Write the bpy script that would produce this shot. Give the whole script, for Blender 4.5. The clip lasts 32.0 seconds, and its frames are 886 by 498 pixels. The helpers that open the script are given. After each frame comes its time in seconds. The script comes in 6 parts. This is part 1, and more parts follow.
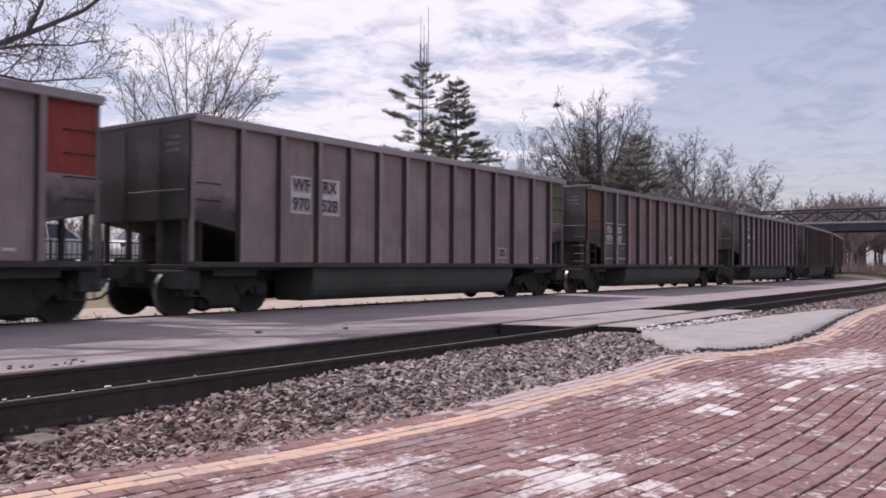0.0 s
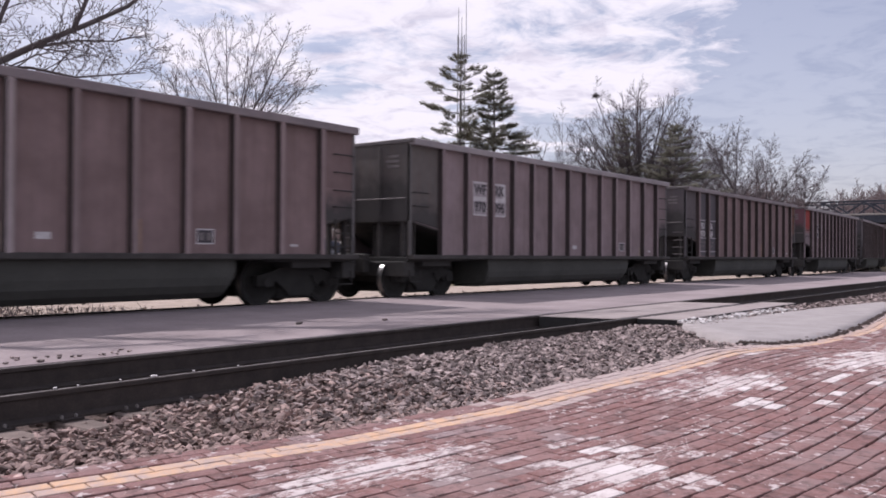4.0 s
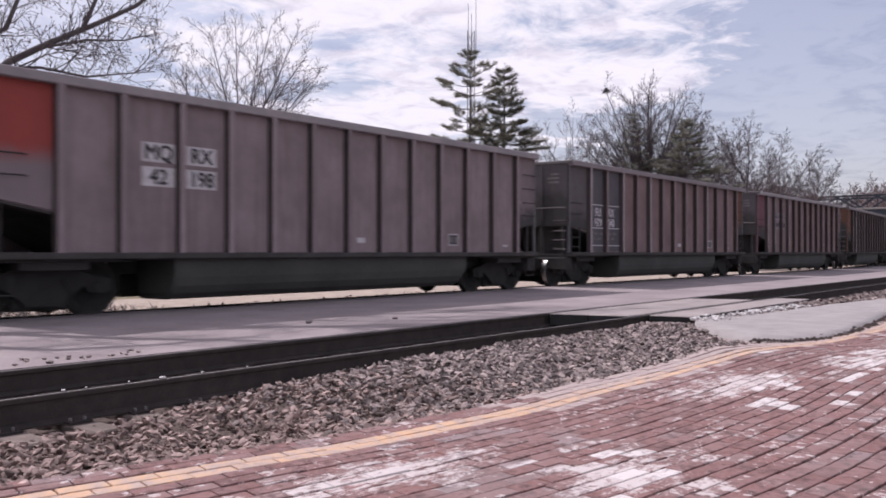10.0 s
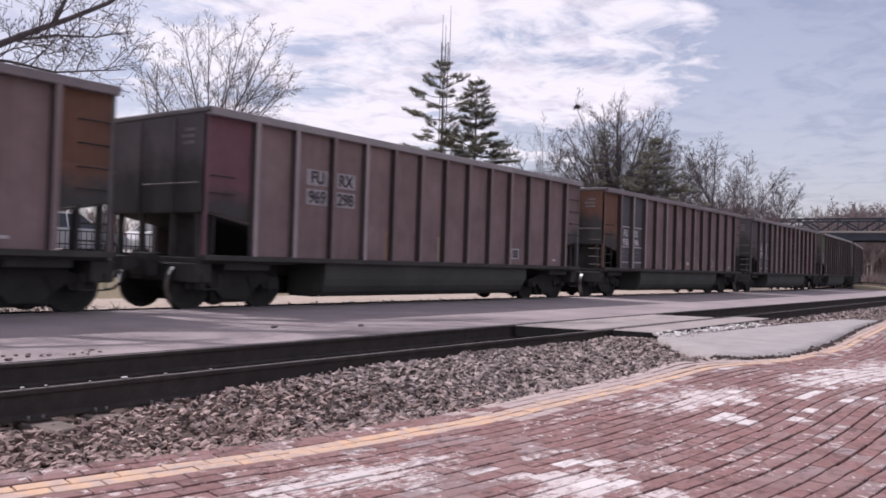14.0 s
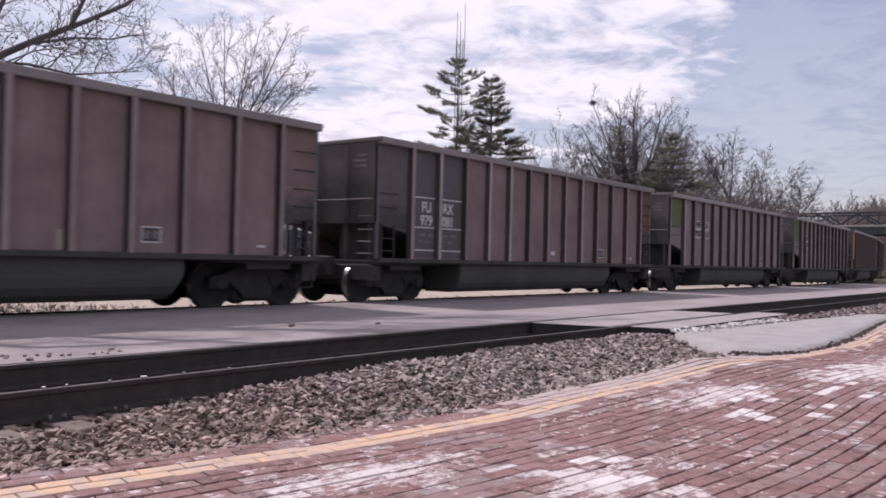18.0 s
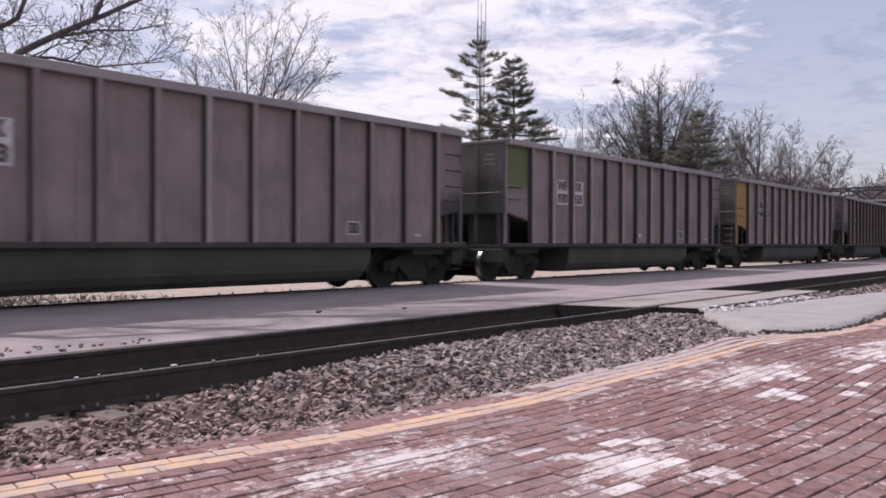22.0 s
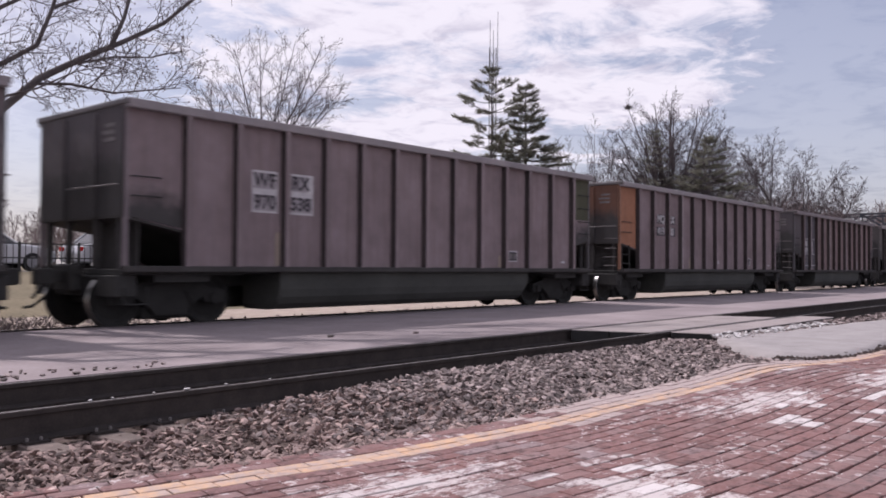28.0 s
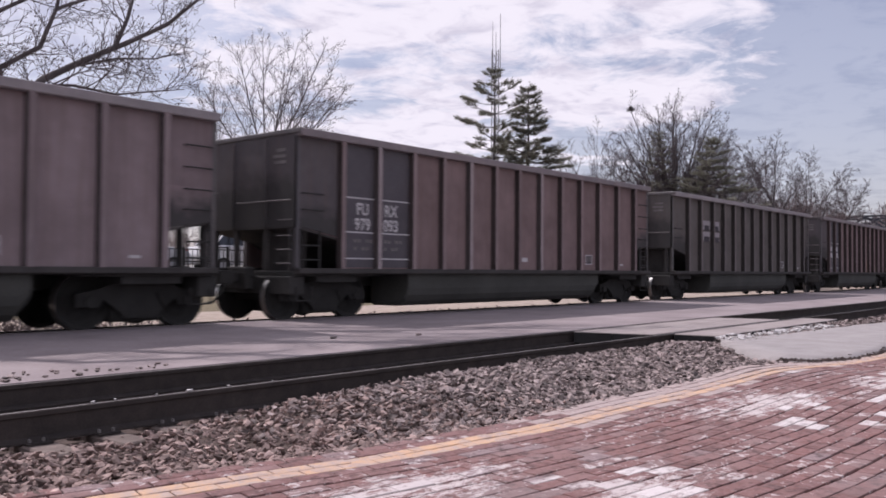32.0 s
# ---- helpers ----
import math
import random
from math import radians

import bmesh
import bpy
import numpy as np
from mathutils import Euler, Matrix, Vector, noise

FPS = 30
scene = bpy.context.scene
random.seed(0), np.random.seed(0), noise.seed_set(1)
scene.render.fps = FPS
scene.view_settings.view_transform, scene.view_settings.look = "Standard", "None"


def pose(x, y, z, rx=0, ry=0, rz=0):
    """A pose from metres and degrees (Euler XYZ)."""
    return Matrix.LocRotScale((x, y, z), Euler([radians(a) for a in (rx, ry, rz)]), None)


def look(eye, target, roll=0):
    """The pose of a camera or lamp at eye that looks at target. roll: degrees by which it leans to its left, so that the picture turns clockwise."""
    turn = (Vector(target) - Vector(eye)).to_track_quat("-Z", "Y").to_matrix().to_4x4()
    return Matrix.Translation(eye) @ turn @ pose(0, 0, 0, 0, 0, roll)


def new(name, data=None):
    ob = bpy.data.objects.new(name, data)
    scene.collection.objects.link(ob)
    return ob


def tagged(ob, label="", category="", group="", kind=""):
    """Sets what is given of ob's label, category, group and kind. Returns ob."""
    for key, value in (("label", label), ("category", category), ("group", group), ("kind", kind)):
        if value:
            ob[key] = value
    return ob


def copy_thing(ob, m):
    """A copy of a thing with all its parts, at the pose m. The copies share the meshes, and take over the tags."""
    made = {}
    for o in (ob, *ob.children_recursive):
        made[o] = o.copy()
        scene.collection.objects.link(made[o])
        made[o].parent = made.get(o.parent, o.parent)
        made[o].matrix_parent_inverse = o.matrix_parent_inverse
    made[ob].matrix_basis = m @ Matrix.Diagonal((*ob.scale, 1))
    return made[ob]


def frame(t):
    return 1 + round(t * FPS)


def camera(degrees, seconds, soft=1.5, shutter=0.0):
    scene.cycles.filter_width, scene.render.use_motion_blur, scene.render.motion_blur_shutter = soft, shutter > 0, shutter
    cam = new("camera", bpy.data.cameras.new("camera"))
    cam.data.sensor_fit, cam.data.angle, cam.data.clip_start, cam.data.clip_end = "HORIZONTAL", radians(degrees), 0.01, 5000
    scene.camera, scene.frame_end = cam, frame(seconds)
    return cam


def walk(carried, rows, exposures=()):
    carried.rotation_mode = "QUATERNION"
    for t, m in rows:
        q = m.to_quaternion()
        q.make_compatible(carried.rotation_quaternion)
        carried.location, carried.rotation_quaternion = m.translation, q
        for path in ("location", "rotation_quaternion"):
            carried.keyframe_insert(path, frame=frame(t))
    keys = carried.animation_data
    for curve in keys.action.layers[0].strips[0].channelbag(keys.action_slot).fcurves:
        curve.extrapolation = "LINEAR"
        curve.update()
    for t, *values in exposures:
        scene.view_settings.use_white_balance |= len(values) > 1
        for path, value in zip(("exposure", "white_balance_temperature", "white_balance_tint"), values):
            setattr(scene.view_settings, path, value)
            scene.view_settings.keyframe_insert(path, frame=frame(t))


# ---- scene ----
cam = camera(55.63, 32.0, soft=1.75, shutter=0.4)
walk(cam, [
    (0, pose(-0.008, 0.007, 1.038, 91.01, -0.29, -54.38)),
    (0.5, pose(-0.019, 0.004, 1.031, 91.06, -0.25, -53.55)),
    (1, pose(-0.038, -0.000, 1.025, 90.95, -0.40, -52.48)),
    (1.5, pose(-0.021, 0.013, 1.030, 90.81, -0.27, -52.24)),
    (2, pose(-0.015, 0.005, 1.030, 90.84, -0.07, -52.16)),
    (2.5, pose(-0.018, 0.007, 1.036, 90.59, -0.13, -51.99)),
    (3, pose(-0.012, 0.011, 1.032, 90.39, -0.07, -51.82)),
    (3.5, pose(-0.028, 0.007, 1.036, 90.38, -0.10, -51.81)),
    (5.5, pose(-0.034, 0.007, 1.027, 90.82, -1.09, -51.85)),
    (6, pose(-0.016, 0.016, 1.037, 90.77, -0.87, -52.01)),
    (6.5, pose(-0.024, 0.003, 1.040, 90.95, -0.67, -52.03)),
    (7, pose(-0.011, 0.007, 1.039, 90.71, -0.84, -52.10)),
    (7.5, pose(-0.012, 0.002, 1.040, 90.31, -0.31, -52.48)),
    (8, pose(-0.020, 0.002, 1.036, 91.14, 0.05, -52.33)),
    (8.5, pose(-0.022, -0.006, 1.034, 90.99, 0.34, -51.47)),
    (9, pose(-0.042, -0.010, 1.048, 91.57, 0.55, -49.99)),
    (9.5, pose(0.009, 0.024, 1.036, 92.16, 0.18, -49.89)),
    (10, pose(0.031, 0.040, 1.063, 90.20, -0.00, -51.06)),
    (10.5, pose(0.026, 0.046, 1.037, 90.18, -0.67, -51.99)),
    (11, pose(-0.008, 0.019, 1.072, 88.55, -0.93, -51.58)),
    (11.5, pose(0.011, 0.044, 1.051, 91.36, -1.38, -53.50)),
    (12, pose(-0.003, 0.036, 1.050, 90.36, -1.69, -53.32)),
    (12.5, pose(-0.004, 0.026, 1.047, 90.87, -1.65, -53.43)),
    (13, pose(-0.002, 0.030, 1.048, 90.95, -1.72, -53.45)),
    (13.5, pose(-0.003, 0.031, 1.045, 90.93, -1.79, -53.46)),
    (14, pose(-0.007, 0.027, 1.046, 90.93, -1.78, -53.30)),
    (14.5, pose(0.001, 0.023, 1.043, 90.71, -1.92, -53.17)),
    (16.5, pose(-0.002, 0.023, 1.050, 90.56, -2.13, -53.10)),
    (17, pose(0.004, 0.022, 1.039, 90.67, -2.15, -52.94)),
    (17.5, pose(-0.015, 0.022, 1.043, 90.81, -2.03, -52.83)),
    (18, pose(-0.011, 0.013, 1.048, 90.73, -1.33, -52.17)),
    (18.5, pose(-0.022, -0.011, 1.074, 90.77, -0.13, -50.58)),
    (19, pose(-0.012, 0.010, 1.065, 91.24, 0.42, -49.99)),
    (19.5, pose(-0.006, 0.018, 1.059, 91.12, -0.14, -50.57)),
    (20, pose(-0.004, 0.020, 1.055, 91.15, -0.31, -50.81)),
    (20.5, pose(0.002, 0.028, 1.058, 90.31, -0.30, -50.60)),
    (21, pose(0.013, 0.031, 1.049, 90.14, -0.33, -50.52)),
    (21.5, pose(0.005, 0.033, 1.052, 89.58, -0.33, -50.56)),
    (22, pose(0.008, 0.027, 1.054, 89.58, -0.17, -50.45)),
    (22.5, pose(-0.006, 0.018, 1.052, 89.58, -0.18, -50.44)),
    (23, pose(0.000, 0.022, 1.052, 89.54, -0.12, -50.38)),
    (23.5, pose(0.002, 0.025, 1.055, 89.59, -0.19, -50.32)),
    (24, pose(-0.003, 0.023, 1.052, 89.71, -0.27, -50.26)),
    (24.5, pose(0.005, 0.025, 1.050, 89.68, -0.23, -50.36)),
    (25, pose(-0.016, 0.018, 1.057, 89.91, -0.26, -50.35)),
    (25.5, pose(-0.015, 0.013, 1.053, 90.40, -0.32, -50.26)),
    (26, pose(0.002, 0.020, 1.050, 90.95, -0.31, -50.03)),
    (26.5, pose(-0.007, 0.013, 1.050, 90.99, -0.30, -49.87)),
    (28.5, pose(-0.014, 0.016, 1.048, 91.38, -0.31, -49.59)),
    (29, pose(-0.003, 0.020, 1.046, 91.43, -0.27, -49.49)),
    (29.5, pose(-0.018, 0.012, 1.049, 91.46, -0.24, -49.27)),
    (30, pose(-0.002, 0.025, 1.048, 91.37, -0.35, -49.42)),
    (30.5, pose(-0.013, 0.030, 1.052, 91.42, -0.37, -49.55)),
    (31, pose(-0.012, 0.025, 1.046, 91.55, -0.40, -49.60)),
    (31.5, pose(-0.009, 0.031, 1.048, 91.47, -0.38, -49.59)),
    (32, pose(-0.008, 0.030, 1.048, 91.40, -0.39, -49.49)),
], exposures=[(0, 0.0, 6250, 22), (24, 0.0, 6250, 22), (26.5, -0.08, 6250, 22), (32, -0.09, 6250, 22)])

# The x axis runs along the tracks, y across them away from the brick platform, z = 0 is the top of the rails.
NEAR_TRACK, TRAIN_TRACK, GAUGE = 7.04, 14.24, 1.505
BEND_FROM, BEND_R, BEND_TO = 45.0, 280.0, 150.0


def bend(x):
    """How far the tracks have swung to the side at x."""
    if x < BEND_FROM:
        return 0.0
    if x < BEND_TO:
        return (x - BEND_FROM) ** 2 / (2 * BEND_R)
    e = BEND_TO - BEND_FROM
    return e * e / (2 * BEND_R) + (x - BEND_TO) * e / BEND_R


# ---- light ----
SUN_DIR = Vector((-0.07, 0.587, 0.81)).normalized()
world = bpy.data.worlds.new("world")
scene.world = world
world.use_nodes = True
wt = world.node_tree
wt.nodes.clear()


def wnode(kind, **values):
    n = wt.nodes.new(kind)
    for k, v in values.items():
        n.inputs[k].default_value = v
    return n


def wmath(op, a, b=None, c=None):
    n = wt.nodes.new("ShaderNodeMath")
    n.operation = op
    for i, v in enumerate((a, b, c)):
        if v is None:
            continue
        if isinstance(v, (int, float)):
            n.inputs[i].default_value = v
        else:
            wt.links.new(v, n.inputs[i])
    return n.outputs[0]


sky = wt.nodes.new("ShaderNodeTexSky")
sky.sky_type = "NISHITA"
sky.sun_disc = False
sky.sun_elevation = math.asin(SUN_DIR.z)
sky.sun_rotation = math.atan2(SUN_DIR.x, SUN_DIR.y)
sky.air_density, sky.dust_density, sky.ozone_density = 1.0, 2.2, 1.6
coord = wt.nodes.new("ShaderNodeTexCoord")
split = wt.nodes.new("ShaderNodeSeparateXYZ")
wt.links.new(coord.outputs["Generated"], split.inputs[0])
up = wmath("MAXIMUM", split.outputs[2], 0.0)
flat = wmath("ADD", up, 0.10)
plane = wt.nodes.new("ShaderNodeCombineXYZ")
wt.links.new(wmath("DIVIDE", split.outputs[0], flat), plane.inputs[0])
wt.links.new(wmath("DIVIDE", split.outputs[1], flat), plane.inputs[1])


def cloud_noise(scale, detail, rough, offset, distort=0.0):
    m = wt.nodes.new("ShaderNodeMapping")
    m.inputs["Location"].default_value = offset
    wt.links.new(plane.outputs[0], m.inputs["Vector"])
    n = wt.nodes.new("ShaderNodeTexNoise")
    n.inputs["Scale"].default_value = scale
    n.inputs["Detail"].default_value = detail
    n.inputs["Roughness"].default_value = rough
    n.inputs["Distortion"].default_value = distort
    wt.links.new(m.outputs[0], n.inputs["Vector"])
    return n.outputs["Fac"]


def ramp(v, lo, hi, to_lo=0.0, to_hi=1.0):
    n = wt.nodes.new("ShaderNodeMapRange")
    n.interpolation_type = "SMOOTHSTEP"
    for i, x in enumerate((v, lo, hi, to_lo, to_hi)):
        if isinstance(x, (int, float)):
            n.inputs[i].default_value = x
        else:
            wt.links.new(x, n.inputs[i])
    return n.outputs[0]


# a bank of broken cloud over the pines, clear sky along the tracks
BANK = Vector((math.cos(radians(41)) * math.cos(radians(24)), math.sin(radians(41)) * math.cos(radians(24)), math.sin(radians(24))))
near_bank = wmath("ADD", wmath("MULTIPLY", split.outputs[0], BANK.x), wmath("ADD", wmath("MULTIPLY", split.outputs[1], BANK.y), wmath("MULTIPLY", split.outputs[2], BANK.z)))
# second ramp: unseen cloud opposite the bank, added to brighten the shaded sides
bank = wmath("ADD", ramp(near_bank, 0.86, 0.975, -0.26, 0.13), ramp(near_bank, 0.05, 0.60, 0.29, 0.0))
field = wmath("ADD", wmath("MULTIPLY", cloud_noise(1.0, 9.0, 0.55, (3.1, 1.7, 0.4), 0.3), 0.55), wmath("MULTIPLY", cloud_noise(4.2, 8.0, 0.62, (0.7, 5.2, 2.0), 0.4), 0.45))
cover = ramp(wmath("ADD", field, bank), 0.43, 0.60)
shade = ramp(cloud_noise(5.5, 7.0, 0.6, (4.4, 0.3, 7.0), 0.5), 0.30, 0.56, 0.35, 1.0)
cloud = wt.nodes.new("ShaderNodeMix")
cloud.data_type = "RGBA"
cloud.inputs["A"].default_value = (0.60, 0.59, 0.68, 1)
cloud.inputs["B"].default_value = (1.0, 0.985, 1.01, 1)
wt.links.new(shade, cloud.inputs["Factor"])
SKY, CLOUD = 0.105, 0.95
sky_bg = wt.nodes.new("ShaderNodeBackground")
sky_bg.inputs["Strength"].default_value = SKY
wt.links.new(sky.outputs[0], sky_bg.inputs["Color"])
cloud_bg = wt.nodes.new("ShaderNodeBackground")
cloud_bg.inputs["Strength"].default_value = CLOUD
wt.links.new(cloud.outputs["Result"], cloud_bg.inputs["Color"])
low_haze = ramp(split.outputs[2], 0.0, 0.42, 0.42, 0.26)
toward_sun = wmath("ADD", wmath("MULTIPLY", split.outputs[0], SUN_DIR.x), wmath("ADD", wmath("MULTIPLY", split.outputs[1], SUN_DIR.y), wmath("MULTIPLY", split.outputs[2], SUN_DIR.z)))
glare = ramp(toward_sun, 0.40, 0.90, 0.0, 0.95)
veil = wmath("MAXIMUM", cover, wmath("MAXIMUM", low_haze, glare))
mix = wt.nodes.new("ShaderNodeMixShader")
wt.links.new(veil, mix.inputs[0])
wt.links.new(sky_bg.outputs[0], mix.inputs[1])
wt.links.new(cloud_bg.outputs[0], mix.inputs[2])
out = wt.nodes.new("ShaderNodeOutputWorld")
wt.links.new(mix.outputs[0], out.inputs["Surface"])

sun_data = bpy.data.lights.new("sun", "SUN")
sun_data.energy, sun_data.angle, sun_data.color = 3.45, radians(0.6), (1.0, 0.95, 0.90)
sun = new("sun", sun_data)
sun.matrix_world = look((0, 20, 60), Vector((0, 20, 60)) - SUN_DIR)
scene.view_settings.exposure = 0.0


# ---- materials ----
def material(name, low, high, rough=0.8, metal=0.0, scale=3.0, fine=40.0, bump=0.3, by_object=False, random_amount=0.0, islands=0.0, spec=0.5, depth=0.01):
    """A surface that varies between two colours at a coarse and a fine scale, with relief from the fine one."""
    m = bpy.data.materials.new(name)
    m.use_nodes = True
    t = m.node_tree
    p = t.nodes["Principled BSDF"]
    p.inputs["Roughness"].default_value = rough
    p.inputs["Metallic"].default_value = metal
    p.inputs["Specular IOR Level"].default_value = spec
    tc = t.nodes.new("ShaderNodeTexCoord")
    big = t.nodes.new("ShaderNodeTexNoise")
    big.inputs["Scale"].default_value = scale
    big.inputs["Detail"].default_value = 6
    big.inputs["Roughness"].default_value = 0.62
    small = t.nodes.new("ShaderNodeTexNoise")
    small.inputs["Scale"].default_value = fine
    small.inputs["Detail"].default_value = 4
    for n in (big, small):
        t.links.new(tc.outputs["Object"], n.inputs["Vector"])
    add = t.nodes.new("ShaderNodeMath")
    add.operation = "MULTIPLY_ADD"
    add.inputs[1].default_value = 0.45
    t.links.new(small.outputs["Fac"], add.inputs[0])
    t.links.new(big.outputs["Fac"], add.inputs[2])
    rng = t.nodes.new("ShaderNodeMapRange")
    rng.inputs["From Min"].default_value, rng.inputs["From Max"].default_value = 0.45, 1.0
    t.links.new(add.outputs[0], rng.inputs["Value"])
    cm = t.nodes.new("ShaderNodeMix")
    cm.data_type = "RGBA"
    cm.inputs["A"].default_value, cm.inputs["B"].default_value = (*low, 1), (*high, 1)
    t.links.new(rng.outputs[0], cm.inputs["Factor"])
    colour = cm.outputs["Result"]
    if by_object:
        oi = t.nodes.new("ShaderNodeObjectInfo")
        mu = t.nodes.new("ShaderNodeMix")
        mu.data_type, mu.blend_type = "RGBA", "MULTIPLY"
        mu.inputs["Factor"].default_value = 1
        t.links.new(colour, mu.inputs["A"])
        t.links.new(oi.outputs["Color"], mu.inputs["B"])
        colour = mu.outputs["Result"]
    if random_amount or islands:
        if islands:
            src = t.nodes.new("ShaderNodeNewGeometry").outputs["Random Per Island"]
        else:
            src = t.nodes.new("ShaderNodeObjectInfo").outputs["Random"]
        r2 = t.nodes.new("ShaderNodeMapRange")
        amount = islands or random_amount
        r2.inputs["To Min"].default_value, r2.inputs["To Max"].default_value = 1 - amount, 1 + amount
        t.links.new(src, r2.inputs["Value"])
        hv = t.nodes.new("ShaderNodeHueSaturation")
        t.links.new(r2.outputs[0], hv.inputs["Value"])
        t.links.new(colour, hv.inputs["Color"])
        colour = hv.outputs[0]
    t.links.new(colour, p.inputs["Base Color"])
    if bump:
        bp = t.nodes.new("ShaderNodeBump")
        bp.inputs["Strength"].default_value, bp.inputs["Distance"].default_value = bump, depth
        t.links.new(add.outputs[0], bp.inputs["Height"])
        t.links.new(bp.outputs[0], p.inputs["Normal"])
    return m


def car_paint(name="car_paint"):
    """Weathered freight car paint: streaked dust running down, rust blooms, the colour of each car."""
    m = material(name, (0.68, 0.65, 0.64), (1.12, 1.08, 1.08), rough=0.85, scale=0.75, fine=3.2, bump=0.12, by_object=True, spec=0.12)
    t = m.node_tree
    p = t.nodes["Principled BSDF"]
    colour = p.inputs["Base Color"].links[0].from_socket
    tc = t.nodes.new("ShaderNodeTexCoord")
    mp = t.nodes.new("ShaderNodeMapping")
    mp.inputs["Scale"].default_value = (7.0, 7.0, 0.35)
    t.links.new(tc.outputs["Object"], mp.inputs["Vector"])
    st = t.nodes.new("ShaderNodeTexNoise")
    st.inputs["Scale"].default_value, st.inputs["Detail"].default_value = 1.6, 5
    t.links.new(mp.outputs[0], st.inputs["Vector"])
    rg = t.nodes.new("ShaderNodeMapRange")
    rg.inputs["From Min"].default_value, rg.inputs["From Max"].default_value = 0.48, 0.78
    rg.inputs["To Max"].default_value = 0.45
    t.links.new(st.outputs["Fac"], rg.inputs["Value"])
    mx = t.nodes.new("ShaderNodeMix")
    mx.data_type = "RGBA"
    mx.inputs["B"].default_value = (0.16, 0.115, 0.10, 1)
    t.links.new(rg.outputs[0], mx.inputs["Factor"])
    t.links.new(colour, mx.inputs["A"])
    t.links.new(mx.outputs["Result"], p.inputs["Base Color"])
    return m


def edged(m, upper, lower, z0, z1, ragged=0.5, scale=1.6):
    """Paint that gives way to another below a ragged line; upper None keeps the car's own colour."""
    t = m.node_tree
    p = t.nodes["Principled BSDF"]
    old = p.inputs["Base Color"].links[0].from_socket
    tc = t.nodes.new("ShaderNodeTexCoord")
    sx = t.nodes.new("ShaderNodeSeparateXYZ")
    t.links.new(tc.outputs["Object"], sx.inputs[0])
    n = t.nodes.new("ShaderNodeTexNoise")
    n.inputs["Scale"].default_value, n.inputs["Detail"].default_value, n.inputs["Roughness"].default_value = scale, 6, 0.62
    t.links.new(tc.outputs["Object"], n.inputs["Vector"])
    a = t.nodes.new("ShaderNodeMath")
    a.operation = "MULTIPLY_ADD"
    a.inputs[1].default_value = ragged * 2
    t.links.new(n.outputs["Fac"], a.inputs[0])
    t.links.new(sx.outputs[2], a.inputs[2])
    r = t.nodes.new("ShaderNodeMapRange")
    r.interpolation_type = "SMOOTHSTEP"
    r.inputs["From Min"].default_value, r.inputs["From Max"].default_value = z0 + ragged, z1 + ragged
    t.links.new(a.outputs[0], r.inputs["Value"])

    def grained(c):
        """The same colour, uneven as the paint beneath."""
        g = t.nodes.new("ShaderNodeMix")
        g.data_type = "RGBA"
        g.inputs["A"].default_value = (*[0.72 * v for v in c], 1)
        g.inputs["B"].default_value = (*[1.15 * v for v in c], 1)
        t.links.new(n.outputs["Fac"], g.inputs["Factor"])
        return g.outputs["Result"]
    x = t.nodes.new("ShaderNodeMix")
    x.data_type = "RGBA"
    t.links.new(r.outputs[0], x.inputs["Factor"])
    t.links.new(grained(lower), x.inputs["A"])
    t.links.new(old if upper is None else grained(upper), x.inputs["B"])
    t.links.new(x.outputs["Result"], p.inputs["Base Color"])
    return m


# dark tone that end sheets and end panels turn to below a ragged line
LOW_TONE = (0.078, 0.074, 0.074)
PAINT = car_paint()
DARK_BASE_END = edged(car_paint("dark_base_end_paint"), None, LOW_TONE, 2.35, 3.10, 0.55)
DARK_BASE_PANEL = edged(car_paint("dark_base_panel_paint"), None, LOW_TONE, 1.92, 2.45, 0.45, 2.4)
# shade on the flanks of the ribs, painted in as a darker colour
FLANK_SHADE = material("shaded_rib_flank", (0.115, 0.104, 0.100), (0.215, 0.196, 0.188), rough=0.85, scale=2.0, fine=20, bump=0.2, by_object=True)
TRUCK_BLACK = material("oily_truck_black", (0.026, 0.0255, 0.025), (0.048, 0.047, 0.045), rough=0.85, scale=3.0, fine=30, bump=0.25, spec=0.15)
SOOTY_STEEL = material("sooty_steel", (0.045, 0.042, 0.041), (0.085, 0.080, 0.077), rough=0.9, scale=2.0, fine=22, bump=0.2, spec=0.15)
BLACK_STEEL = material("blackened_steel", (0.032, 0.032, 0.031), (0.060, 0.058, 0.056), spec=0.2, rough=0.85, scale=2.0, fine=30, bump=0.2)
TUB_PAINT = material("grimy_tub_paint", (0.038, 0.039, 0.035), (0.070, 0.071, 0.064), rough=0.85, scale=1.2, fine=14, bump=0.2)
WHEEL_STEEL = material("wheel_steel", (0.024, 0.0235, 0.023), (0.044, 0.043, 0.041), rough=0.8, scale=4, fine=40, bump=0.1, spec=0.15)
TREAD = material("polished_tread", (0.45, 0.44, 0.43), (0.62, 0.61, 0.60), rough=0.28, metal=1.0, scale=6, fine=60, bump=0.03)
CHORD = material("chord_paint", (0.72, 0.72, 0.74), (1.15, 1.13, 1.13), rough=0.6, scale=1.5, fine=20, bump=0.15, by_object=True)
STENCIL = material("white_stencil", (0.42, 0.40, 0.41), (0.66, 0.64, 0.65), rough=0.7, scale=6, fine=50, bump=0.05)
STENCIL_CELL = material("grey_stencil_cell", (0.26, 0.235, 0.25), (0.42, 0.385, 0.40), rough=0.75, scale=4, fine=40, bump=0.05)
STENCIL_DARK = material("dark_stencil", (0.030, 0.026, 0.032), (0.065, 0.056, 0.066), rough=0.7, scale=5, fine=50, bump=0.05)
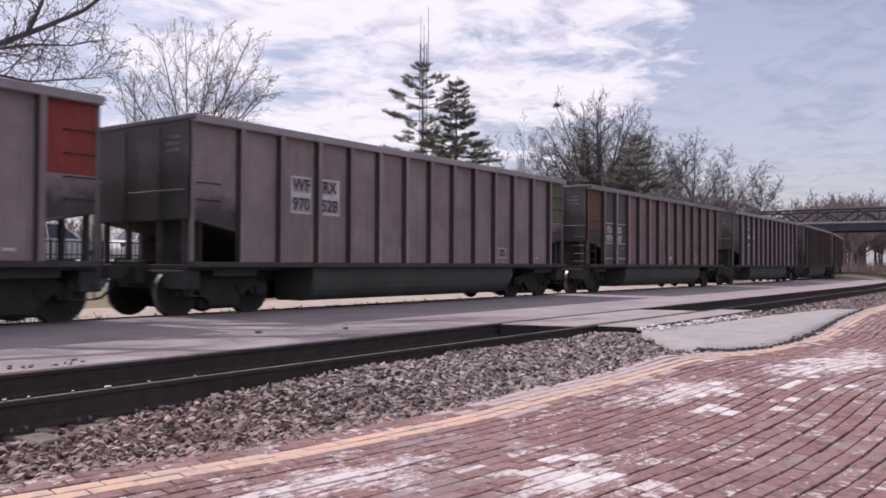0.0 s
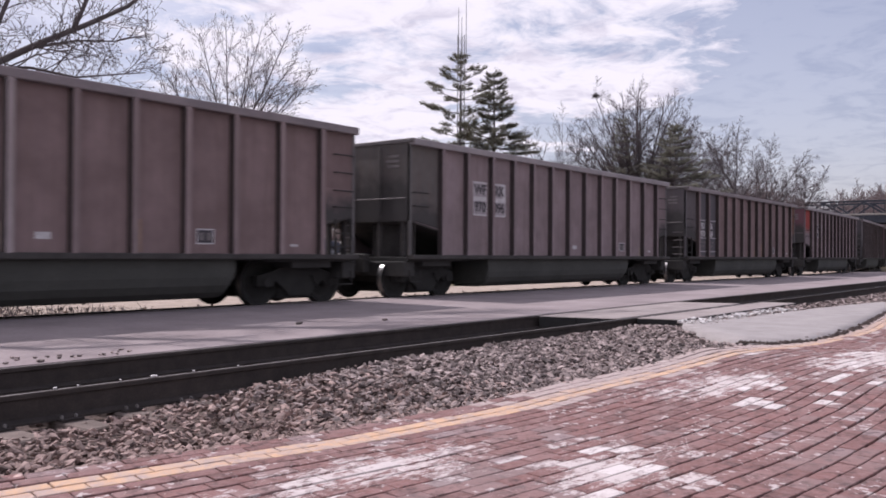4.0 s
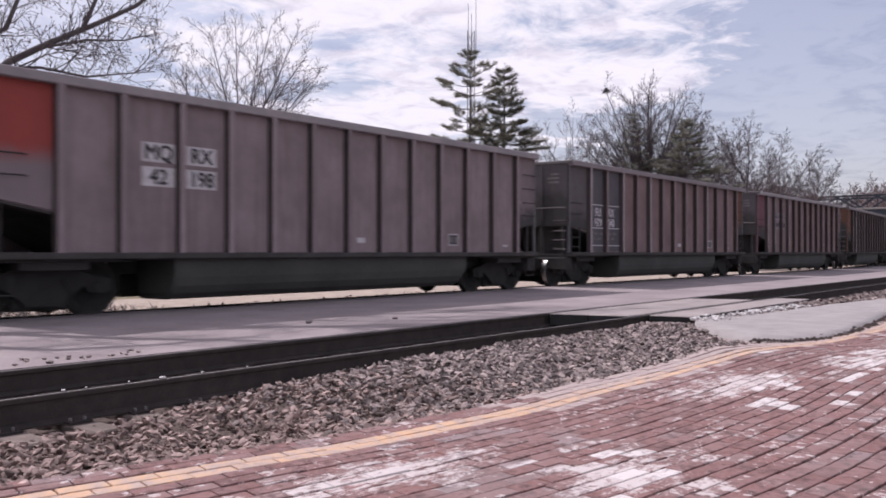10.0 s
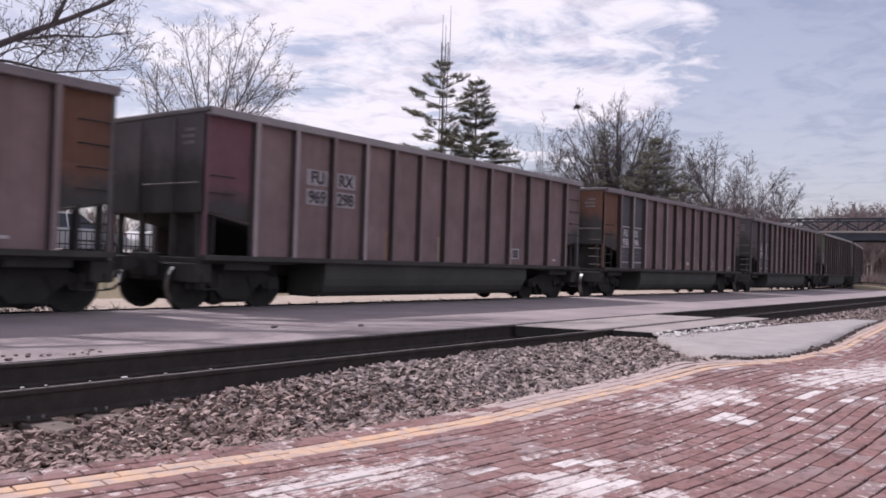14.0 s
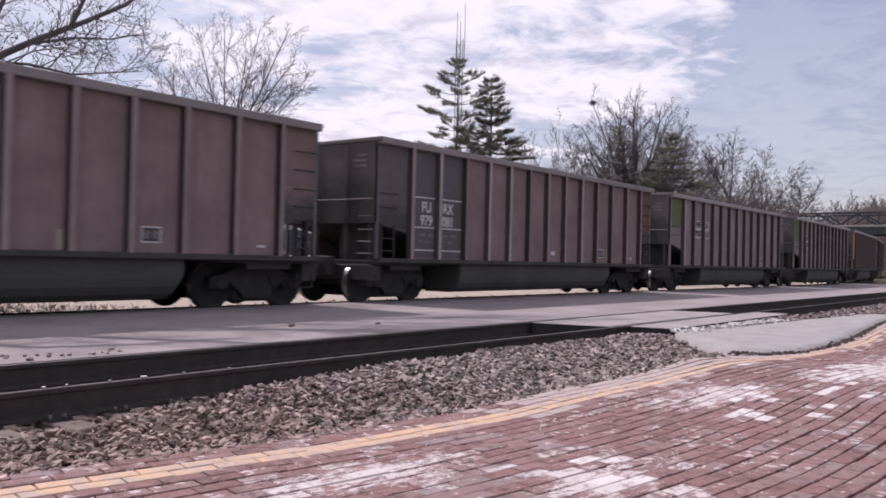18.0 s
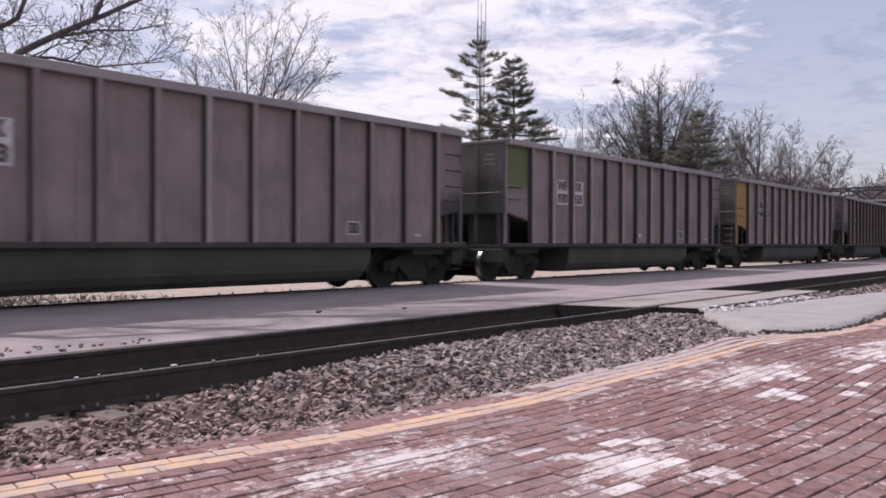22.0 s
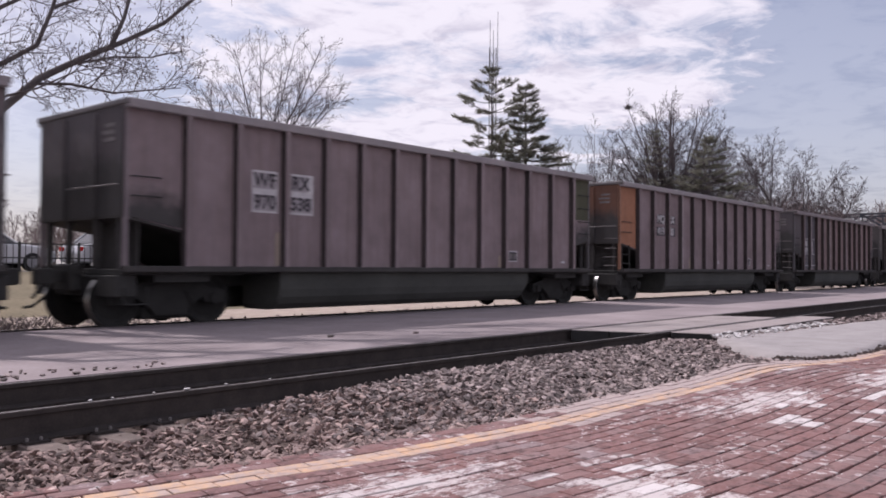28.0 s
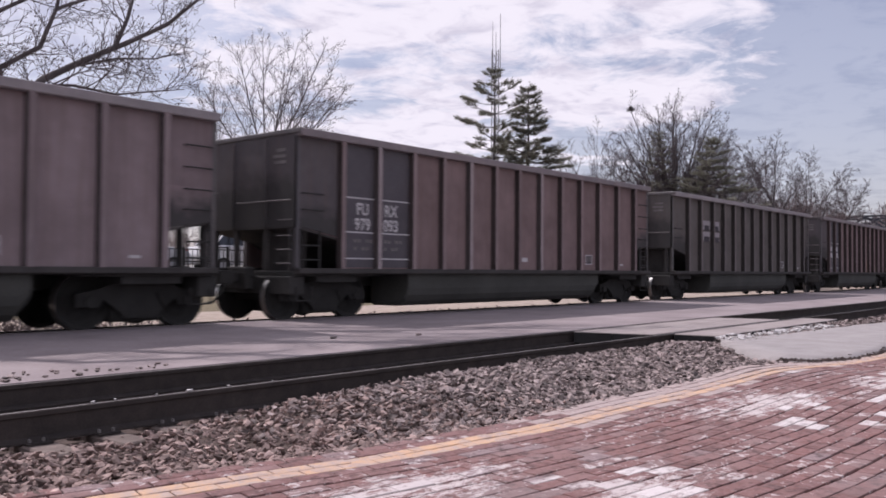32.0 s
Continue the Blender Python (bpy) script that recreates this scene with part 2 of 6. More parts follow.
FIELD_BLACK = material("black_field_paint", (0.066, 0.059, 0.068), (0.108, 0.097, 0.110), rough=0.7, scale=1.5, fine=20, bump=0.1)
STENCIL_FAINT = material("faded_stencil", (0.12, 0.105, 0.105), (0.22, 0.20, 0.20), rough=0.75, scale=6, fine=60, bump=0.05)
RAIL_SIDE = material("rusty_rail_web", (0.036, 0.032, 0.031), (0.072, 0.060, 0.055), rough=0.9, scale=5, fine=60, bump=0.3, spec=0.12)
RAIL_HEAD = material("worn_rail_head", (0.20, 0.19, 0.19), (0.36, 0.35, 0.345), rough=0.5, metal=0.6, scale=5, fine=80, bump=0.05)
SPIKE = material("worn_spike", (0.10, 0.09, 0.085), (0.24, 0.22, 0.21), rough=0.7, scale=9, fine=60, bump=0.1)
TIE = material("weathered_tie", (0.085, 0.066, 0.056), (0.21, 0.168, 0.148), rough=0.95, scale=6, fine=45, bump=0.5, random_amount=0.25)
BALLAST = material("ballast_stone", (0.062, 0.048, 0.045), (0.42, 0.345, 0.325), rough=0.95, scale=9, fine=60, bump=0.4, islands=0.65)
STONE_ONE = material("single_ballast_stone", (0.062, 0.048, 0.045), (0.42, 0.345, 0.325), rough=0.95, scale=9, fine=60, bump=0.4, random_amount=0.65)
BALLAST_BROWN = material("soiled_ballast_stone", (0.098, 0.066, 0.058), (0.44, 0.33, 0.295), rough=0.95, scale=9, fine=60, bump=0.4, islands=0.6)
BALLAST_BED = material("ballast_bed", (0.036, 0.026, 0.023), (0.165, 0.120, 0.103), rough=1.0, scale=14, fine=55, bump=1.0, depth=0.03)
SLAB = material("worn_platform_concrete", (0.205, 0.168, 0.170), (0.36, 0.308, 0.308), rough=0.92, scale=0.7, fine=18, bump=0.35)
PANEL = material("crossing_panel", (0.23, 0.197, 0.188), (0.40, 0.352, 0.335), rough=0.9, scale=1.4, fine=30, bump=0.3)
PATCH = material("asphalt_patch", (0.25, 0.23, 0.225), (0.39, 0.362, 0.352), rough=0.95, scale=2.2, fine=45, bump=0.6)
SOIL = material("packed_joint_soil", (0.030, 0.021, 0.019), (0.075, 0.055, 0.049), rough=1.0, scale=4, fine=50, bump=0.6)
GRAVEL = material("tan_gravel", (0.26, 0.21, 0.17), (0.50, 0.42, 0.35), rough=1.0, scale=2.5, fine=40, bump=0.8)
GRASS = material("dormant_grass", (0.10, 0.085, 0.05), (0.26, 0.215, 0.135), rough=1.0, scale=0.35, fine=9, bump=0.8, depth=0.05)
ASPHALT = material("car_park_asphalt", (0.05, 0.05, 0.052), (0.10, 0.098, 0.098), rough=0.95, scale=0.6, fine=25, bump=0.4)
BARK = material("grey_bark", (0.080, 0.070, 0.073), (0.165, 0.146, 0.150), rough=0.95, scale=3, fine=30, bump=0.5)
TWIG = material("twig_bark", (0.085, 0.072, 0.074), (0.175, 0.148, 0.150), rough=0.95, scale=3, fine=30, bump=0.2)
# twigs lightened: the haze of distance is mixed into their base colour
HAZED_TWIG = material("hazed_twig_bark", (0.13, 0.098, 0.098), (0.26, 0.205, 0.205), rough=0.95, scale=1, fine=8, bump=0.0, islands=0.2)
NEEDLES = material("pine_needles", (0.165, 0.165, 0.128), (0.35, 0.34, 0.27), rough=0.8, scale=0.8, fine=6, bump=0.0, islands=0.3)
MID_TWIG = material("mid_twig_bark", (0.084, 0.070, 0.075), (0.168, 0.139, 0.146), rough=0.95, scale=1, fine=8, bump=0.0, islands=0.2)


def let_light_through(m, share):
    """Thin needles pass some of the sun on to their shaded side."""
    t = m.node_tree
    p = t.nodes["Principled BSDF"]
    tl = t.nodes.new("ShaderNodeBsdfTranslucent")
    t.links.new(p.inputs["Base Color"].links[0].from_socket, tl.inputs["Color"])
    mx = t.nodes.new("ShaderNodeMixShader")
    mx.inputs[0].default_value = share
    t.links.new(p.outputs[0], mx.inputs[1])
    t.links.new(tl.outputs[0], mx.inputs[2])
    t.links.new(mx.outputs[0], t.nodes["Material Output"].inputs["Surface"])


let_light_through(NEEDLES, 0.55)
BRIDGE_STEEL = material("bridge_steel", (0.022, 0.026, 0.038), (0.05, 0.056, 0.075), rough=0.7, scale=0.8, fine=10, bump=0.2)
CONCRETE = material("bridge_concrete", (0.22, 0.20, 0.185), (0.38, 0.35, 0.32), rough=0.9, scale=0.5, fine=8, bump=0.3)
GALV = material("galvanised_steel", (0.25, 0.25, 0.26), (0.42, 0.42, 0.43), rough=0.5, metal=0.7, scale=3, fine=30, bump=0.05)
FENCE_PAINT = material("black_fence_paint", (0.015, 0.015, 0.016), (0.035, 0.035, 0.036), rough=0.5, scale=5, fine=30, bump=0.1)
AUTO_PAINT = material("auto_paint", (0.85, 0.85, 0.85), (1.0, 1.0, 1.0), rough=0.25, metal=0.2, scale=1, fine=40, bump=0.0, by_object=True)
AUTO_GLASS = material("auto_glass", (0.02, 0.022, 0.025), (0.03, 0.032, 0.036), rough=0.06, scale=1, fine=5, bump=0.0, spec=0.9)
RUBBER = material("tyre_rubber", (0.015, 0.015, 0.015), (0.03, 0.03, 0.03), rough=0.9, scale=5, fine=40, bump=0.1)
LENS_RED = material("tail_lamp_red", (0.3, 0.01, 0.01), (0.45, 0.02, 0.02), rough=0.2, scale=5, fine=40, bump=0)
LENS_CLEAR = material("headlamp_clear", (0.6, 0.6, 0.6), (0.8, 0.8, 0.8), rough=0.1, scale=5, fine=40, bump=0)


def brick_material(name, islands, dusty=False):
    """Red paving brick, browner and greyer from piece to piece, with a chalky bloom in patches and on single worn bricks."""
    m = bpy.data.materials.new(name)
    m.use_nodes = True
    t = m.node_tree
    p = t.nodes["Principled BSDF"]
    p.inputs["Roughness"].default_value = 0.9
    if islands:
        rnd = t.nodes.new("ShaderNodeNewGeometry").outputs["Random Per Island"]
    else:
        rnd = t.nodes.new("ShaderNodeObjectInfo").outputs["Random"]
    geo = t.nodes.new("ShaderNodeNewGeometry")
    cr = t.nodes.new("ShaderNodeValToRGB")
    cr.color_ramp.interpolation = "LINEAR"
    stops = ((0.0, (0.170, 0.080, 0.072)), (0.3, (0.245, 0.114, 0.102)), (0.55, (0.215, 0.108, 0.098)), (0.8, (0.265, 0.150, 0.138)), (0.93, (0.27, 0.180, 0.170)), (0.975, (0.27, 0.20, 0.20)), (1.0, (0.30, 0.23, 0.23)))
    while len(cr.color_ramp.elements) < len(stops):
        cr.color_ramp.elements.new(0.5)
    for e, (pos, c) in zip(cr.color_ramp.elements, stops):
        e.position, e.color = pos, (*c, 1)
    
    def noise_at(scale, detail, rough=0.6):
        n = t.nodes.new("ShaderNodeTexNoise")
        n.inputs["Scale"].default_value, n.inputs["Detail"].default_value, n.inputs["Roughness"].default_value = scale, detail, rough
        t.links.new(geo.outputs["Position"], n.inputs["Vector"])
        return n.outputs["Fac"]

    def remap(v, a, b, c=0.0, d=1.0):
        r = t.nodes.new("ShaderNodeMapRange")
        for i, x in enumerate((a, b, c, d)):
            r.inputs[i + 1].default_value = x
        t.links.new(v, r.inputs[0])
        return r.outputs[0]

    def blend(fac, a, b):
        x = t.nodes.new("ShaderNodeMix")
        x.data_type = "RGBA"
        for name2, v in (("Factor", fac), ("A", a), ("B", b)):
            if isinstance(v, tuple):
                x.inputs[name2].default_value = (*v, 1)
            else:
                t.links.new(v, x.inputs[name2])
        return x.outputs["Result"]

    def times(a, b):
        x = t.nodes.new("ShaderNodeMath")
        x.operation = "MULTIPLY"
        t.links.new(a, x.inputs[0])
        t.links.new(b, x.inputs[1])
        return x.outputs[0]

    grain = noise_at(70, 5)
    shift = t.nodes.new("ShaderNodeMath")
    shift.operation = "MULTIPLY_ADD"
    shift.inputs[1].default_value = 0.9
    centred = remap(noise_at(0.55, 3, 0.5), 0.0, 1.0, -0.5, 0.5)
    t.links.new(centred, shift.inputs[0])
    t.links.new(rnd, shift.inputs[2])
    t.links.new(shift.outputs[0], cr.inputs[0])
    colour = blend(remap(grain, 0.3, 0.75, 0.0, 0.35), cr.outputs[0], (0.13, 0.085, 0.08))
    mottle = noise_at(22, 5, 0.65)
    colour = blend(remap(mottle, 0.38, 0.70, 0.0, 0.55), colour, (0.30, 0.20, 0.195))
    dark = noise_at(13, 5, 0.7)
    colour = blend(remap(dark, 0.50, 0.66, 0.0, 0.8), colour, (0.070, 0.040, 0.038))

    def plus(a, k, b):
        x = t.nodes.new("ShaderNodeMath")
        x.operation = "MULTIPLY_ADD"
        x.inputs[1].default_value = k
        t.links.new(a, x.inputs[0])
        t.links.new(b, x.inputs[2])
        return x.outputs[0]

    def stain(x, y, rx, ry):
        """One outside the ellipse's rim, falling to nought at its middle, turned about."""
        mp = t.nodes.new("ShaderNodeMapping")
        mp.vector_type = "TEXTURE"
        mp.inputs["Location"].default_value = (x, y, 0)
        mp.inputs["Rotation"].default_value = (0, 0, -0.10)
        mp.inputs["Scale"].default_value = (rx, ry, 50.0)
        t.links.new(geo.outputs["Position"], mp.inputs["Vector"])
        ln = t.nodes.new("ShaderNodeVectorMath")
        ln.operation = "LENGTH"
        t.links.new(mp.outputs[0], ln.inputs[0])
        return remap(ln.outputs["Value"], 0.25, 1.35, 1.0, 0.0)

    def most(*values):
        out = values[0]
        for v in values[1:]:
            x = t.nodes.new("ShaderNodeMath")
            x.operation = "MAXIMUM"
            t.links.new(out, x.inputs[0])
            t.links.new(v, x.inputs[1])
            out = x.outputs[0]
        return out

    along = t.nodes.new("ShaderNodeMapping")
    along.inputs["Scale"].default_value = (0.75, 1.6, 1.0)
    t.links.new(geo.outputs["Position"], along.inputs["Vector"])
    streak = t.nodes.new("ShaderNodeTexNoise")
    streak.inputs["Scale"].default_value, streak.inputs["Detail"].default_value, streak.inputs["Roughness"].default_value = 13.0, 8, 0.80
    t.links.new(along.outputs[0], streak.inputs["Vector"])
    chalk = most(stain(7.0, 2.50, 1.15, 0.42), stain(3.0, 2.86, 1.0, 0.34), stain(3.75, 1.95, 0.55, 0.40), stain(2.6, 1.9, 0.5, 0.5), stain(10.0, 1.85, 2.4, 0.6))
    grey = most(stain(3.4, 2.2, 1.2, 0.75), stain(9.5, 1.4, 3.0, 0.9), stain(5.2, 0.9, 1.2, 0.4))
    turn = t.nodes.new("ShaderNodeMath")
    turn.operation = "FRACT"
    scaled = t.nodes.new("ShaderNodeMath")
    scaled.operation = "MULTIPLY"
    scaled.inputs[1].default_value = 7.31
    t.links.new(rnd, scaled.inputs[0])
    t.links.new(scaled.outputs[0], turn.inputs[0])
    fade = remap(plus(grey, 0.75, turn.outputs[0]), 0.85, 1.45, 0.0, 0.55)
    colour = blend(fade, colour, (0.265, 0.215, 0.210))
    dust = plus(turn.outputs[0], 0.11, plus(chalk, 0.25, plus(noise_at(0.9, 3, 0.5), 0.22, streak.outputs["Fac"])))
    colour = blend(remap(dust, 0.812, 0.912, 0.0, 0.84), colour, (0.62, 0.56, 0.545))
    flake = plus(turn.outputs[0], 0.16, plus(noise_at(2.2, 2, 0.5), 0.30, noise_at(17, 4, 0.6)))
    colour = blend(remap(flake, 0.865, 0.90, 0.0, 0.75), colour, (0.60, 0.54, 0.525))
    pick = plus(most(stain(9.0, 1.9, 2.2, 0.7), stain(7.0, 1.75, 0.9, 0.45), stain(3.6, 1.9, 0.7, 0.5), stain(5.9, 1.9, 0.5, 0.3)), 0.17, rnd)
    worn = times(remap(pick, 0.982, 0.995), remap(streak.outputs["Fac"], 0.36, 0.50))
    colour = blend(remap(worn, 0.0, 1.0, 0.0, 0.88), colour, (0.66, 0.61, 0.595))
    if dusty:
        colour = blend(remap(streak.outputs["Fac"], 0.30, 0.62, 0.45, 0.95), colour, (0.46, 0.385, 0.36))
    t.links.new(colour, p.inputs["Base Color"])
    bp = t.nodes.new("ShaderNodeBump")
    bp.inputs["Strength"].default_value, bp.inputs["Distance"].default_value = 0.5, 0.006
    t.links.new(grain, bp.inputs["Height"])
    t.links.new(bp.outputs[0], p.inputs["Normal"])
    return m


BRICK = brick_material("paving_brick", True)
BRICK_ONE = brick_material("single_paving_brick", False)
DUSTY_BRICK = brick_material("sandy_paving_brick", True, True)
def worn_yellow(name, islands, least=0.12, most=0.84):
    m = brick_material(name, islands, True)
    t = m.node_tree
    p = t.nodes["Principled BSDF"]
    colour = p.inputs["Base Color"].links[0].from_socket
    geo = t.nodes.new("ShaderNodeNewGeometry")
    n = t.nodes.new("ShaderNodeTexNoise")
    n.inputs["Scale"].default_value, n.inputs["Detail"].default_value, n.inputs["Roughness"].default_value = 9.0, 8, 0.74
    t.links.new(geo.outputs["Position"], n.inputs["Vector"])
    r = t.nodes.new("ShaderNodeMapRange")
    r.inputs["From Min"].default_value, r.inputs["From Max"].default_value = 0.41, 0.60
    r.inputs["To Min"].default_value, r.inputs["To Max"].default_value = least, most
    t.links.new(n.outputs["Fac"], r.inputs["Value"])
    x = t.nodes.new("ShaderNodeMix")
    x.data_type = "RGBA"
    x.inputs["B"].default_value = (0.64, 0.405, 0.24, 1)
    t.links.new(r.outputs[0], x.inputs["Factor"])
    t.links.new(colour, x.inputs["A"])
    t.links.new(x.outputs["Result"], p.inputs["Base Color"])
    return m


YELLOW = worn_yellow("worn_yellow_paint", False)
YELLOW_JOINED = worn_yellow("worn_yellow_line_paint", True)
YELLOW_FADED = worn_yellow("faded_yellow_line_paint", True, 0.05, 0.50)


# ---- mesh helpers ----
def mesh_of(name, verts, faces, mat, mats=None, smooth=False):
    me = bpy.data.meshes.new(name)
    me.from_pydata(verts, [], faces)
    me.materials.append(mat)
    for m in mats or ():
        me.materials.append(m)
    if smooth:
        me.polygons.foreach_set("use_smooth", [True] * len(me.polygons))
    me.update()
    return me


def box(bm, x0, x1, y0, y1, z0, z1):
    v = [bm.verts.new((x, y, z)) for x in (x0, x1) for y in (y0, y1) for z in (z0, z1)]
    for f in ((0, 1, 3, 2), (4, 6, 7, 5), (0, 4, 5, 1), (2, 3, 7, 6), (0, 2, 6, 4), (1, 5, 7, 3)):
        bm.faces.new([v[i] for i in f])
    return v


def bevelled(bm, width, segments=1):
    bmesh.ops.recalc_face_normals(bm, faces=bm.faces)
    bmesh.ops.bevel(bm, geom=list(bm.edges), offset=width, segments=segments, affect="EDGES", profile=0.5, clamp_overlap=True)
    return bm


def prism(bm, outline, axis, a, b):
    """An outline in the two other axes, drawn out along the axis from a to b."""
    def at(p, s):
        return {"x": (s, p[0], p[1]), "y": (p[0], s, p[1]), "z": (p[0], p[1], s)}[axis]
    r0 = [bm.verts.new(at(p, a)) for p in outline]
    r1 = [bm.verts.new(at(p, b)) for p in outline]
    n = len(outline)
    bm.faces.new(r0)
    bm.faces.new(r1[::-1])
    for i in range(n):
        j = (i + 1) % n
        bm.faces.new((r0[j], r0[i], r1[i], r1[j]))
    bmesh.ops.recalc_face_normals(bm, faces=bm.faces)


def rod(bm, points, radius, sides=8):
    """A round bar through the points."""
    rings = []
    pts = [Vector(p) for p in points]
    for i, p in enumerate(pts):
        d = (pts[min(i + 1, len(pts) - 1)] - pts[max(i - 1, 0)]).normalized()
        a = d.orthogonal().normalized()
        b = d.cross(a)
        r = radius[i] if isinstance(radius, (list, tuple)) else radius
        rings.append([bm.verts.new(p + r * (math.cos(2 * math.pi * k / sides) * a + math.sin(2 * math.pi * k / sides) * b)) for k in range(sides)])
    for r0, r1 in zip(rings, rings[1:]):
        best = min(range(sides), key=lambda s: sum((r0[k].co - r1[(k + s) % sides].co).length for k in range(sides)))
        for k in range(sides):
            bm.faces.new((r0[k], r0[(k + 1) % sides], r1[(k + 1 + best) % sides], r1[(k + best) % sides]))
    bm.faces.new(rings[0][::-1])
    bm.faces.new(rings[-1])
    bmesh.ops.recalc_face_normals(bm, faces=bm.faces)


def part(name, bm, mat, parent=None, label="", at=None, smooth=False):
    me = bpy.data.meshes.new(name)
    if isinstance(bm, bpy.types.Mesh):
        me = bm
    else:
        bm.to_mesh(me)
        bm.free()
        me.materials.append(mat)
        if smooth:
            me.polygons.foreach_set("use_smooth", [True] * len(me.polygons))
    ob = new(name, me)
    ob.parent = parent
    if at is not None:
        ob.matrix_basis = at
    if label:
        ob["label"] = label
    return ob


def bm_new():
    return bmesh.new()


def boxed(name, mat, parent, dims, bevel=0.0, label=""):
    bm = bm_new()
    box(bm, *dims)
    if bevel:
        bevelled(bm, bevel)
    else:
        bmesh.ops.recalc_face_normals(bm, faces=bm.faces)
    return part(name, bm, mat, parent, label)


def strip(name, mat, x0, x1, y0, y1, z, step=2.0, thick=0.25, bent=True, parent=None, rise=0.0):
    """A slab along the tracks that follows their bend."""
    n = max(1, int((x1 - x0) / step))
    verts, faces = [], []
    for i in range(n + 1):
        x = x0 + (x1 - x0) * i / n
        b = bend(x) if bent else 0
        verts += [(x, y0 + b, z), (x, y1 + b, z + rise), (x, y1 + b, z - thick), (x, y0 + b, z - thick)]
    for i in range(n):
        a, c = 4 * i, 4 * i + 4
        for k in range(4):
            l = (k + 1) % 4
            faces.append((a + k, c + k, c + l, a + l))
    faces += [(0, 1, 2, 3), (4 * n + 3, 4 * n + 2, 4 * n + 1, 4 * n)]
    ob = new(name, mesh_of(name, verts, faces, mat))
    ob.parent = parent
    return ob


# ---- ground and tracks ----
def brick_edge(x):
    """The far side of the brick platform, which wanders a little."""
    xs = (-30, 1.5, 2.2, 2.7, 3.3, 4.6, 5.6, 7.0, 8.2, 9.4, 10.1, 10.8, 13.2, 16, 21, 60)
    ys = (4.35, 4.22, 4.02, 3.92, 3.73, 3.59, 3.60, 3.56, 3.58, 3.70, 3.50, 3.10, 3.03, 3.25, 3.62, 3.62)
    return float(np.interp(x, xs, ys)) * 0.5 + 0.25 * (float(np.interp(x - 0.35, xs, ys)) + float(np.interp(x + 0.35, xs, ys)))


ground = new("ground", mesh_of("ground", [(-1500, -1500, -0.42), (2500, -1500, -0.42), (2500, 1500, -0.42), (-1500, 1500, -0.42)], [(0, 1, 2, 3)], GRASS))
tagged(ground, "dormant tan grass and bare earth", "ground", kind="structure")


def rail(name, y, parent, low=0.0, x0=-60.0, x1=260.0):
    """A flat-bottomed rail that follows the track, head worn bright."""
    prof = [(-0.075, -0.225), (0.075, -0.225), (0.075, -0.210), (0.012, -0.185), (0.009, -0.045), (0.036, -0.036), (0.036, -0.005), (0.030, 0.0), (0.004, 0.001), (-0.016, 0.001), (-0.030, 0.0), (-0.036, -0.005), (-0.036, -0.036), (-0.009, -0.045), (-0.012, -0.185), (-0.075, -0.210)]
    n, k = int((x1 - x0) / 2.5), len(prof)
    verts, faces = [], []
    for i in range(n + 1):
        x = x0 + (x1 - x0) * i / n
        verts += [(x, y + bend(x) + p, z - low) for p, z in prof]
    heads = []
    for i in range(n):
        for j in range(k):
            l = (j + 1) % k
            heads.append(j == 8)
            faces.append((i * k + j, i * k + l, (i + 1) * k + l, (i + 1) * k + j))
    me = mesh_of(name, verts, faces, RAIL_SIDE, [RAIL_HEAD])
    me.polygons.foreach_set("material_index", [int(h) for h in heads])
    ob = new(name, me)
    ob.parent = parent
    return ob


def track(label, y, tie_from, tie_to, cant=0.0):
    t = tagged(new("railway_track"), label, "railway track", kind="structure")
    for s in (-0.5, 0.5):
        rail("rail", y + s * GAUGE, t, cant if s > 0 else 0.0)
    bm = bm_new()
    box(bm, -0.115, 0.115, -1.3, 1.3, -0.40, -0.227)
    bevelled(bm, 0.012)
    me = bpy.data.meshes.new("tie")
    bm.to_mesh(me)
    bm.free()
    me.materials.append(TIE)
    rng = random.Random(int(y * 10))
    x = tie_from
    while x < tie_to:
        part("tie", me, TIE, t, at=pose(x, y + bend(x) + rng.uniform(-0.05, 0.05), rng.uniform(-0.008, 0.0), 0, 0, rng.uniform(-1.5, 1.5) + math.degrees(math.atan((bend(x + 0.1) - bend(x)) / 0.1))))
        x += 0.52
    bm = bm_new()
    box(bm, -0.09, 0.09, -0.16, 0.16, -0.2265, -0.212)
    bmesh.ops.recalc_face_normals(bm, faces=bm.faces)
    plate_me = bpy.data.meshes.new("tie_plate")
    bm.to_mesh(plate_me)
    bm.free()
    plate_me.materials.append(RAIL_SIDE)
    bm = bm_new()
    box(bm, -0.009, 0.009, -0.115, -0.085, -0.214, -0.186)
    bevelled(bm, 0.004)
    spike_me = bpy.data.meshes.new("spike")
    bm.to_mesh(spike_me)
    bm.free()
    spike_me.materials.append(SPIKE)
    for k in range(int((min(tie_to, 13) - tie_from) / 0.52)):
        part("tie_plate", plate_me, RAIL_SIDE, t, at=pose(tie_from + 0.52 * k, y - 0.5 * GAUGE, 0))
        for dx in (-0.05, 0.05):
            part("spike", spike_me, SPIKE, t, at=pose(tie_from + 0.52 * k + dx + rng.uniform(-0.01, 0.01), y - 0.5 * GAUGE, 0))
    return t


track("rusty rails on weathered wooden ties beside the brick platform", NEAR_TRACK, -3.0, 70.0)
track("rails on wooden ties beneath the coal train", TRAIN_TRACK, -12.0, 40.0, cant=0.06)

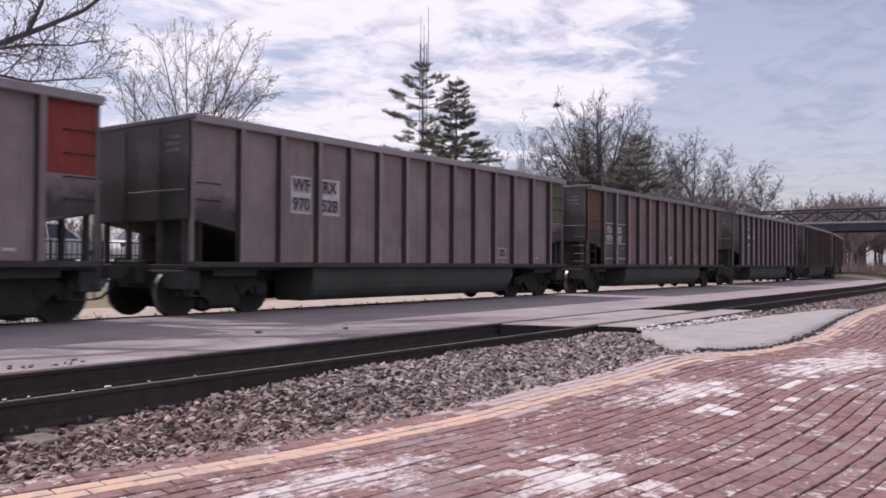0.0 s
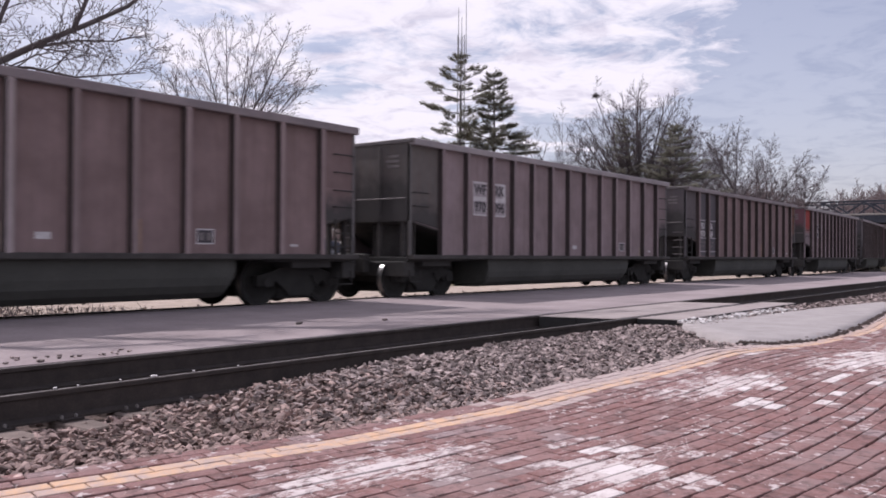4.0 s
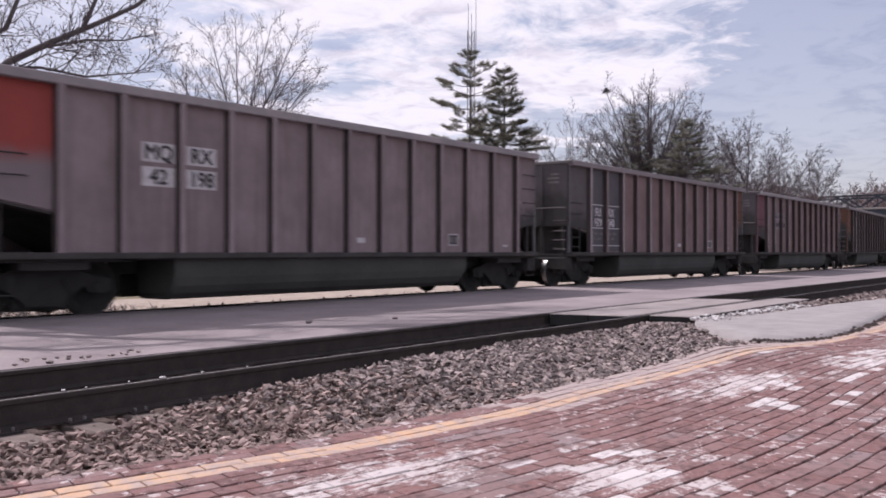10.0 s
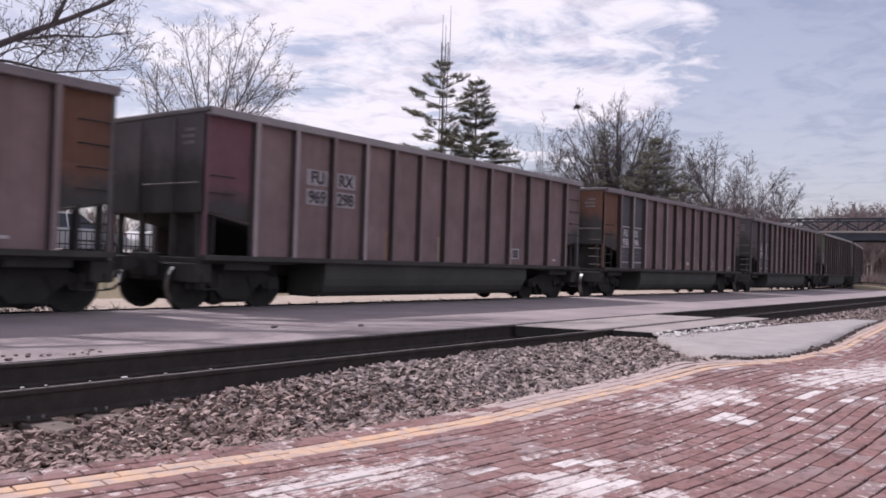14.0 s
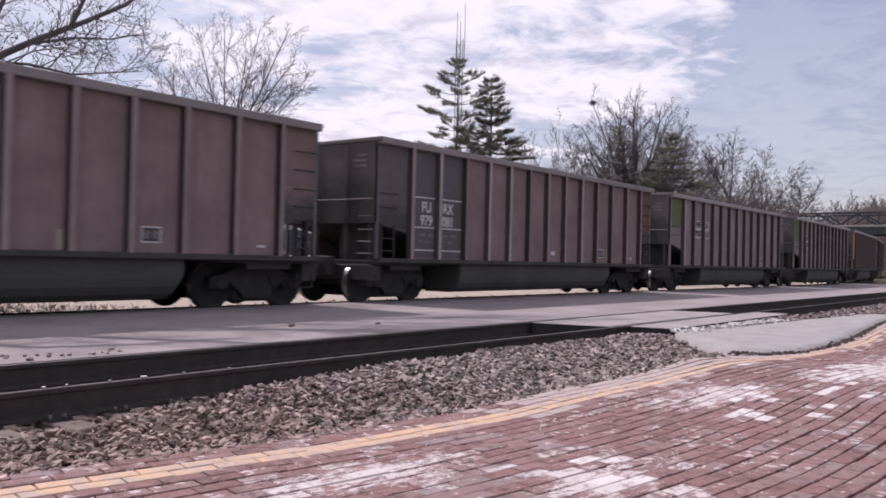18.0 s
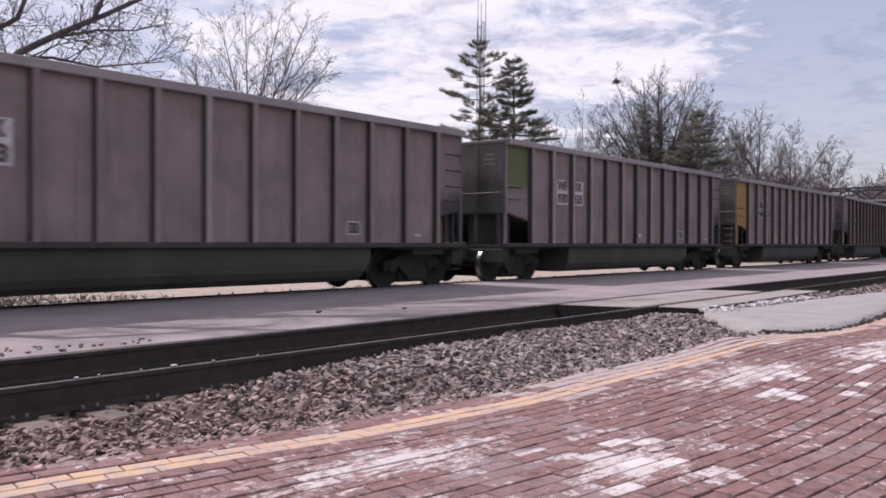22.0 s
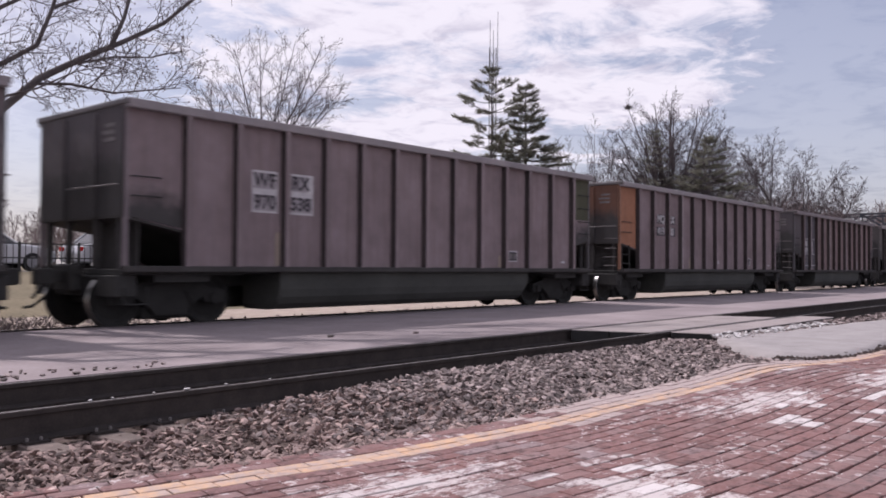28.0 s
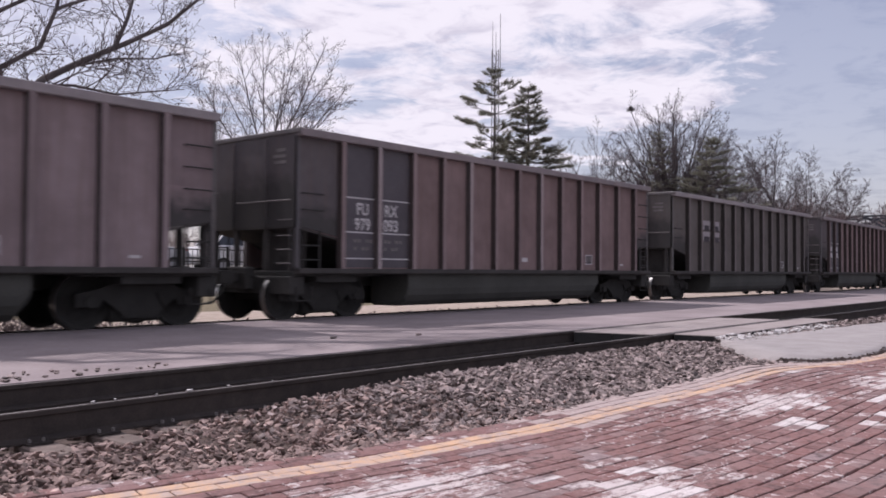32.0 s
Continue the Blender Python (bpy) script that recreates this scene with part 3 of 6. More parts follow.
# ballast beds
tagged(strip("ballast_bed_near", BALLAST_BED, -60, 260, 3.2, 7.9, -0.29, 2.5, 0.3), "grey crushed stone track bed", "ballast", kind="structure")
tagged(strip("ballast_bed_train", BALLAST_BED, -260, 330, 13.40, 16.5, -0.25, 2.5, 0.3), "grey crushed stone track bed under the train", "ballast", kind="structure")
tagged(strip("platform_island", SLAB, -60, 68, 7.885, 13.40, 0.0, 2.0, 0.5, rise=0.03), "worn pale concrete platform between the tracks", "platform", kind="structure")
tagged(strip("gravel_verge", GRAVEL, -120, 120, 16.5, 21.5, -0.245, 3.0, 0.4), "sunlit tan gravel strip behind the train", "gravel", kind="structure")
bank_mesh = mesh_of("bank", [(-60, 21.4, -0.255), (60, 21.4, -0.255), (60, 28.3, 0.85), (-60, 28.3, 0.85), (-60, 21.4, -0.6), (60, 21.4, -0.6), (60, 28.3, -0.6), (-60, 28.3, -0.6)], [(0, 1, 2, 3), (0, 4, 5, 1), (1, 5, 6, 2), (2, 6, 7, 3), (3, 7, 4, 0)], GRASS)
tagged(new("grass_bank", bank_mesh), "low bank of dormant grass below the car park", "bank", kind="structure")
tagged(strip("car_park", ASPHALT, -40, 36, 28.3, 33.0, 0.85, 6.0, 1.4, bent=False), "grey asphalt car park behind the railway", "car park", kind="structure")


def ballast_height(x, y):
    full = float(np.interp(x, (3.4, 6.2, 12.6, 13.6, 19.8, 21.0, 60), (0.0, 1.0, 1.0, 0.6, 0.3, 0.6, 0.6)))
    e = brick_edge(x) - 0.03
    lo = -0.262
    mound = -0.125 + 0.02 * math.sin(2.3 * x) * math.sin(1.9 * y + x)
    z = lo + (mound - lo) * full
    shore = min(1.0, max(0.0, (y - e) / 0.75))
    return -0.075 + (z + 0.075) * shore - 0.05 * max(0.0, (y - 5.75) / 0.45) * (1 - 0.6 * full)


def heap():
    """The sheet of fine stone under the loose ballast, from the bricks to the rail."""
    verts, faces, nx, ny = [], [], 150, 14
    for i in range(nx + 1):
        x = -4 + 64 * (i / nx) ** 1.6
        e = brick_edge(x) - 0.06
        for j in range(ny + 1):
            y = e + (6.215 - e) * j / ny
            verts.append((x, y + bend(x), ballast_height(x, y) - 0.015 + 0.012 * noise.noise((x * 6, y * 6, 0))))
    for i in range(nx):
        for j in range(ny):
            a = i * (ny + 1) + j
            faces.append((a, a + ny + 1, a + ny + 2, a + 1))
    return mesh_of("ballast_heap", verts, faces, BALLAST_BED, smooth=True)


shoulder = tagged(new("ballast_shoulder", heap()), "loose grey crushed stone between bricks and rail", "ballast", kind="structure")


def stone_shape(rng):
    """A broken stone of unit size: a jittered block with knocked-off corners."""
    base = [Vector(p).normalized() for p in ((1, 0.2, -0.2), (-1, -0.3, 0), (0.2, 1, 0), (-0.1, -1, 0.1), (0.1, 0.1, -1), (0.9, 0.7, 1), (-0.8, 0.9, 0.9), (1, -0.8, 0.8), (-0.9, -1, 1))]
    bm = bm_new()
    for p in base:
        q = p * rng.uniform(0.60, 1.25)
        bm.verts.new((q.x * 0.74, q.y * 0.50, q.z * 0.36))
    bmesh.ops.convex_hull(bm, input=list(bm.verts))
    for v in [v for v in bm.verts if not v.link_faces]:
        bm.verts.remove(v)
    bmesh.ops.triangulate(bm, faces=bm.faces)
    bm.verts.index_update()
    return [v.co.copy() for v in bm.verts], [[v.index for v in f.verts] for f in bm.faces], bm


def ballast():
    rng = random.Random(5)
    shapes = []
    ones = []
    for k in range(16):
        v, f, bm = stone_shape(rng)
        shapes.append((np.array([list(c) for c in v]), np.array(f)))
        me = bpy.data.meshes.new("ballast_stone")
        bm.to_mesh(me)
        bm.free()
        me.materials.append(STONE_ONE)
        ones.append(me)
    piles, singles = ([[], [], 0], [[], [], 0]), 0

    def place(x, y, z, size):
        nonlocal singles
        turn = (rng.uniform(-300, 300), rng.uniform(-38, 38), rng.uniform(0, 360))
        k = rng.randrange(16)
        if 4.3 < x < 6.1 and 3.9 < y < 4.75 and size > 0.030 and singles < 300:
            singles += 1
            m = pose(x, y, z, turn[0] * 0.12, turn[1], turn[2]) @ Matrix.Diagonal((size, size, size, 1))
            part("ballast_stone", ones[k], STONE_ONE, shoulder, at=m)
            return
        r = np.array(Euler([radians(a) for a in (turn[0] * 0.12, turn[1], turn[2])]).to_matrix())
        v, f = shapes[k]
        pile = piles[1 if y < 6.3 and rng.random() < (6.4 - x) / 2.6 else 0]
        pile[0].append((v * size) @ r.T + (x, y, z))
        pile[1].append(f + pile[2])
        pile[2] += len(v)
    for _ in range(27000):
        x = 0.6 + 12.6 * rng.random() ** 1.25
        e = brick_edge(x)
        y = e - 0.06 + (6.2 - e) * rng.random()
        if 13.2 < x < 20 and y > 5.2 or x < 4.9 and y > 5.0 + 0.3 * math.sin(3 * x) and rng.random() < 0.45:
            continue
        z = ballast_height(x, y)
        place(x, y, z + rng.uniform(-0.02, 0.045), rng.choice((0.026, 0.034, 0.042, 0.048, 0.056, 0.078)) * (0.86 if x < 6 else 1.08))
    for _ in range(4200):
        x = 16.5 + 34 * rng.random() ** 1.3
        e = brick_edge(x)
        y = e + (6.2 - e) * rng.random()
        if x < 20.2 and y > 5.0 - 0.2 * (x - 16.5):
            continue
        if x < 19 and y < 4.3:
            continue
        place(x, y + bend(x), ballast_height(x, y) + rng.uniform(-0.01, 0.03), rng.uniform(0.05, 0.085))
    for _ in range(700):
        x = rng.uniform(13.0, 19.6)
        y = rng.uniform(4.85, 5.5)
        place(x, y, -0.045 + rng.uniform(-0.01, 0.02), rng.uniform(0.03, 0.07))
    for _ in range(2600):
        x = -1 + 26 * rng.random()
        y = rng.uniform(6.4, 7.7)
        if 12.5 < x < 19:
            continue
        place(x, y, -0.27 + rng.uniform(-0.01, 0.03), rng.uniform(0.04, 0.07))
    for _ in range(2400):
        x = -2 + 50 * rng.random()
        y = rng.choice((rng.uniform(13.6, 14.9), rng.uniform(15.1, 16.9)))
        place(x, y + bend(x), -0.19 + rng.uniform(-0.01, 0.03), rng.uniform(0.05, 0.08))
    for (v, f, n), name, mat, label in zip(piles, ("ballast_stones", "soiled_stones"), (BALLAST, BALLAST_BROWN), ("broken grey and brown ballast stones", "broken brown stones half sunk in soil")):
        me = mesh_of(name, np.concatenate(v).tolist(), np.concatenate(f).tolist(), mat)
        tagged(new(name, me), label, "ballast", kind="stuff")


# ---- the crossing and the patch ----
crossing = tagged(new("level_crossing"), "pale weathered foot crossing panels across the rails", "crossing", kind="structure")


def crossing_panel(x0, x1, y0, y1, skew0, skew1, name="crossing_panel"):
    bm = bm_new()
    prism(bm, [(x0, y1), (x0 + skew0, y0), (x1 + skew1, y0), (x1, y1)], "z", -0.20, 0.004)
    bevelled(bm, 0.012)
    for f in bm.faces:
        f.normal_update()
        f.material_index = 0 if f.normal.z > 0.5 else 1
    ob = part(name, bm, PANEL, crossing)
    ob.data.materials.append(RUBBER)


for k in range(3):
    crossing_panel(12.60 + 2.02 * k, 14.60 + 2.02 * k, 6.40, 7.05, 0.2, 0.2)
    crossing_panel(12.42 + 2.02 * k, 14.42 + 2.02 * k, 7.065, 7.69, 0.18, 0.18)
    crossing_panel(13.15 + 2.22 * k, 15.35 + 2.22 * k, 5.50, 6.20, 0.12, 0.12)

patch_outline = [(10.42, 3.61), (10.60, 3.22), (11.2, 2.95), (12.4, 2.91), (13.7, 2.96), (15.0, 3.06), (16.4, 3.20), (18.0, 3.35), (20.0, 3.50), (22.5, 3.62), (22.4, 4.15), (20.5, 4.5), (18.6, 4.72), (16.4, 4.88), (15.2, 5.0), (13.9, 5.2), (13.0, 5.34), (12.4, 5.12), (11.75, 4.66), (11.1, 4.24)]


def asphalt_patch():
    rng = random.Random(2)
    ring = []
    n = len(patch_outline)
    for i in range(n):
        a, b = Vector(patch_outline[i]), Vector(patch_outline[(i + 1) % n])
        for k in range(5):
            p = a.lerp(b, k / 5)
            ring.append((p.x + rng.uniform(-0.04, 0.04), p.y + rng.uniform(-0.03, 0.03)))
    c = Vector((14.6, 4.3))
    bm = bm_new()

    def lift(p):
        return float(np.interp(p[1], (2.9, 3.6, 5.4), (-0.012, 0.0, -0.02)))
    rings = []
    for s in (1.0, 0.985, 0.8, 0.5):
        row = []
        for p in ring:
            q = c + (Vector(p) - c) * s
            row.append(bm.verts.new((q.x, q.y, lift(q) - (0.10 if s == 1.0 else 0.006 if s == 0.985 else 0.0) + 0.006 * noise.noise((q.x * 2, q.y * 2, 3)))))
        rings.append(row)
    m = len(ring)
    for r0, r1 in zip(rings, rings[1:]):
        for i in range(m):
            bm.faces.new((r0[i], r0[(i + 1) % m], r1[(i + 1) % m], r1[i]))
    mid = bm.verts.new((c.x, c.y, 0.005))
    for i in range(m):
        bm.faces.new((rings[-1][i], rings[-1][(i + 1) % m], mid))
    bmesh.ops.recalc_face_normals(bm, faces=bm.faces)
    ob = part("asphalt_apron", bm, PATCH, smooth=True)
    return tagged(ob, "pale cracked asphalt patch between bricks and crossing", "pavement", kind="structure")


asphalt_patch()


def crumbs():
    """Broken dark asphalt along the edge of the patch."""
    rng = random.Random(6)
    V, F = [], []
    for _ in range(420):
        i = rng.randrange(0, 10)
        p = Vector(patch_outline[i]).lerp(Vector(patch_outline[i + 1]), rng.random())
        c = Vector((p.x + rng.gauss(0, 0.03), p.y - 0.03 + rng.gauss(0, 0.025), -0.025))
        s = rng.uniform(0.015, 0.05)
        b = len(V)
        V += [c + Vector(o) * s * rng.uniform(0.6, 1.2) for o in ((1, 0, 0), (0, 1, 0), (-1, 0, 0), (0, -1, 0), (0, 0, 0.8))]
        F += [(b, b + 1, b + 4), (b + 1, b + 2, b + 4), (b + 2, b + 3, b + 4), (b + 3, b, b + 4)]
    tagged(new("asphalt_crumbs", mesh_of("asphalt_crumbs", V, F, SOIL)), "dark broken asphalt crumbs along the patch", "rubble", kind="stuff")


crumbs()


# ---- trees ----
def limb(V, F, pts, radii, sides):
    """A tapered tube through points, added to the lists."""
    first = len(V)
    n = len(pts)
    for i, p in enumerate(pts):
        d = pts[min(i + 1, n - 1)] - pts[max(i - 1, 0)]
        d = d.normalized() if d.length > 1e-6 else Vector((0, 0, 1))
        a = d.cross(Vector((0.31, 0.87, 0.38)))
        a = a.normalized() if a.length > 1e-4 else d.orthogonal().normalized()
        b = d.cross(a)
        r = radii[i]
        for k in range(sides):
            w = 2 * math.pi * k / sides
            V.append(p + a * (r * math.cos(w)) + b * (r * math.sin(w)))
    for i in range(n - 1):
        for k in range(sides):
            l = (k + 1) % sides
            F.append((first + i * sides + k, first + i * sides + l, first + (i + 1) * sides + l, first + (i + 1) * sides + k))


def grow(rng, out, p, d, r, level, spec):
    """One branch and all that grows on it. spec, a level at a time: lens, kids, spread in degrees, first (where the first child sits)."""
    last = level >= len(spec["kids"])
    length = spec["lens"][level] * rng.uniform(0.72, 1.18)
    nseg = 2 if last else (6 if level <= 1 else 4 if level == 2 else 3)
    pts, radii = [p.copy()], [r]
    d = d.normalized()
    w = spec["wobble"] * (0.35 if level == 0 else 1.0)
    for i in range(nseg):
        d = (d + Vector((rng.uniform(-w, w), rng.uniform(-w, w), rng.uniform(-w, w) + spec["lift"][min(level, len(spec["lift"]) - 1)]))).normalized()
        p = p + d * (length / nseg)
        pts.append(p.copy())
        radii.append(max(spec["thin"], r * (1 - (0.40 if level == 0 else 0.80) * (i + 1) / nseg)))
    wood = level <= spec["wood"]
    V, F = out["wood"] if wood else out["twig"]
    limb(V, F, pts, radii, 8 if level == 0 else 5 if wood else 3)
    if last:
        out["tips"].append(pts[-1])
        return
    count = spec["kids"][level]
    first = spec["first"] if level == 0 else 0.2
    for k in range(count):
        f = min(0.999, first + (1 - first) * (k + rng.random()) / count)
        i = min(nseg - 1, int(f * nseg))
        q = pts[i].lerp(pts[i + 1], f * nseg - i)
        axis = (pts[i + 1] - pts[i]).normalized()
        side = axis.orthogonal().normalized()
        side.rotate(Matrix.Rotation(rng.uniform(0, 2 * math.pi), 3, axis))
        ang = radians(spec["spread"][min(level, len(spec["spread"]) - 1)] * rng.uniform(0.55, 1.25))
        if level == 0:
            ang *= 1.25 - 0.6 * (f - first) / (1 - first)
        nd = axis * math.cos(ang) + side * math.sin(ang)
        rr = max(spec["thin"], (radii[i] + (radii[i + 1] - radii[i]) * (f * nseg - i)) * rng.uniform(0.42, 0.65))
        grow(rng, out, q, nd, rr, level + 1, spec)


def new_out():
    return {"wood": ([], []), "twig": ([], []), "tips": []}


def tree_from(out, label, at, twig=None, wood=None):
    t = tagged(new("bare_tree"), label, "tree", group="bare trees")
    t.location = at
    part("trunk", mesh_of("trunk", [v - Vector(at) for v in out["wood"][0]], out["wood"][1], wood or BARK, smooth=True), BARK, t)
    part("crown", mesh_of("crown", [v - Vector(at) for v in out["twig"][0]], out["twig"][1], twig or TWIG), TWIG, t, "fine leafless twigs")
    return t


def crown_skeleton(seed, base, fork, centre, wide, tall, low, count, path=0.42):
    """Grow a tree towards points spread through its crown: each joins the branch that it reaches most directly."""
    rng = random.Random(seed)
    goals = []
    while len(goals) < count:
        q = Vector((rng.uniform(-1, 1), rng.uniform(-1, 1), rng.uniform(-1, 1)))
        r = q.length
        edge = 0.86 + 0.14 * noise.noise((q.x * 2.2 + seed, q.y * 2.2, q.z * 2.2))
        if r > edge or rng.random() > 0.25 + 0.75 * r:
            continue
        goals.append(centre + Vector((q.x * wide, q.y * wide, q.z * (tall if q.z > 0 else low))))
    goals = [g for g in goals if g.z > fork.z - 0.3]
    goals.sort(key=lambda g: (g - fork).length)
    size = count * 6 + 20
    pos, far, up = np.zeros((size, 3)), np.zeros(size), [-1]
    n = 0
    for k in range(5):
        p = base.lerp(fork, k / 4)
        pos[n] = (p.x + 0.06 * math.sin(2.1 * k + seed), p.y + 0.06 * math.cos(1.7 * k), p.z)
        far[n] = 0.0 if k == 4 else 50.0
        if k:
            up.append(n - 1)
        n += 1
    f0 = np.array(fork)
    for g in goals:
        gv = np.array(g)
        step = gv - pos[:n]
        d = np.linalg.norm(step, axis=1)
        out_ = pos[:n] - f0
        inward = np.einsum("ij,ij->i", step, out_) < 0.35 * d * np.linalg.norm(out_, axis=1)
        j = int(np.argmin(d + path * far[:n] + inward * 0.6 * d + (pos[:n, 2] > gv[2] + 0.4) * 0.5))
        many = max(1, int(d[j] / 0.7))
        prev, start = j, pos[j].copy()
        bow = np.array([rng.gauss(0, 0.06), rng.gauss(0, 0.06), 0.10 + rng.gauss(0, 0.04)]) * d[j]
        for k in range(1, many + 1):
            if n >= size:
                break
            w = k / many
            pos[n] = start + (gv - start) * w + bow * math.sin(math.pi * w) * (0.0 if many == 1 else -0.6)
            far[n] = far[prev] + np.linalg.norm(pos[n] - pos[prev])
            up.append(prev)
            prev = n
            n += 1
    pos = pos[:n]
    kids = np.zeros(n)
    for i in range(1, n):
        kids[up[i]] += 1
    ups = np.array(up)
    for _ in range(3):
        # let the branches run smoothly through their joints
        total = np.zeros((n, 3))
        np.add.at(total, ups[1:], pos[1:])
        mean = total / np.maximum(kids, 1)[:, None]
        inner = (kids > 0) & (np.arange(n) > 4)
        pos[inner] = 0.4 * pos[inner] + 0.3 * pos[ups[inner]] + 0.3 * mean[inner]
    return pos, up


def bare_tree(seed, at, label, fork, crown, count, thin=0.008, twigs=4, twig_length=0.8, lean=(0.0, 0.0), twig=None, wood=None, path=0.42, taper=2.3):
    """crown: half width, height of its middle, reach above and below that."""
    rng = random.Random(seed + 500)
    base = Vector(at)
    wide, mid_z, tall, low = crown
    centre = base + Vector((lean[0], lean[1], mid_z))
    pos, up = crown_skeleton(seed, base, base + Vector((lean[0] * 0.2, lean[1] * 0.2, fork)), centre, wide, tall, low, count, path)
    out = new_out()
    pieces(rng, out, pos, up, thin, twigs, twig_length, taper)
    return tree_from(out, label, at, twig, wood)


def pieces(rng, out, pos, up, thin, twigs, twig_length, taper):
    n = len(up)
    kids = [[] for _ in range(n)]
    for i in range(1, n):
        kids[up[i]].append(i)
    r = [0.0] * n
    for i in range(n - 1, -1, -1):
        r[i] = max(thin, sum(r[c] ** taper for c in kids[i]) ** (1 / taper)) if kids[i] else thin
    starts = [(0, None)]
    while starts:
        i, root = starts.pop()
        chain = [i] if root is None else [root, i]
        while kids[i]:
            main = max(kids[i], key=lambda c: r[c])
            starts += [(c, i) for c in kids[i] if c != main]
            i = main
            chain.append(i)
        pts = [Vector(pos[c]) for c in chain]
        rad = [r[c] for c in chain]
        if root is not None:
            rad[0] = rad[1]
        thickest = rad[0] > 3.2 * thin
        limb(*(out["wood"] if thickest else out["twig"]), pts, rad, 7 if rad[0] > 0.12 else 5 if thickest else 3)
    for i in range(1, n):
        if r[i] > 2.6 * thin:
            continue
        p = Vector(pos[i])
        axis = (p - Vector(pos[up[i]])).normalized()
        for _ in range(twigs if not kids[i] else max(1, twigs // 3)):
            side = Vector((rng.gauss(0, 1), rng.gauss(0, 1), rng.gauss(0.15, 0.9))).normalized()
            d = (axis * 1.05 + side * 0.75 + Vector((0, 0, 0.15))).normalized()
            L = twig_length * rng.uniform(0.35, 1.0)
            m = p + d * L * 0.5 + side * L * 0.05
            limb(*out["twig"], [p, m, p + d * L + Vector((0, 0, 0.06 * L))], [thin, thin * 0.85, thin * 0.6], 3)
            e = (d + Vector((rng.gauss(0, 0.6), rng.gauss(0, 0.6), rng.gauss(0.1, 0.5)))).normalized()
            limb(*out["twig"], [m, m + e * L * 0.45], [thin * 0.8, thin * 0.55], 3)


def fan_tree(seed, at, label, fork, stems, reach, tilt, kids=(10, 7, 4), ratio=(0.46, 0.42, 0.40), thin=0.009, trunk=0.17, lean=(0.0, 0.0), lift=0.05, wobble=0.10, low=0.6, twig=None, flat=0.22, joined=False, even=0.5, bearer=None):
    """A leafless tree whose stems fan out from a fork and divide three times; tilt is that of the outermost stem."""
    rng = random.Random(seed)
    out = new_out()
    base = Vector(at)
    top = base + Vector((0.1 * lean[0], 0.1 * lean[1], fork))
    limb(*out["wood"], [base, base.lerp(top, 0.5) + Vector((0.04, -0.03, 0)), top], [trunk, trunk * 0.82, trunk * 0.7], 8)
    swing = Vector((lean[0], lean[1], 0.0))

    def branch(p, d, length, r, level):
        nseg = (8, 5, 4, 2)[level]
        pts, radii = [p.copy()], [r]
        for k in range(nseg):
            w = wobble * (0.8, 1.05, 1.1, 1.0)[level]
            d = (d + Vector((rng.gauss(0, w), rng.gauss(0, w), rng.gauss(0, w) + lift * (1.0 if level < 2 else 0.8)))).normalized()
            p = p + d * (length / nseg)
            pts.append(p.copy())
            radii.append(max(thin * (1.0 if level < 3 else 0.7), r * (1 - 0.78 * (k + 1) / nseg)))
        limb(*(out["wood"] if level == 0 else out["twig"]), pts, radii, (6, 4, 3, 3)[level])
        if level == 3:
            return
        count = kids[level]
        turn = rng.uniform(0, 6.28)
        for k in range(count):
            f = flat + (0.98 - flat) * (k + rng.random()) / count
            i = min(nseg - 1, int(f * nseg))
            q = pts[i].lerp(pts[i + 1], f * nseg - i)
            axis = (pts[i + 1] - pts[i]).normalized()
            side = axis.orthogonal().normalized()
            turn += 2.4 + rng.uniform(-0.5, 0.5)
            side.rotate(Matrix.Rotation(turn, 3, axis))
            ang = radians(rng.uniform(26, 52) - 4 * level)
            branch(q, axis * math.cos(ang) + side * math.sin(ang), length * ratio[level] * (1.12 - 0.62 * f) * rng.uniform(0.65, 1.2), max(thin, radii[i] * rng.uniform(0.45, 0.62)), level + 1)

    for k in range(stems):
        a = radians(tilt) * ((k + 0.4) / stems) ** even
        az = 2.39996 * k + rng.uniform(-0.3, 0.3)
        d = (Vector((math.sin(a) * math.cos(az), math.sin(a) * math.sin(az), math.cos(a))) + swing * 0.12).normalized()
        start = base.lerp(top, 1.0 - (1.0 - low) * rng.random() * (a / radians(tilt)))
        branch(start, d, reach * (1.0 - 0.22 * (a / radians(tilt)) ** 2) * rng.uniform(0.90, 1.05), trunk * rng.uniform(0.26, 0.42), 0)
    if bearer:
        # a long limb that bears a nest
        end = Vector(bearer)
        bow = Vector((0.25, -0.15, -0.5))
        limb(*out["wood"], [top, top.lerp(end, 0.35) + bow, top.lerp(end, 0.7) + bow * 0.7, end, end + Vector((-0.1, 0.15, 0.7))], [0.09, 0.065, 0.045, 0.028, 0.012], 5)
        for f in (0.55, 0.7, 0.82, 0.92, 1.0):
            q = top.lerp(end, f) + bow * (1.0 - f)
            branch(q, Vector((rng.gauss(0, 0.6), rng.gauss(0, 0.6), 0.8)).normalized(), rng.uniform(1.0, 1.8), 0.02, 1)
    if joined:
        return out
    return tree_from(out, label, at, twig)


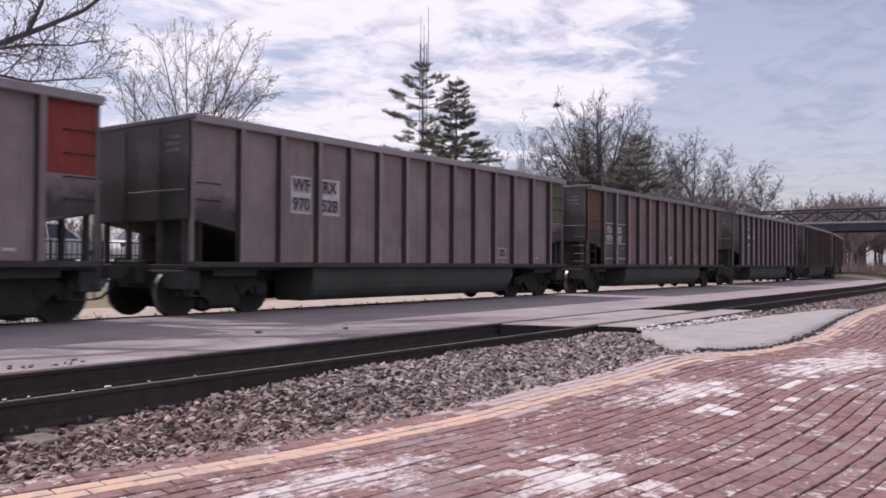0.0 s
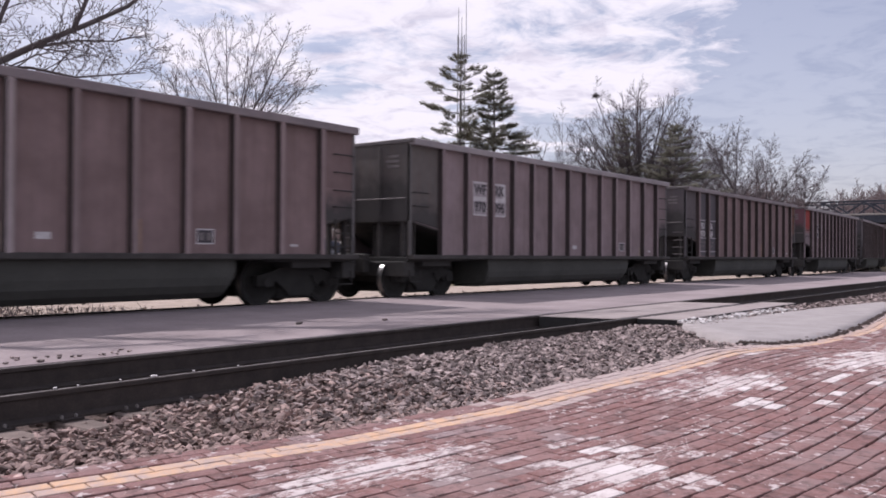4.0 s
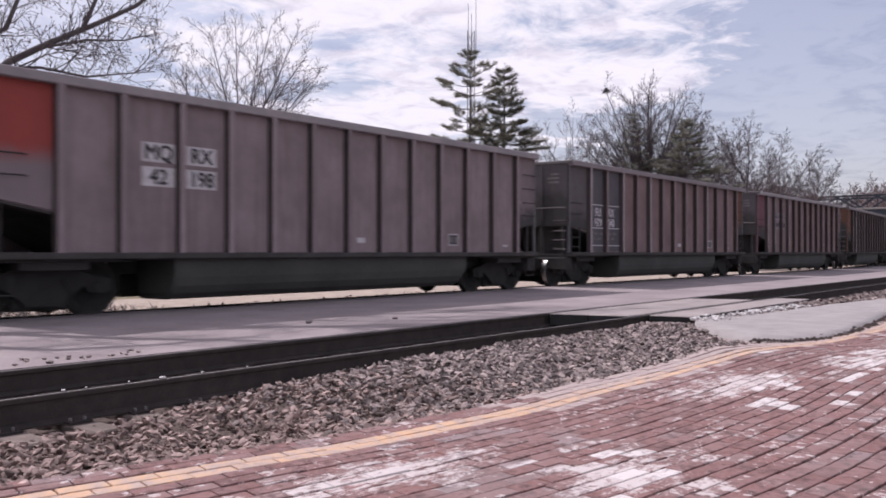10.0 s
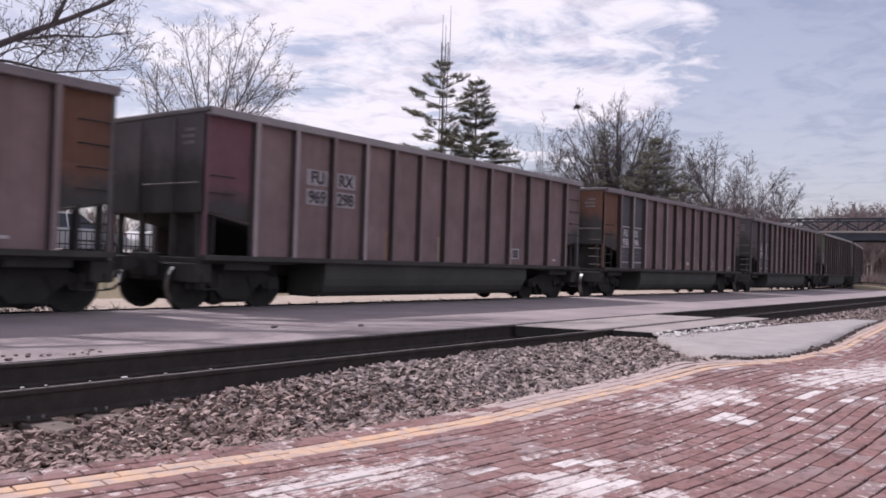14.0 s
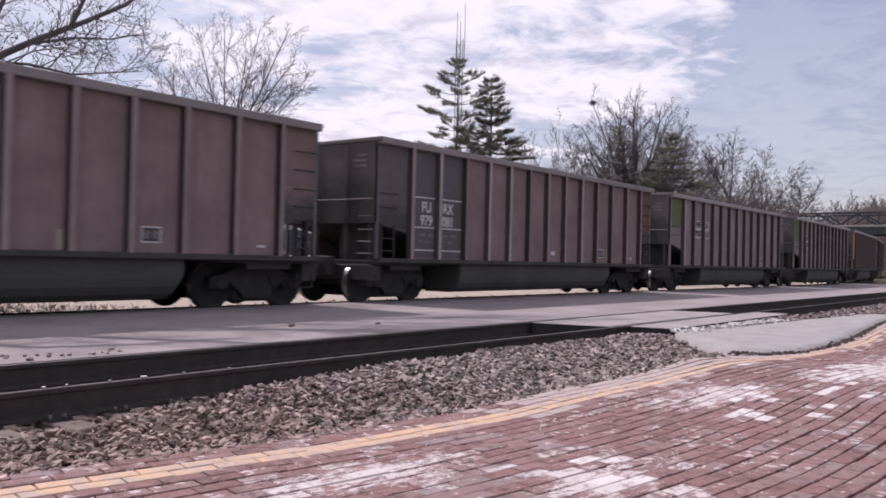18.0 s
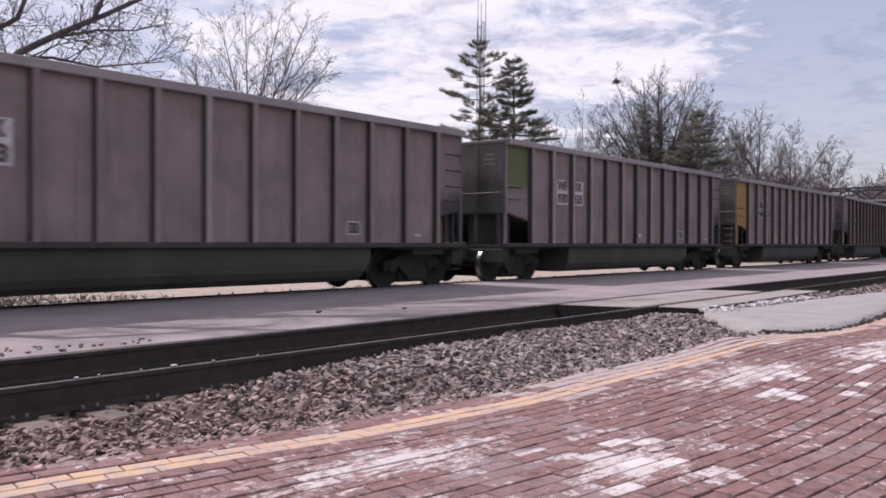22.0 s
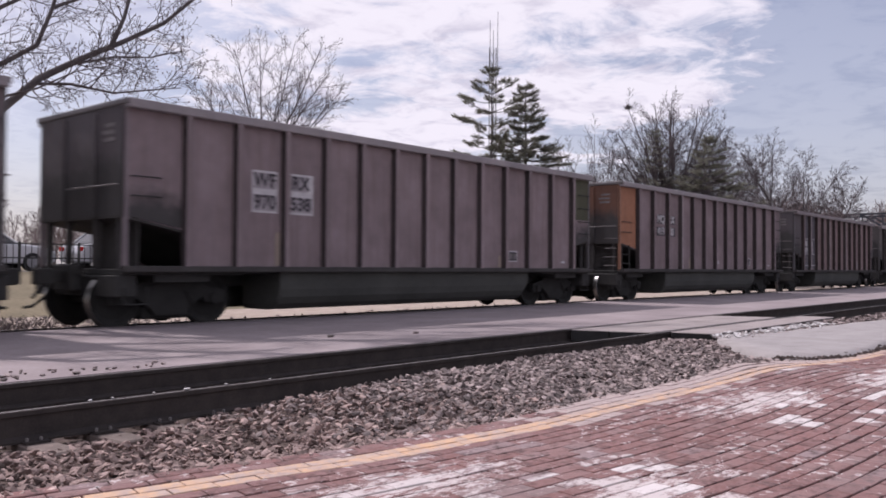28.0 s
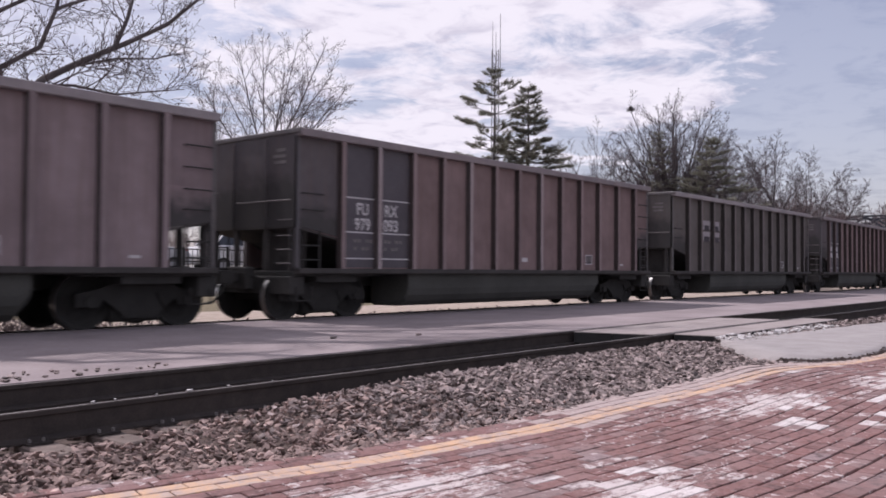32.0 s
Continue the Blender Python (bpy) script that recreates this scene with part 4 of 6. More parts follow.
def pine(seed, at, height, label, slope=0.48, widest=3.6, bare=0.10, dense=1.0, gap=0.8, sweep=0.26, boughs=(4, 5, 6), fill=0.35):
    """A pine in whorls of boughs; each bough carries side twigs in a flat spray, with brushes of needles on the outer part."""
    rng = random.Random(seed)
    t = tagged(new("pine_tree"), label, "tree", group="conifers")
    t.location = at
    V, F, NV, NF = [], [], [], []
    trunk = [Vector((0.06 * math.sin(k), 0.05 * math.cos(1.7 * k), height * k / 8)) for k in range(9)]
    limb(V, F, trunk, [height * 0.010 * (1 - 0.92 * k / 8) + 0.012 for k in range(9)], 8)

    def brush_at(c, d0, size):
        """A brush of needles about a twig that points along d0."""
        for q in range(int(9 * dense)):
            d = (d0 * 0.8 + Vector((rng.gauss(0, 0.75), rng.gauss(0, 0.75), rng.gauss(0.15, 0.6)))).normalized()
            e = d.orthogonal().normalized() * (0.010 + 0.008 * rng.random())
            b = len(NV)
            o = c + d0 * rng.uniform(-0.10, 0.10)
            NV.extend((o - e, o + e, o + d * size * rng.uniform(0.7, 1.3)))
            NF.append((b, b + 1, b + 2))

    z = height * bare
    while z < height - 0.12:
        left = height - z
        reach = min(widest, slope * left + 0.22) * rng.uniform(0.88, 1.12)
        turn = rng.uniform(0, 6.28)
        many = rng.choice(boughs)
        for k in range(many):
            w = turn + 6.283 * k / many + rng.uniform(-0.35, 0.35)
            L = reach * rng.choice((0.45, 0.7, 0.85, 1.0, 1.0, 1.12))
            droop = rng.uniform(-0.16, 0.06) + 0.55 * math.exp(-left / 1.6)
            pts = [Vector((L * q * math.cos(w + 0.1 * q), L * q * math.sin(w + 0.1 * q), z + L * (droop * q + sweep * q * q))) for q in (0, 0.25, 0.5, 0.75, 1.0)]
            limb(V, F, pts, [0.008 + 0.011 * L * (1 - q) for q in (0, 0.25, 0.5, 0.75, 1)], 4)
            twigs = int(4 + 6.5 * L)
            for j in range(twigs):
                q = fill + (1 - fill) * (j + rng.random()) / twigs
                a = min(3, int(q * 4))
                c = pts[a].lerp(pts[a + 1], q * 4 - a)
                out_ = (pts[a + 1] - pts[a]).normalized()
                sd = Vector((-math.sin(w), math.cos(w), 0)) * (1 if j % 2 else -1)
                d = (out_ * 0.9 + sd * rng.uniform(0.5, 1.1) + Vector((0, 0, rng.uniform(0.0, 0.40)))).normalized()
                n = (0.16 + 0.30 * L * (1.05 - q)) * rng.uniform(0.7, 1.2)
                limb(V, F, [c, c + d * n], [0.008, 0.004], 3)
                for i in range(max(2, int(n / 0.085))):
                    brush_at(c + d * n * (0.35 + 0.65 * rng.random()) + Vector((0, 0, rng.gauss(0.02, 0.05))), d, 0.18)
            for i in range(4):
                brush_at(pts[3].lerp(pts[4], 0.4 + 0.6 * rng.random()), (pts[4] - pts[3]).normalized(), 0.18)
        z += gap * rng.uniform(0.75, 1.25) * (0.5 + 0.5 * min(1, left / 3.5))
    part("trunk", mesh_of("trunk", V, F, BARK, smooth=True), BARK, t)
    part("crown", mesh_of("crown", NV, NF, NEEDLES), NEEDLES, t, "brushes of grey green needles")
    return t


def street_tree():
    """The big tree behind the train whose limbs reach over it."""
    rng = random.Random(11)
    out = new_out()
    base = Vector((5.6, 19.4, -0.25))
    fork = Vector((7.2, 19.2, 4.0))
    V, F = out["wood"]
    limb(V, F, [base, base.lerp(fork, 0.35) + Vector((-0.15, 0, 0.2)), base.lerp(fork, 0.7) + Vector((-0.1, 0, 0.15)), fork], [0.42, 0.33, 0.29, 0.25], 10)
    arms = (
        ([fork, (8.4, 19.1, 5.25), (9.3, 19.0, 5.85), (10.3, 18.9, 6.45), (11.3, 18.8, 7.1), (12.2, 18.7, 8.0), (12.7, 18.7, 8.7)], 0.095),
        ([(8.2, 19.1, 5.1), (9.0, 18.9, 5.2), (9.9, 18.6, 5.1), (10.8, 18.4, 5.3), (11.5, 18.3, 5.45)], 0.04),
        ([(9.0, 19.0, 5.65), (10.0, 18.8, 6.0), (10.9, 18.7, 6.15), (11.8, 18.6, 6.5)], 0.036),
        ([(10.0, 18.9, 6.3), (10.25, 18.8, 7.0), (10.5, 18.9, 7.8), (11.0, 19.1, 8.9), (11.4, 19.2, 9.8)], 0.055),
        ([(7.6, 19.1, 4.6), (7.4, 18.9, 5.3), (8.2, 18.8, 5.9), (8.5, 18.7, 6.8), (8.7, 18.6, 7.9), (9.2, 18.5, 9.3)], 0.075),
        ([fork, (6.6, 19.2, 5.0), (7.2, 18.8, 6.4), (7.6, 18.4, 7.8), (8.3, 18.0, 9.4)], 0.085),
        ([fork, (6.4, 19.4, 5.6), (6.0, 19.8, 7.2), (5.8, 20.2, 9.2), (5.6, 20.4, 11.5)], 0.18),
        ([fork, (6.0, 18.6, 5.1), (5.0, 17.8, 6.4), (4.0, 17.0, 7.6), (3.2, 16.4, 9.0)], 0.14),
        ([(6.1, 19.7, 6.8), (7.2, 18.9, 8.2), (8.3, 17.7, 9.6), (9.6, 16.4, 10.6), (11.4, 15.4, 11.2)], 0.10),
        ([(5.0, 17.8, 6.4), (6.0, 16.9, 8.2), (7.2, 16.0, 9.6), (8.6, 15.4, 10.2), (10.4, 15.0, 10.6)], 0.10),
        ([(7.2, 18.9, 8.2), (9.0, 18.2, 9.8), (10.9, 17.4, 11.0), (13.0, 16.8, 11.8)], 0.09),
        ([(5.8, 20.2, 9.2), (7.0, 19.0, 10.6), (8.2, 17.6, 11.8), (10.0, 16.6, 12.6)], 0.09),
        ([(4.0, 17.0, 7.6), (4.8, 15.8, 8.8), (5.8, 14.9, 9.8), (7.4, 14.6, 10.3)], 0.10),
        ([(7.2, 16.0, 9.6), (7.9, 15.6, 10.4), (8.9, 15.8, 11.4), (10.2, 16.2, 12.4)], 0.09),
        ([(8.3, 17.7, 9.6), (9.4, 17.2, 10.2), (10.8, 16.9, 10.7), (12.6, 16.8, 11.0)], 0.09),
        ([(10.9, 17.4, 11.0), (11.8, 16.4, 11.2), (12.8, 15.6, 11.3), (14.2, 15.0, 11.4)], 0.08),
        ([(5.8, 14.9, 9.8), (6.6, 15.0, 10.9), (7.6, 15.6, 12.0), (9.0, 16.0, 12.8)], 0.08),
        ([(4.0, 17.0, 7.6), (5.0, 17.3, 9.5), (6.5, 17.0, 10.5), (8.2, 16.4, 11.2)], 0.09),
        ([(5.8, 20.2, 9.2), (5.6, 19.2, 10.6), (6.2, 18.2, 11.6), (7.6, 17.4, 12.2)], 0.09),
        ([(3.2, 16.4, 9.0), (3.6, 16.2, 10.0), (4.6, 16.4, 10.8), (6.0, 16.8, 11.4)], 0.08),
        ([(7.3, 19.0, 5.0), (6.9, 18.8, 5.9), (6.3, 18.6, 6.6), (5.9, 18.3, 7.6)], 0.07),
        ([(7.2, 18.8, 6.4), (7.9, 18.6, 6.9), (8.2, 18.5, 7.7), (8.1, 18.3, 8.6)], 0.05),
        ([(8.5, 18.7, 6.8), (9.2, 18.6, 7.2), (9.8, 18.5, 7.9), (10.0, 18.4, 8.8)], 0.045),
        ([(7.6, 19.0, 4.7), (8.1, 18.5, 4.9), (8.8, 18.2, 5.35), (9.4, 18.0, 5.55)], 0.03),
    )
    spec = dict(kids=(0, 5, 3), spread=(45, 45, 50), lift=(0.0, 0.05, 0.04, 0.03), wobble=0.24, thin=0.0055, wood=0, first=0.2, lens=(0, 0.95, 0.46, 0.23))
    for pts, r in arms:
        pts = [Vector(p) for p in pts]
        n = len(pts)
        if pts[-1].z > 9.5 and pts[-1].y < 17.5:
            r *= 1.7
        limb(V, F, pts, [r * (1 - 0.72 * i / (n - 1)) for i in range(n)], 7)
        total = sum((b - a).length for a, b in zip(pts, pts[1:]))
        many = int(total * 4.3)
        for k in range(many):
            f = min(0.999, 0.10 + 0.90 * (k + rng.random()) / many)
            i = int(f * (n - 1))
            q = pts[i].lerp(pts[i + 1], f * (n - 1) - i)
            axis = (pts[i + 1] - pts[i]).normalized()
            sd = axis.orthogonal().normalized()
            sd.rotate(Matrix.Rotation(rng.uniform(0, 2 * math.pi), 3, axis))
            ang = radians(rng.uniform(35, 75))
            grow(rng, out, q, axis * math.cos(ang) + sd * math.sin(ang), 0.022 * (1.1 - 0.5 * f), 1, spec)
    t = tree_from(out, "large leafless tree with budding twigs behind the train", base)
    BV, BF = [], []
    for p in out["tips"]:
        if rng.random() < 0.6:
            b = len(BV)
            s = rng.uniform(0.014, 0.026)
            q = p - base
            BV += [q + Vector(o) * s for o in ((1, 0, 0), (-0.5, 0.87, 0), (-0.5, -0.87, 0), (0, 0, 1.5), (0, 0, -1))]
            BF += [(b, b + 1, b + 3), (b + 1, b + 2, b + 3), (b + 2, b, b + 3), (b + 1, b, b + 4), (b + 2, b + 1, b + 4), (b, b + 2, b + 4)]
    part("bud_growth", mesh_of("bud_growth", BV, BF, TWIG), TWIG, t, "swelling brown buds")


street_tree()
fan_tree(21, (26.0, 34.2, -0.4), "leafless tree with a wide fan of branches", 6.7, 11, 6.8, 60, kids=(14, 9, 5), ratio=(0.38, 0.42, 0.42), thin=0.0055, trunk=0.16, lean=(1.3, -1.0), low=0.80, wobble=0.05, lift=0.022, even=0.65)
fan_tree(22, (24.2, 35.6, -0.4), "small leafless tree with a few thin stems", 7.0, 4, 4.3, 30, kids=(8, 5, 3), thin=0.006, trunk=0.10, lean=(-0.6, 0.4), low=0.8, wobble=0.06)
bare_tree(23, (33.5, 40.0, -0.4), "low leafless tree beyond the car park", 2.0, (5.0, 5.2, 3.2, 3.2), 380, thin=0.008, twigs=5, twig=HAZED_TWIG, path=0.7)
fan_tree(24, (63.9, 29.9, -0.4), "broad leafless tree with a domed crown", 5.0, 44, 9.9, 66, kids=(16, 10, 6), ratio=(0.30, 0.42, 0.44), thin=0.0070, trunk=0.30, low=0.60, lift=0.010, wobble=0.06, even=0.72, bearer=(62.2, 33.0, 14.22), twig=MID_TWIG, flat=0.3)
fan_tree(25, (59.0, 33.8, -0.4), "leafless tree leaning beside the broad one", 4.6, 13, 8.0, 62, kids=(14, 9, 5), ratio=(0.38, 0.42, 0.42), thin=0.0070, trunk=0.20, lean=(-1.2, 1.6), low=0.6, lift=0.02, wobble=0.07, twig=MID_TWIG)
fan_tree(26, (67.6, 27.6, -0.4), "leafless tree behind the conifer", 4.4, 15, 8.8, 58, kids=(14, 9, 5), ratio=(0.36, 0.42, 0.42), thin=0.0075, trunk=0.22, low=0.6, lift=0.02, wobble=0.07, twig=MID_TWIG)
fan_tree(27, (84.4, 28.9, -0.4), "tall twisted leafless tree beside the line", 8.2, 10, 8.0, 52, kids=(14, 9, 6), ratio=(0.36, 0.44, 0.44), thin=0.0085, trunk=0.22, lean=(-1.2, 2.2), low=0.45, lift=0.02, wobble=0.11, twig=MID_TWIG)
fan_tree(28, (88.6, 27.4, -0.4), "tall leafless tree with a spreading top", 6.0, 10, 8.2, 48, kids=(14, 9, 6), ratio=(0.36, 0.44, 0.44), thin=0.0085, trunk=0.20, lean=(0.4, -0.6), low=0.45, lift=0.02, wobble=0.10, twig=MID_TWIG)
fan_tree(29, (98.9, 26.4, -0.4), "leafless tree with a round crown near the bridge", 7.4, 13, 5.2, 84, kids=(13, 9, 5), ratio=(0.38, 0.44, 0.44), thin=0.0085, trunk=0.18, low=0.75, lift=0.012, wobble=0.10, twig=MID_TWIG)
pine(31, (43.9, 33.2, -0.4), 14.6, "tall open pine with upswept boughs", slope=0.78, widest=2.7, dense=1.5, gap=0.72, sweep=0.24, boughs=(4, 5, 6), fill=0.46)
pine(32, (45.2, 31.4, -0.4), 13.5, "layered pine beside a taller one", slope=0.56, widest=3.0, dense=1.45, gap=0.62, sweep=0.14, boughs=(6, 7), fill=0.28)
pine(33, (60.3, 25.3, -0.4), 11.3, "broad conifer in front of bare trees", slope=0.62, widest=3.9, bare=0.05, dense=1.0, gap=0.60, sweep=0.12, boughs=(6, 7), fill=0.25)
pine(34, (61.0, 30.0, -0.4), 12.3, "thin conifer among bare branches", slope=0.46, widest=2.5, bare=0.05, dense=0.45, gap=0.60, sweep=0.12, boughs=(6, 7), fill=0.25)
pine(35, (50.6, 31.4, -0.4), 7.4, "small pointed conifer behind the train", slope=0.4, bare=0.05)


def nest():
    rng = random.Random(4)
    V, F = [], []
    for _ in range(110):
        c = Vector((rng.gauss(0, 0.10), rng.gauss(0, 0.10), rng.gauss(0, 0.08)))
        d = Vector((rng.gauss(0, 1), rng.gauss(0, 1), rng.gauss(0, 0.45))).normalized() * rng.uniform(0.10, 0.24)
        limb(V, F, [c - d, c, c + d], [0.012, 0.02, 0.01], 3)
    ob = new("bird_nest", mesh_of("bird_nest", V, F, BARK))
    ob.location = (62.2, 33.0, 14.30)
    tagged(ob, "dark stick nest high in a bare tree", "nest")


nest()


def far_woods():
    """Woods all round the distance: many thin bare trees, joined."""
    rng = random.Random(9)
    V, F = [], []
    kinds = []
    for k in range(5):
        out = fan_tree(60 + k, (0.0, 0.0, 0.0), "", 4.2, 9, 8.4, 62, kids=(9, 6, 2), ratio=(0.42, 0.44, 0.45), thin=0.026, trunk=0.24, low=0.5, wobble=0.09, joined=True)
        v = out["wood"][0] + out["twig"][0]
        f = out["wood"][1] + [tuple(i + len(out["wood"][0]) for i in g) for g in out["twig"][1]]
        kinds.append((np.array([list(p) for p in v]), f))
    count = 0
    VV = []
    spots = []
    for _ in range(150):
        a = radians(rng.uniform(3, 16.5))
        d = rng.uniform(195, 290)
        spots.append((d * math.cos(a), d * math.sin(a), d / 210 * rng.uniform(1.15, 1.4)))
    for _ in range(70):
        a = radians(rng.uniform(14, 75))
        d = rng.uniform(75, 150)
        spots.append((d * math.cos(a), d * math.sin(a) + 8, rng.uniform(0.45, 0.75)))
    for _ in range(40):
        a = radians(rng.uniform(10, 24))
        d = rng.uniform(100, 140)
        spots.append((d * math.cos(a), d * math.sin(a) + 4, rng.uniform(0.5, 0.8)))
    for _ in range(75):
        x = rng.uniform(70, 128)
        spots.append((x, TRAIN_TRACK + bend(x) + rng.uniform(10, 26), rng.uniform(0.36, 0.62)))
    for _ in range(36):
        a = radians(rng.uniform(21.0, 31.0))
        d = rng.uniform(76, 100)
        spots.append((d * math.cos(a), d * math.sin(a), d / 85 * rng.uniform(0.46, 0.72)))
    for _ in range(60):
        a = radians(rng.uniform(15.4, 20.8))
        d = rng.uniform(90, 114)
        spots.append((d * math.cos(a), d * math.sin(a), rng.uniform(0.52, 0.80)))
    for _ in range(20):
        a = radians(rng.uniform(75, 125))
        d = rng.uniform(60, 100)
        spots.append((d * math.cos(a), d * math.sin(a) + 8, rng.uniform(0.6, 0.9)))
    for x, y, s in spots:
        if abs(y - TRAIN_TRACK - bend(x)) < 9 or abs(y - NEAR_TRACK - bend(x)) < 8:
            continue
        v, f = kinds[rng.randrange(5)]
        w = rng.uniform(0, 2 * math.pi)
        c, sn = math.cos(w) * s, math.sin(w) * s
        VV.append(np.stack([v[:, 0] * c - v[:, 1] * sn + x, v[:, 0] * sn + v[:, 1] * c + y, v[:, 2] * s - 0.4], 1))
        F += [tuple(i + count for i in g) for g in f]
        count += len(v)
    ob = new("far_woods", mesh_of("far_woods", np.concatenate(VV).tolist(), F, HAZED_TWIG))
    tagged(ob, "distant leafless woods with haze painted into the twigs", "woods", kind="stuff")


far_woods()


def brush():
    """Low leafless scrub along the line and under the bridge."""
    rng = random.Random(14)
    V, F = [], []
    for _ in range(1500):
        if rng.random() < 0.5:
            x = rng.uniform(50, 200)
            y = TRAIN_TRACK + bend(x) + 6 + rng.expovariate(0.22)
        else:
            x = rng.uniform(170, 210)
            y = rng.uniform(10, 70)
            if abs(y - TRAIN_TRACK - bend(x)) < 6:
                continue
        h = rng.uniform(1.2, 3.4)
        p = Vector((x, y, -0.42))
        for k in range(7):
            d = Vector((rng.gauss(0, 0.45), rng.gauss(0, 0.45), 1)).normalized() * h * rng.uniform(0.6, 1.1)
            b = len(V)
            s = Vector((rng.gauss(0, 1), rng.gauss(0, 1), 0)).normalized() * 0.045
            m = p + d * 0.5 + Vector((rng.gauss(0, 0.1), rng.gauss(0, 0.1), 0))
            V += [p - s, p + s, m + s * 0.8, m - s * 0.8, p + d]
            F += [(b, b + 1, b + 2, b + 3), (b + 3, b + 2, b + 4)]
            for q in range(3):
                c = len(V)
                o = m.lerp(p + d, rng.random())
                e = Vector((rng.gauss(0, 0.5), rng.gauss(0, 0.5), rng.uniform(0.1, 0.8))) * 0.7
                V += [o - s * 0.5, o + s * 0.5, o + e]
                F.append((c, c + 1, c + 2))
    ob = new("scrub", mesh_of("scrub", V, F, HAZED_TWIG))
    tagged(ob, "brown leafless scrub along the railway", "scrub", kind="stuff")


brush()


def verge_grass():
    """Dead grass and leaf litter on the gravel under the big tree."""
    rng = random.Random(41)
    V, F = [], []
    for _ in range(3600):
        x = 12.6 - 15.0 * rng.random() ** 0.8
        y = rng.uniform(16.7, 20.8)
        if x > 9.5 + 1.6 * noise.noise((y * 0.9, x * 0.5, 0.0)) + rng.uniform(-1.2, 1.2):
            continue
        p = Vector((x, y, -0.25))
        for q in range(3):
            d = Vector((rng.gauss(0, 0.6), rng.gauss(0, 0.6), rng.uniform(0.4, 1.0))) * rng.uniform(0.06, 0.20)
            e = Vector((rng.gauss(0, 1), rng.gauss(0, 1), 0)).normalized() * rng.uniform(0.006, 0.022)
            b = len(V)
            V += [p - e, p + e, p + d]
            F.append((b, b + 1, b + 2))
    tagged(new("verge_grass", mesh_of("verge_grass", V, F, TWIG)), "dead grass and leaf litter behind the train", "grass", kind="stuff")


verge_grass()


# ---- mast, bridge, pole, fence, parked cars ----
def mast():
    t = tagged(new("radio_mast"), "thin grey radio mast with whip aerials behind the pines", "mast")
    t.location = (71.6, 54.0, -0.4)
    bm = bm_new()
    legs = [Vector((0.42 * math.cos(a), 0.42 * math.sin(a), 0)) for a in (0.5, 2.6, 4.7)]
    for l in legs:
        rod(bm, [l, l + Vector((0, 0, 25.0))], 0.05, 6)
    for k in range(25):
        for i in range(3):
            a, b = legs[i], legs[(i + 1) % 3]
            rod(bm, [a + Vector((0, 0, k)), b + Vector((0, 0, k + 1))], 0.022, 4)
    part("lattice", bm, GALV, t)
    for dx, dy, z0, z1 in ((0.40, -0.33, 22.0, 29.0), (-0.25, 0.2, 22.0, 28.0), (0.05, 0.0, 23.0, 27.0)):
        bm = bm_new()
        rod(bm, [(dx, dy, z0), (dx, dy, z1)], [0.05, 0.03], 6)
        part("whip_aerial", bm, GALV, t)


mast()


def bridge():
    """A steel truss road bridge across both tracks."""
    t = tagged(new("truss_bridge"), "dark blue steel truss road bridge over the railway", "bridge")
    t.location = (150.0, 0.0, -0.5)
    y0, y1, n = -30.0, 78.0, 36
    for x in (-3.6, 3.6):
        bm = bm_new()
        box(bm, x - 0.25, x + 0.25, y0, y1, 7.1, 8.5)
        bevelled(bm, 0.03)
        part("girder", bm, BRIDGE_STEEL, t)
        bm = bm_new()
        box(bm, x - 0.15, x + 0.15, y0, y1, 10.4, 10.7)
        part("top_chord", bm, BRIDGE_STEEL, t)
        step = (y1 - y0) / n
        for i in range(n):
            a, b = y0 + i * step, y0 + (i + 1) * step
            bm = bm_new()
            lo, hi = (a, b) if i % 2 else (b, a)
            rod(bm, [(x, lo, 8.45), (x, hi, 10.45)], 0.19, 4)
            rod(bm, [(x, b, 8.45), (x, b, 10.45)], 0.10, 4)
            part("truss_diagonal", bm, BRIDGE_STEEL, t)
    boxed("deck", CONCRETE, t, (-3.9, 3.9, y0, y1, 8.3, 8.6), 0.05)
    for y in (y0, y1):
        boxed("abutment", CONCRETE, t, (-4.6, 4.6, y - 3.0, y + 1.0, -0.5, 8.3), 0.08)


bridge()


def utility_pole():
    t = tagged(new("utility_pole"), "weathered wooden pole with a crossarm near the bridge", "pole")
    t.location = (118, 32.5, -0.42)
    bm = bm_new()
    rod(bm, [(0, 0, 0), (0, 0, 9.5)], [0.18, 0.12], 10)
    part("pole", bm, BARK, t, smooth=True)
    boxed("crossarm", BARK, t, (-0.07, 0.07, -1.2, 1.2, 8.7, 8.85), 0.01)


utility_pole()


def fence():
    """A low black railing along the far side of the gravel."""
    t = tagged(new("railing"), "low black metal railing in front of the car park", "fence")
    t.location = (0, 28.5, 0.85)
    for z in (0.45, 0.92):
        boxed("rail_bar", FENCE_PAINT, t, (-14, 46, -0.022, 0.022, z - 0.022, z + 0.022))
    bm = bm_new()
    box(bm, -0.035, 0.035, -0.035, 0.035, -0.7, 1.0)
    bevelled(bm, 0.006)
    me = bpy.data.meshes.new("post")
    bm.to_mesh(me)
    bm.free()
    me.materials.append(FENCE_PAINT)
    for k in range(31):
        part("post", me, FENCE_PAINT, t, at=pose(-14 + 2.0 * k, 0, 0))
    bm = bm_new()
    box(bm, -0.01, 0.01, -0.01, 0.01, 0.1, 0.92)
    me = bpy.data.meshes.new("picket")
    bm.to_mesh(me)
    bm.free()
    me.materials.append(FENCE_PAINT)
    for k in range(150):
        part("picket", me, FENCE_PAINT, t, at=pose(-6 + 0.2 * k, 0, 0))


fence()


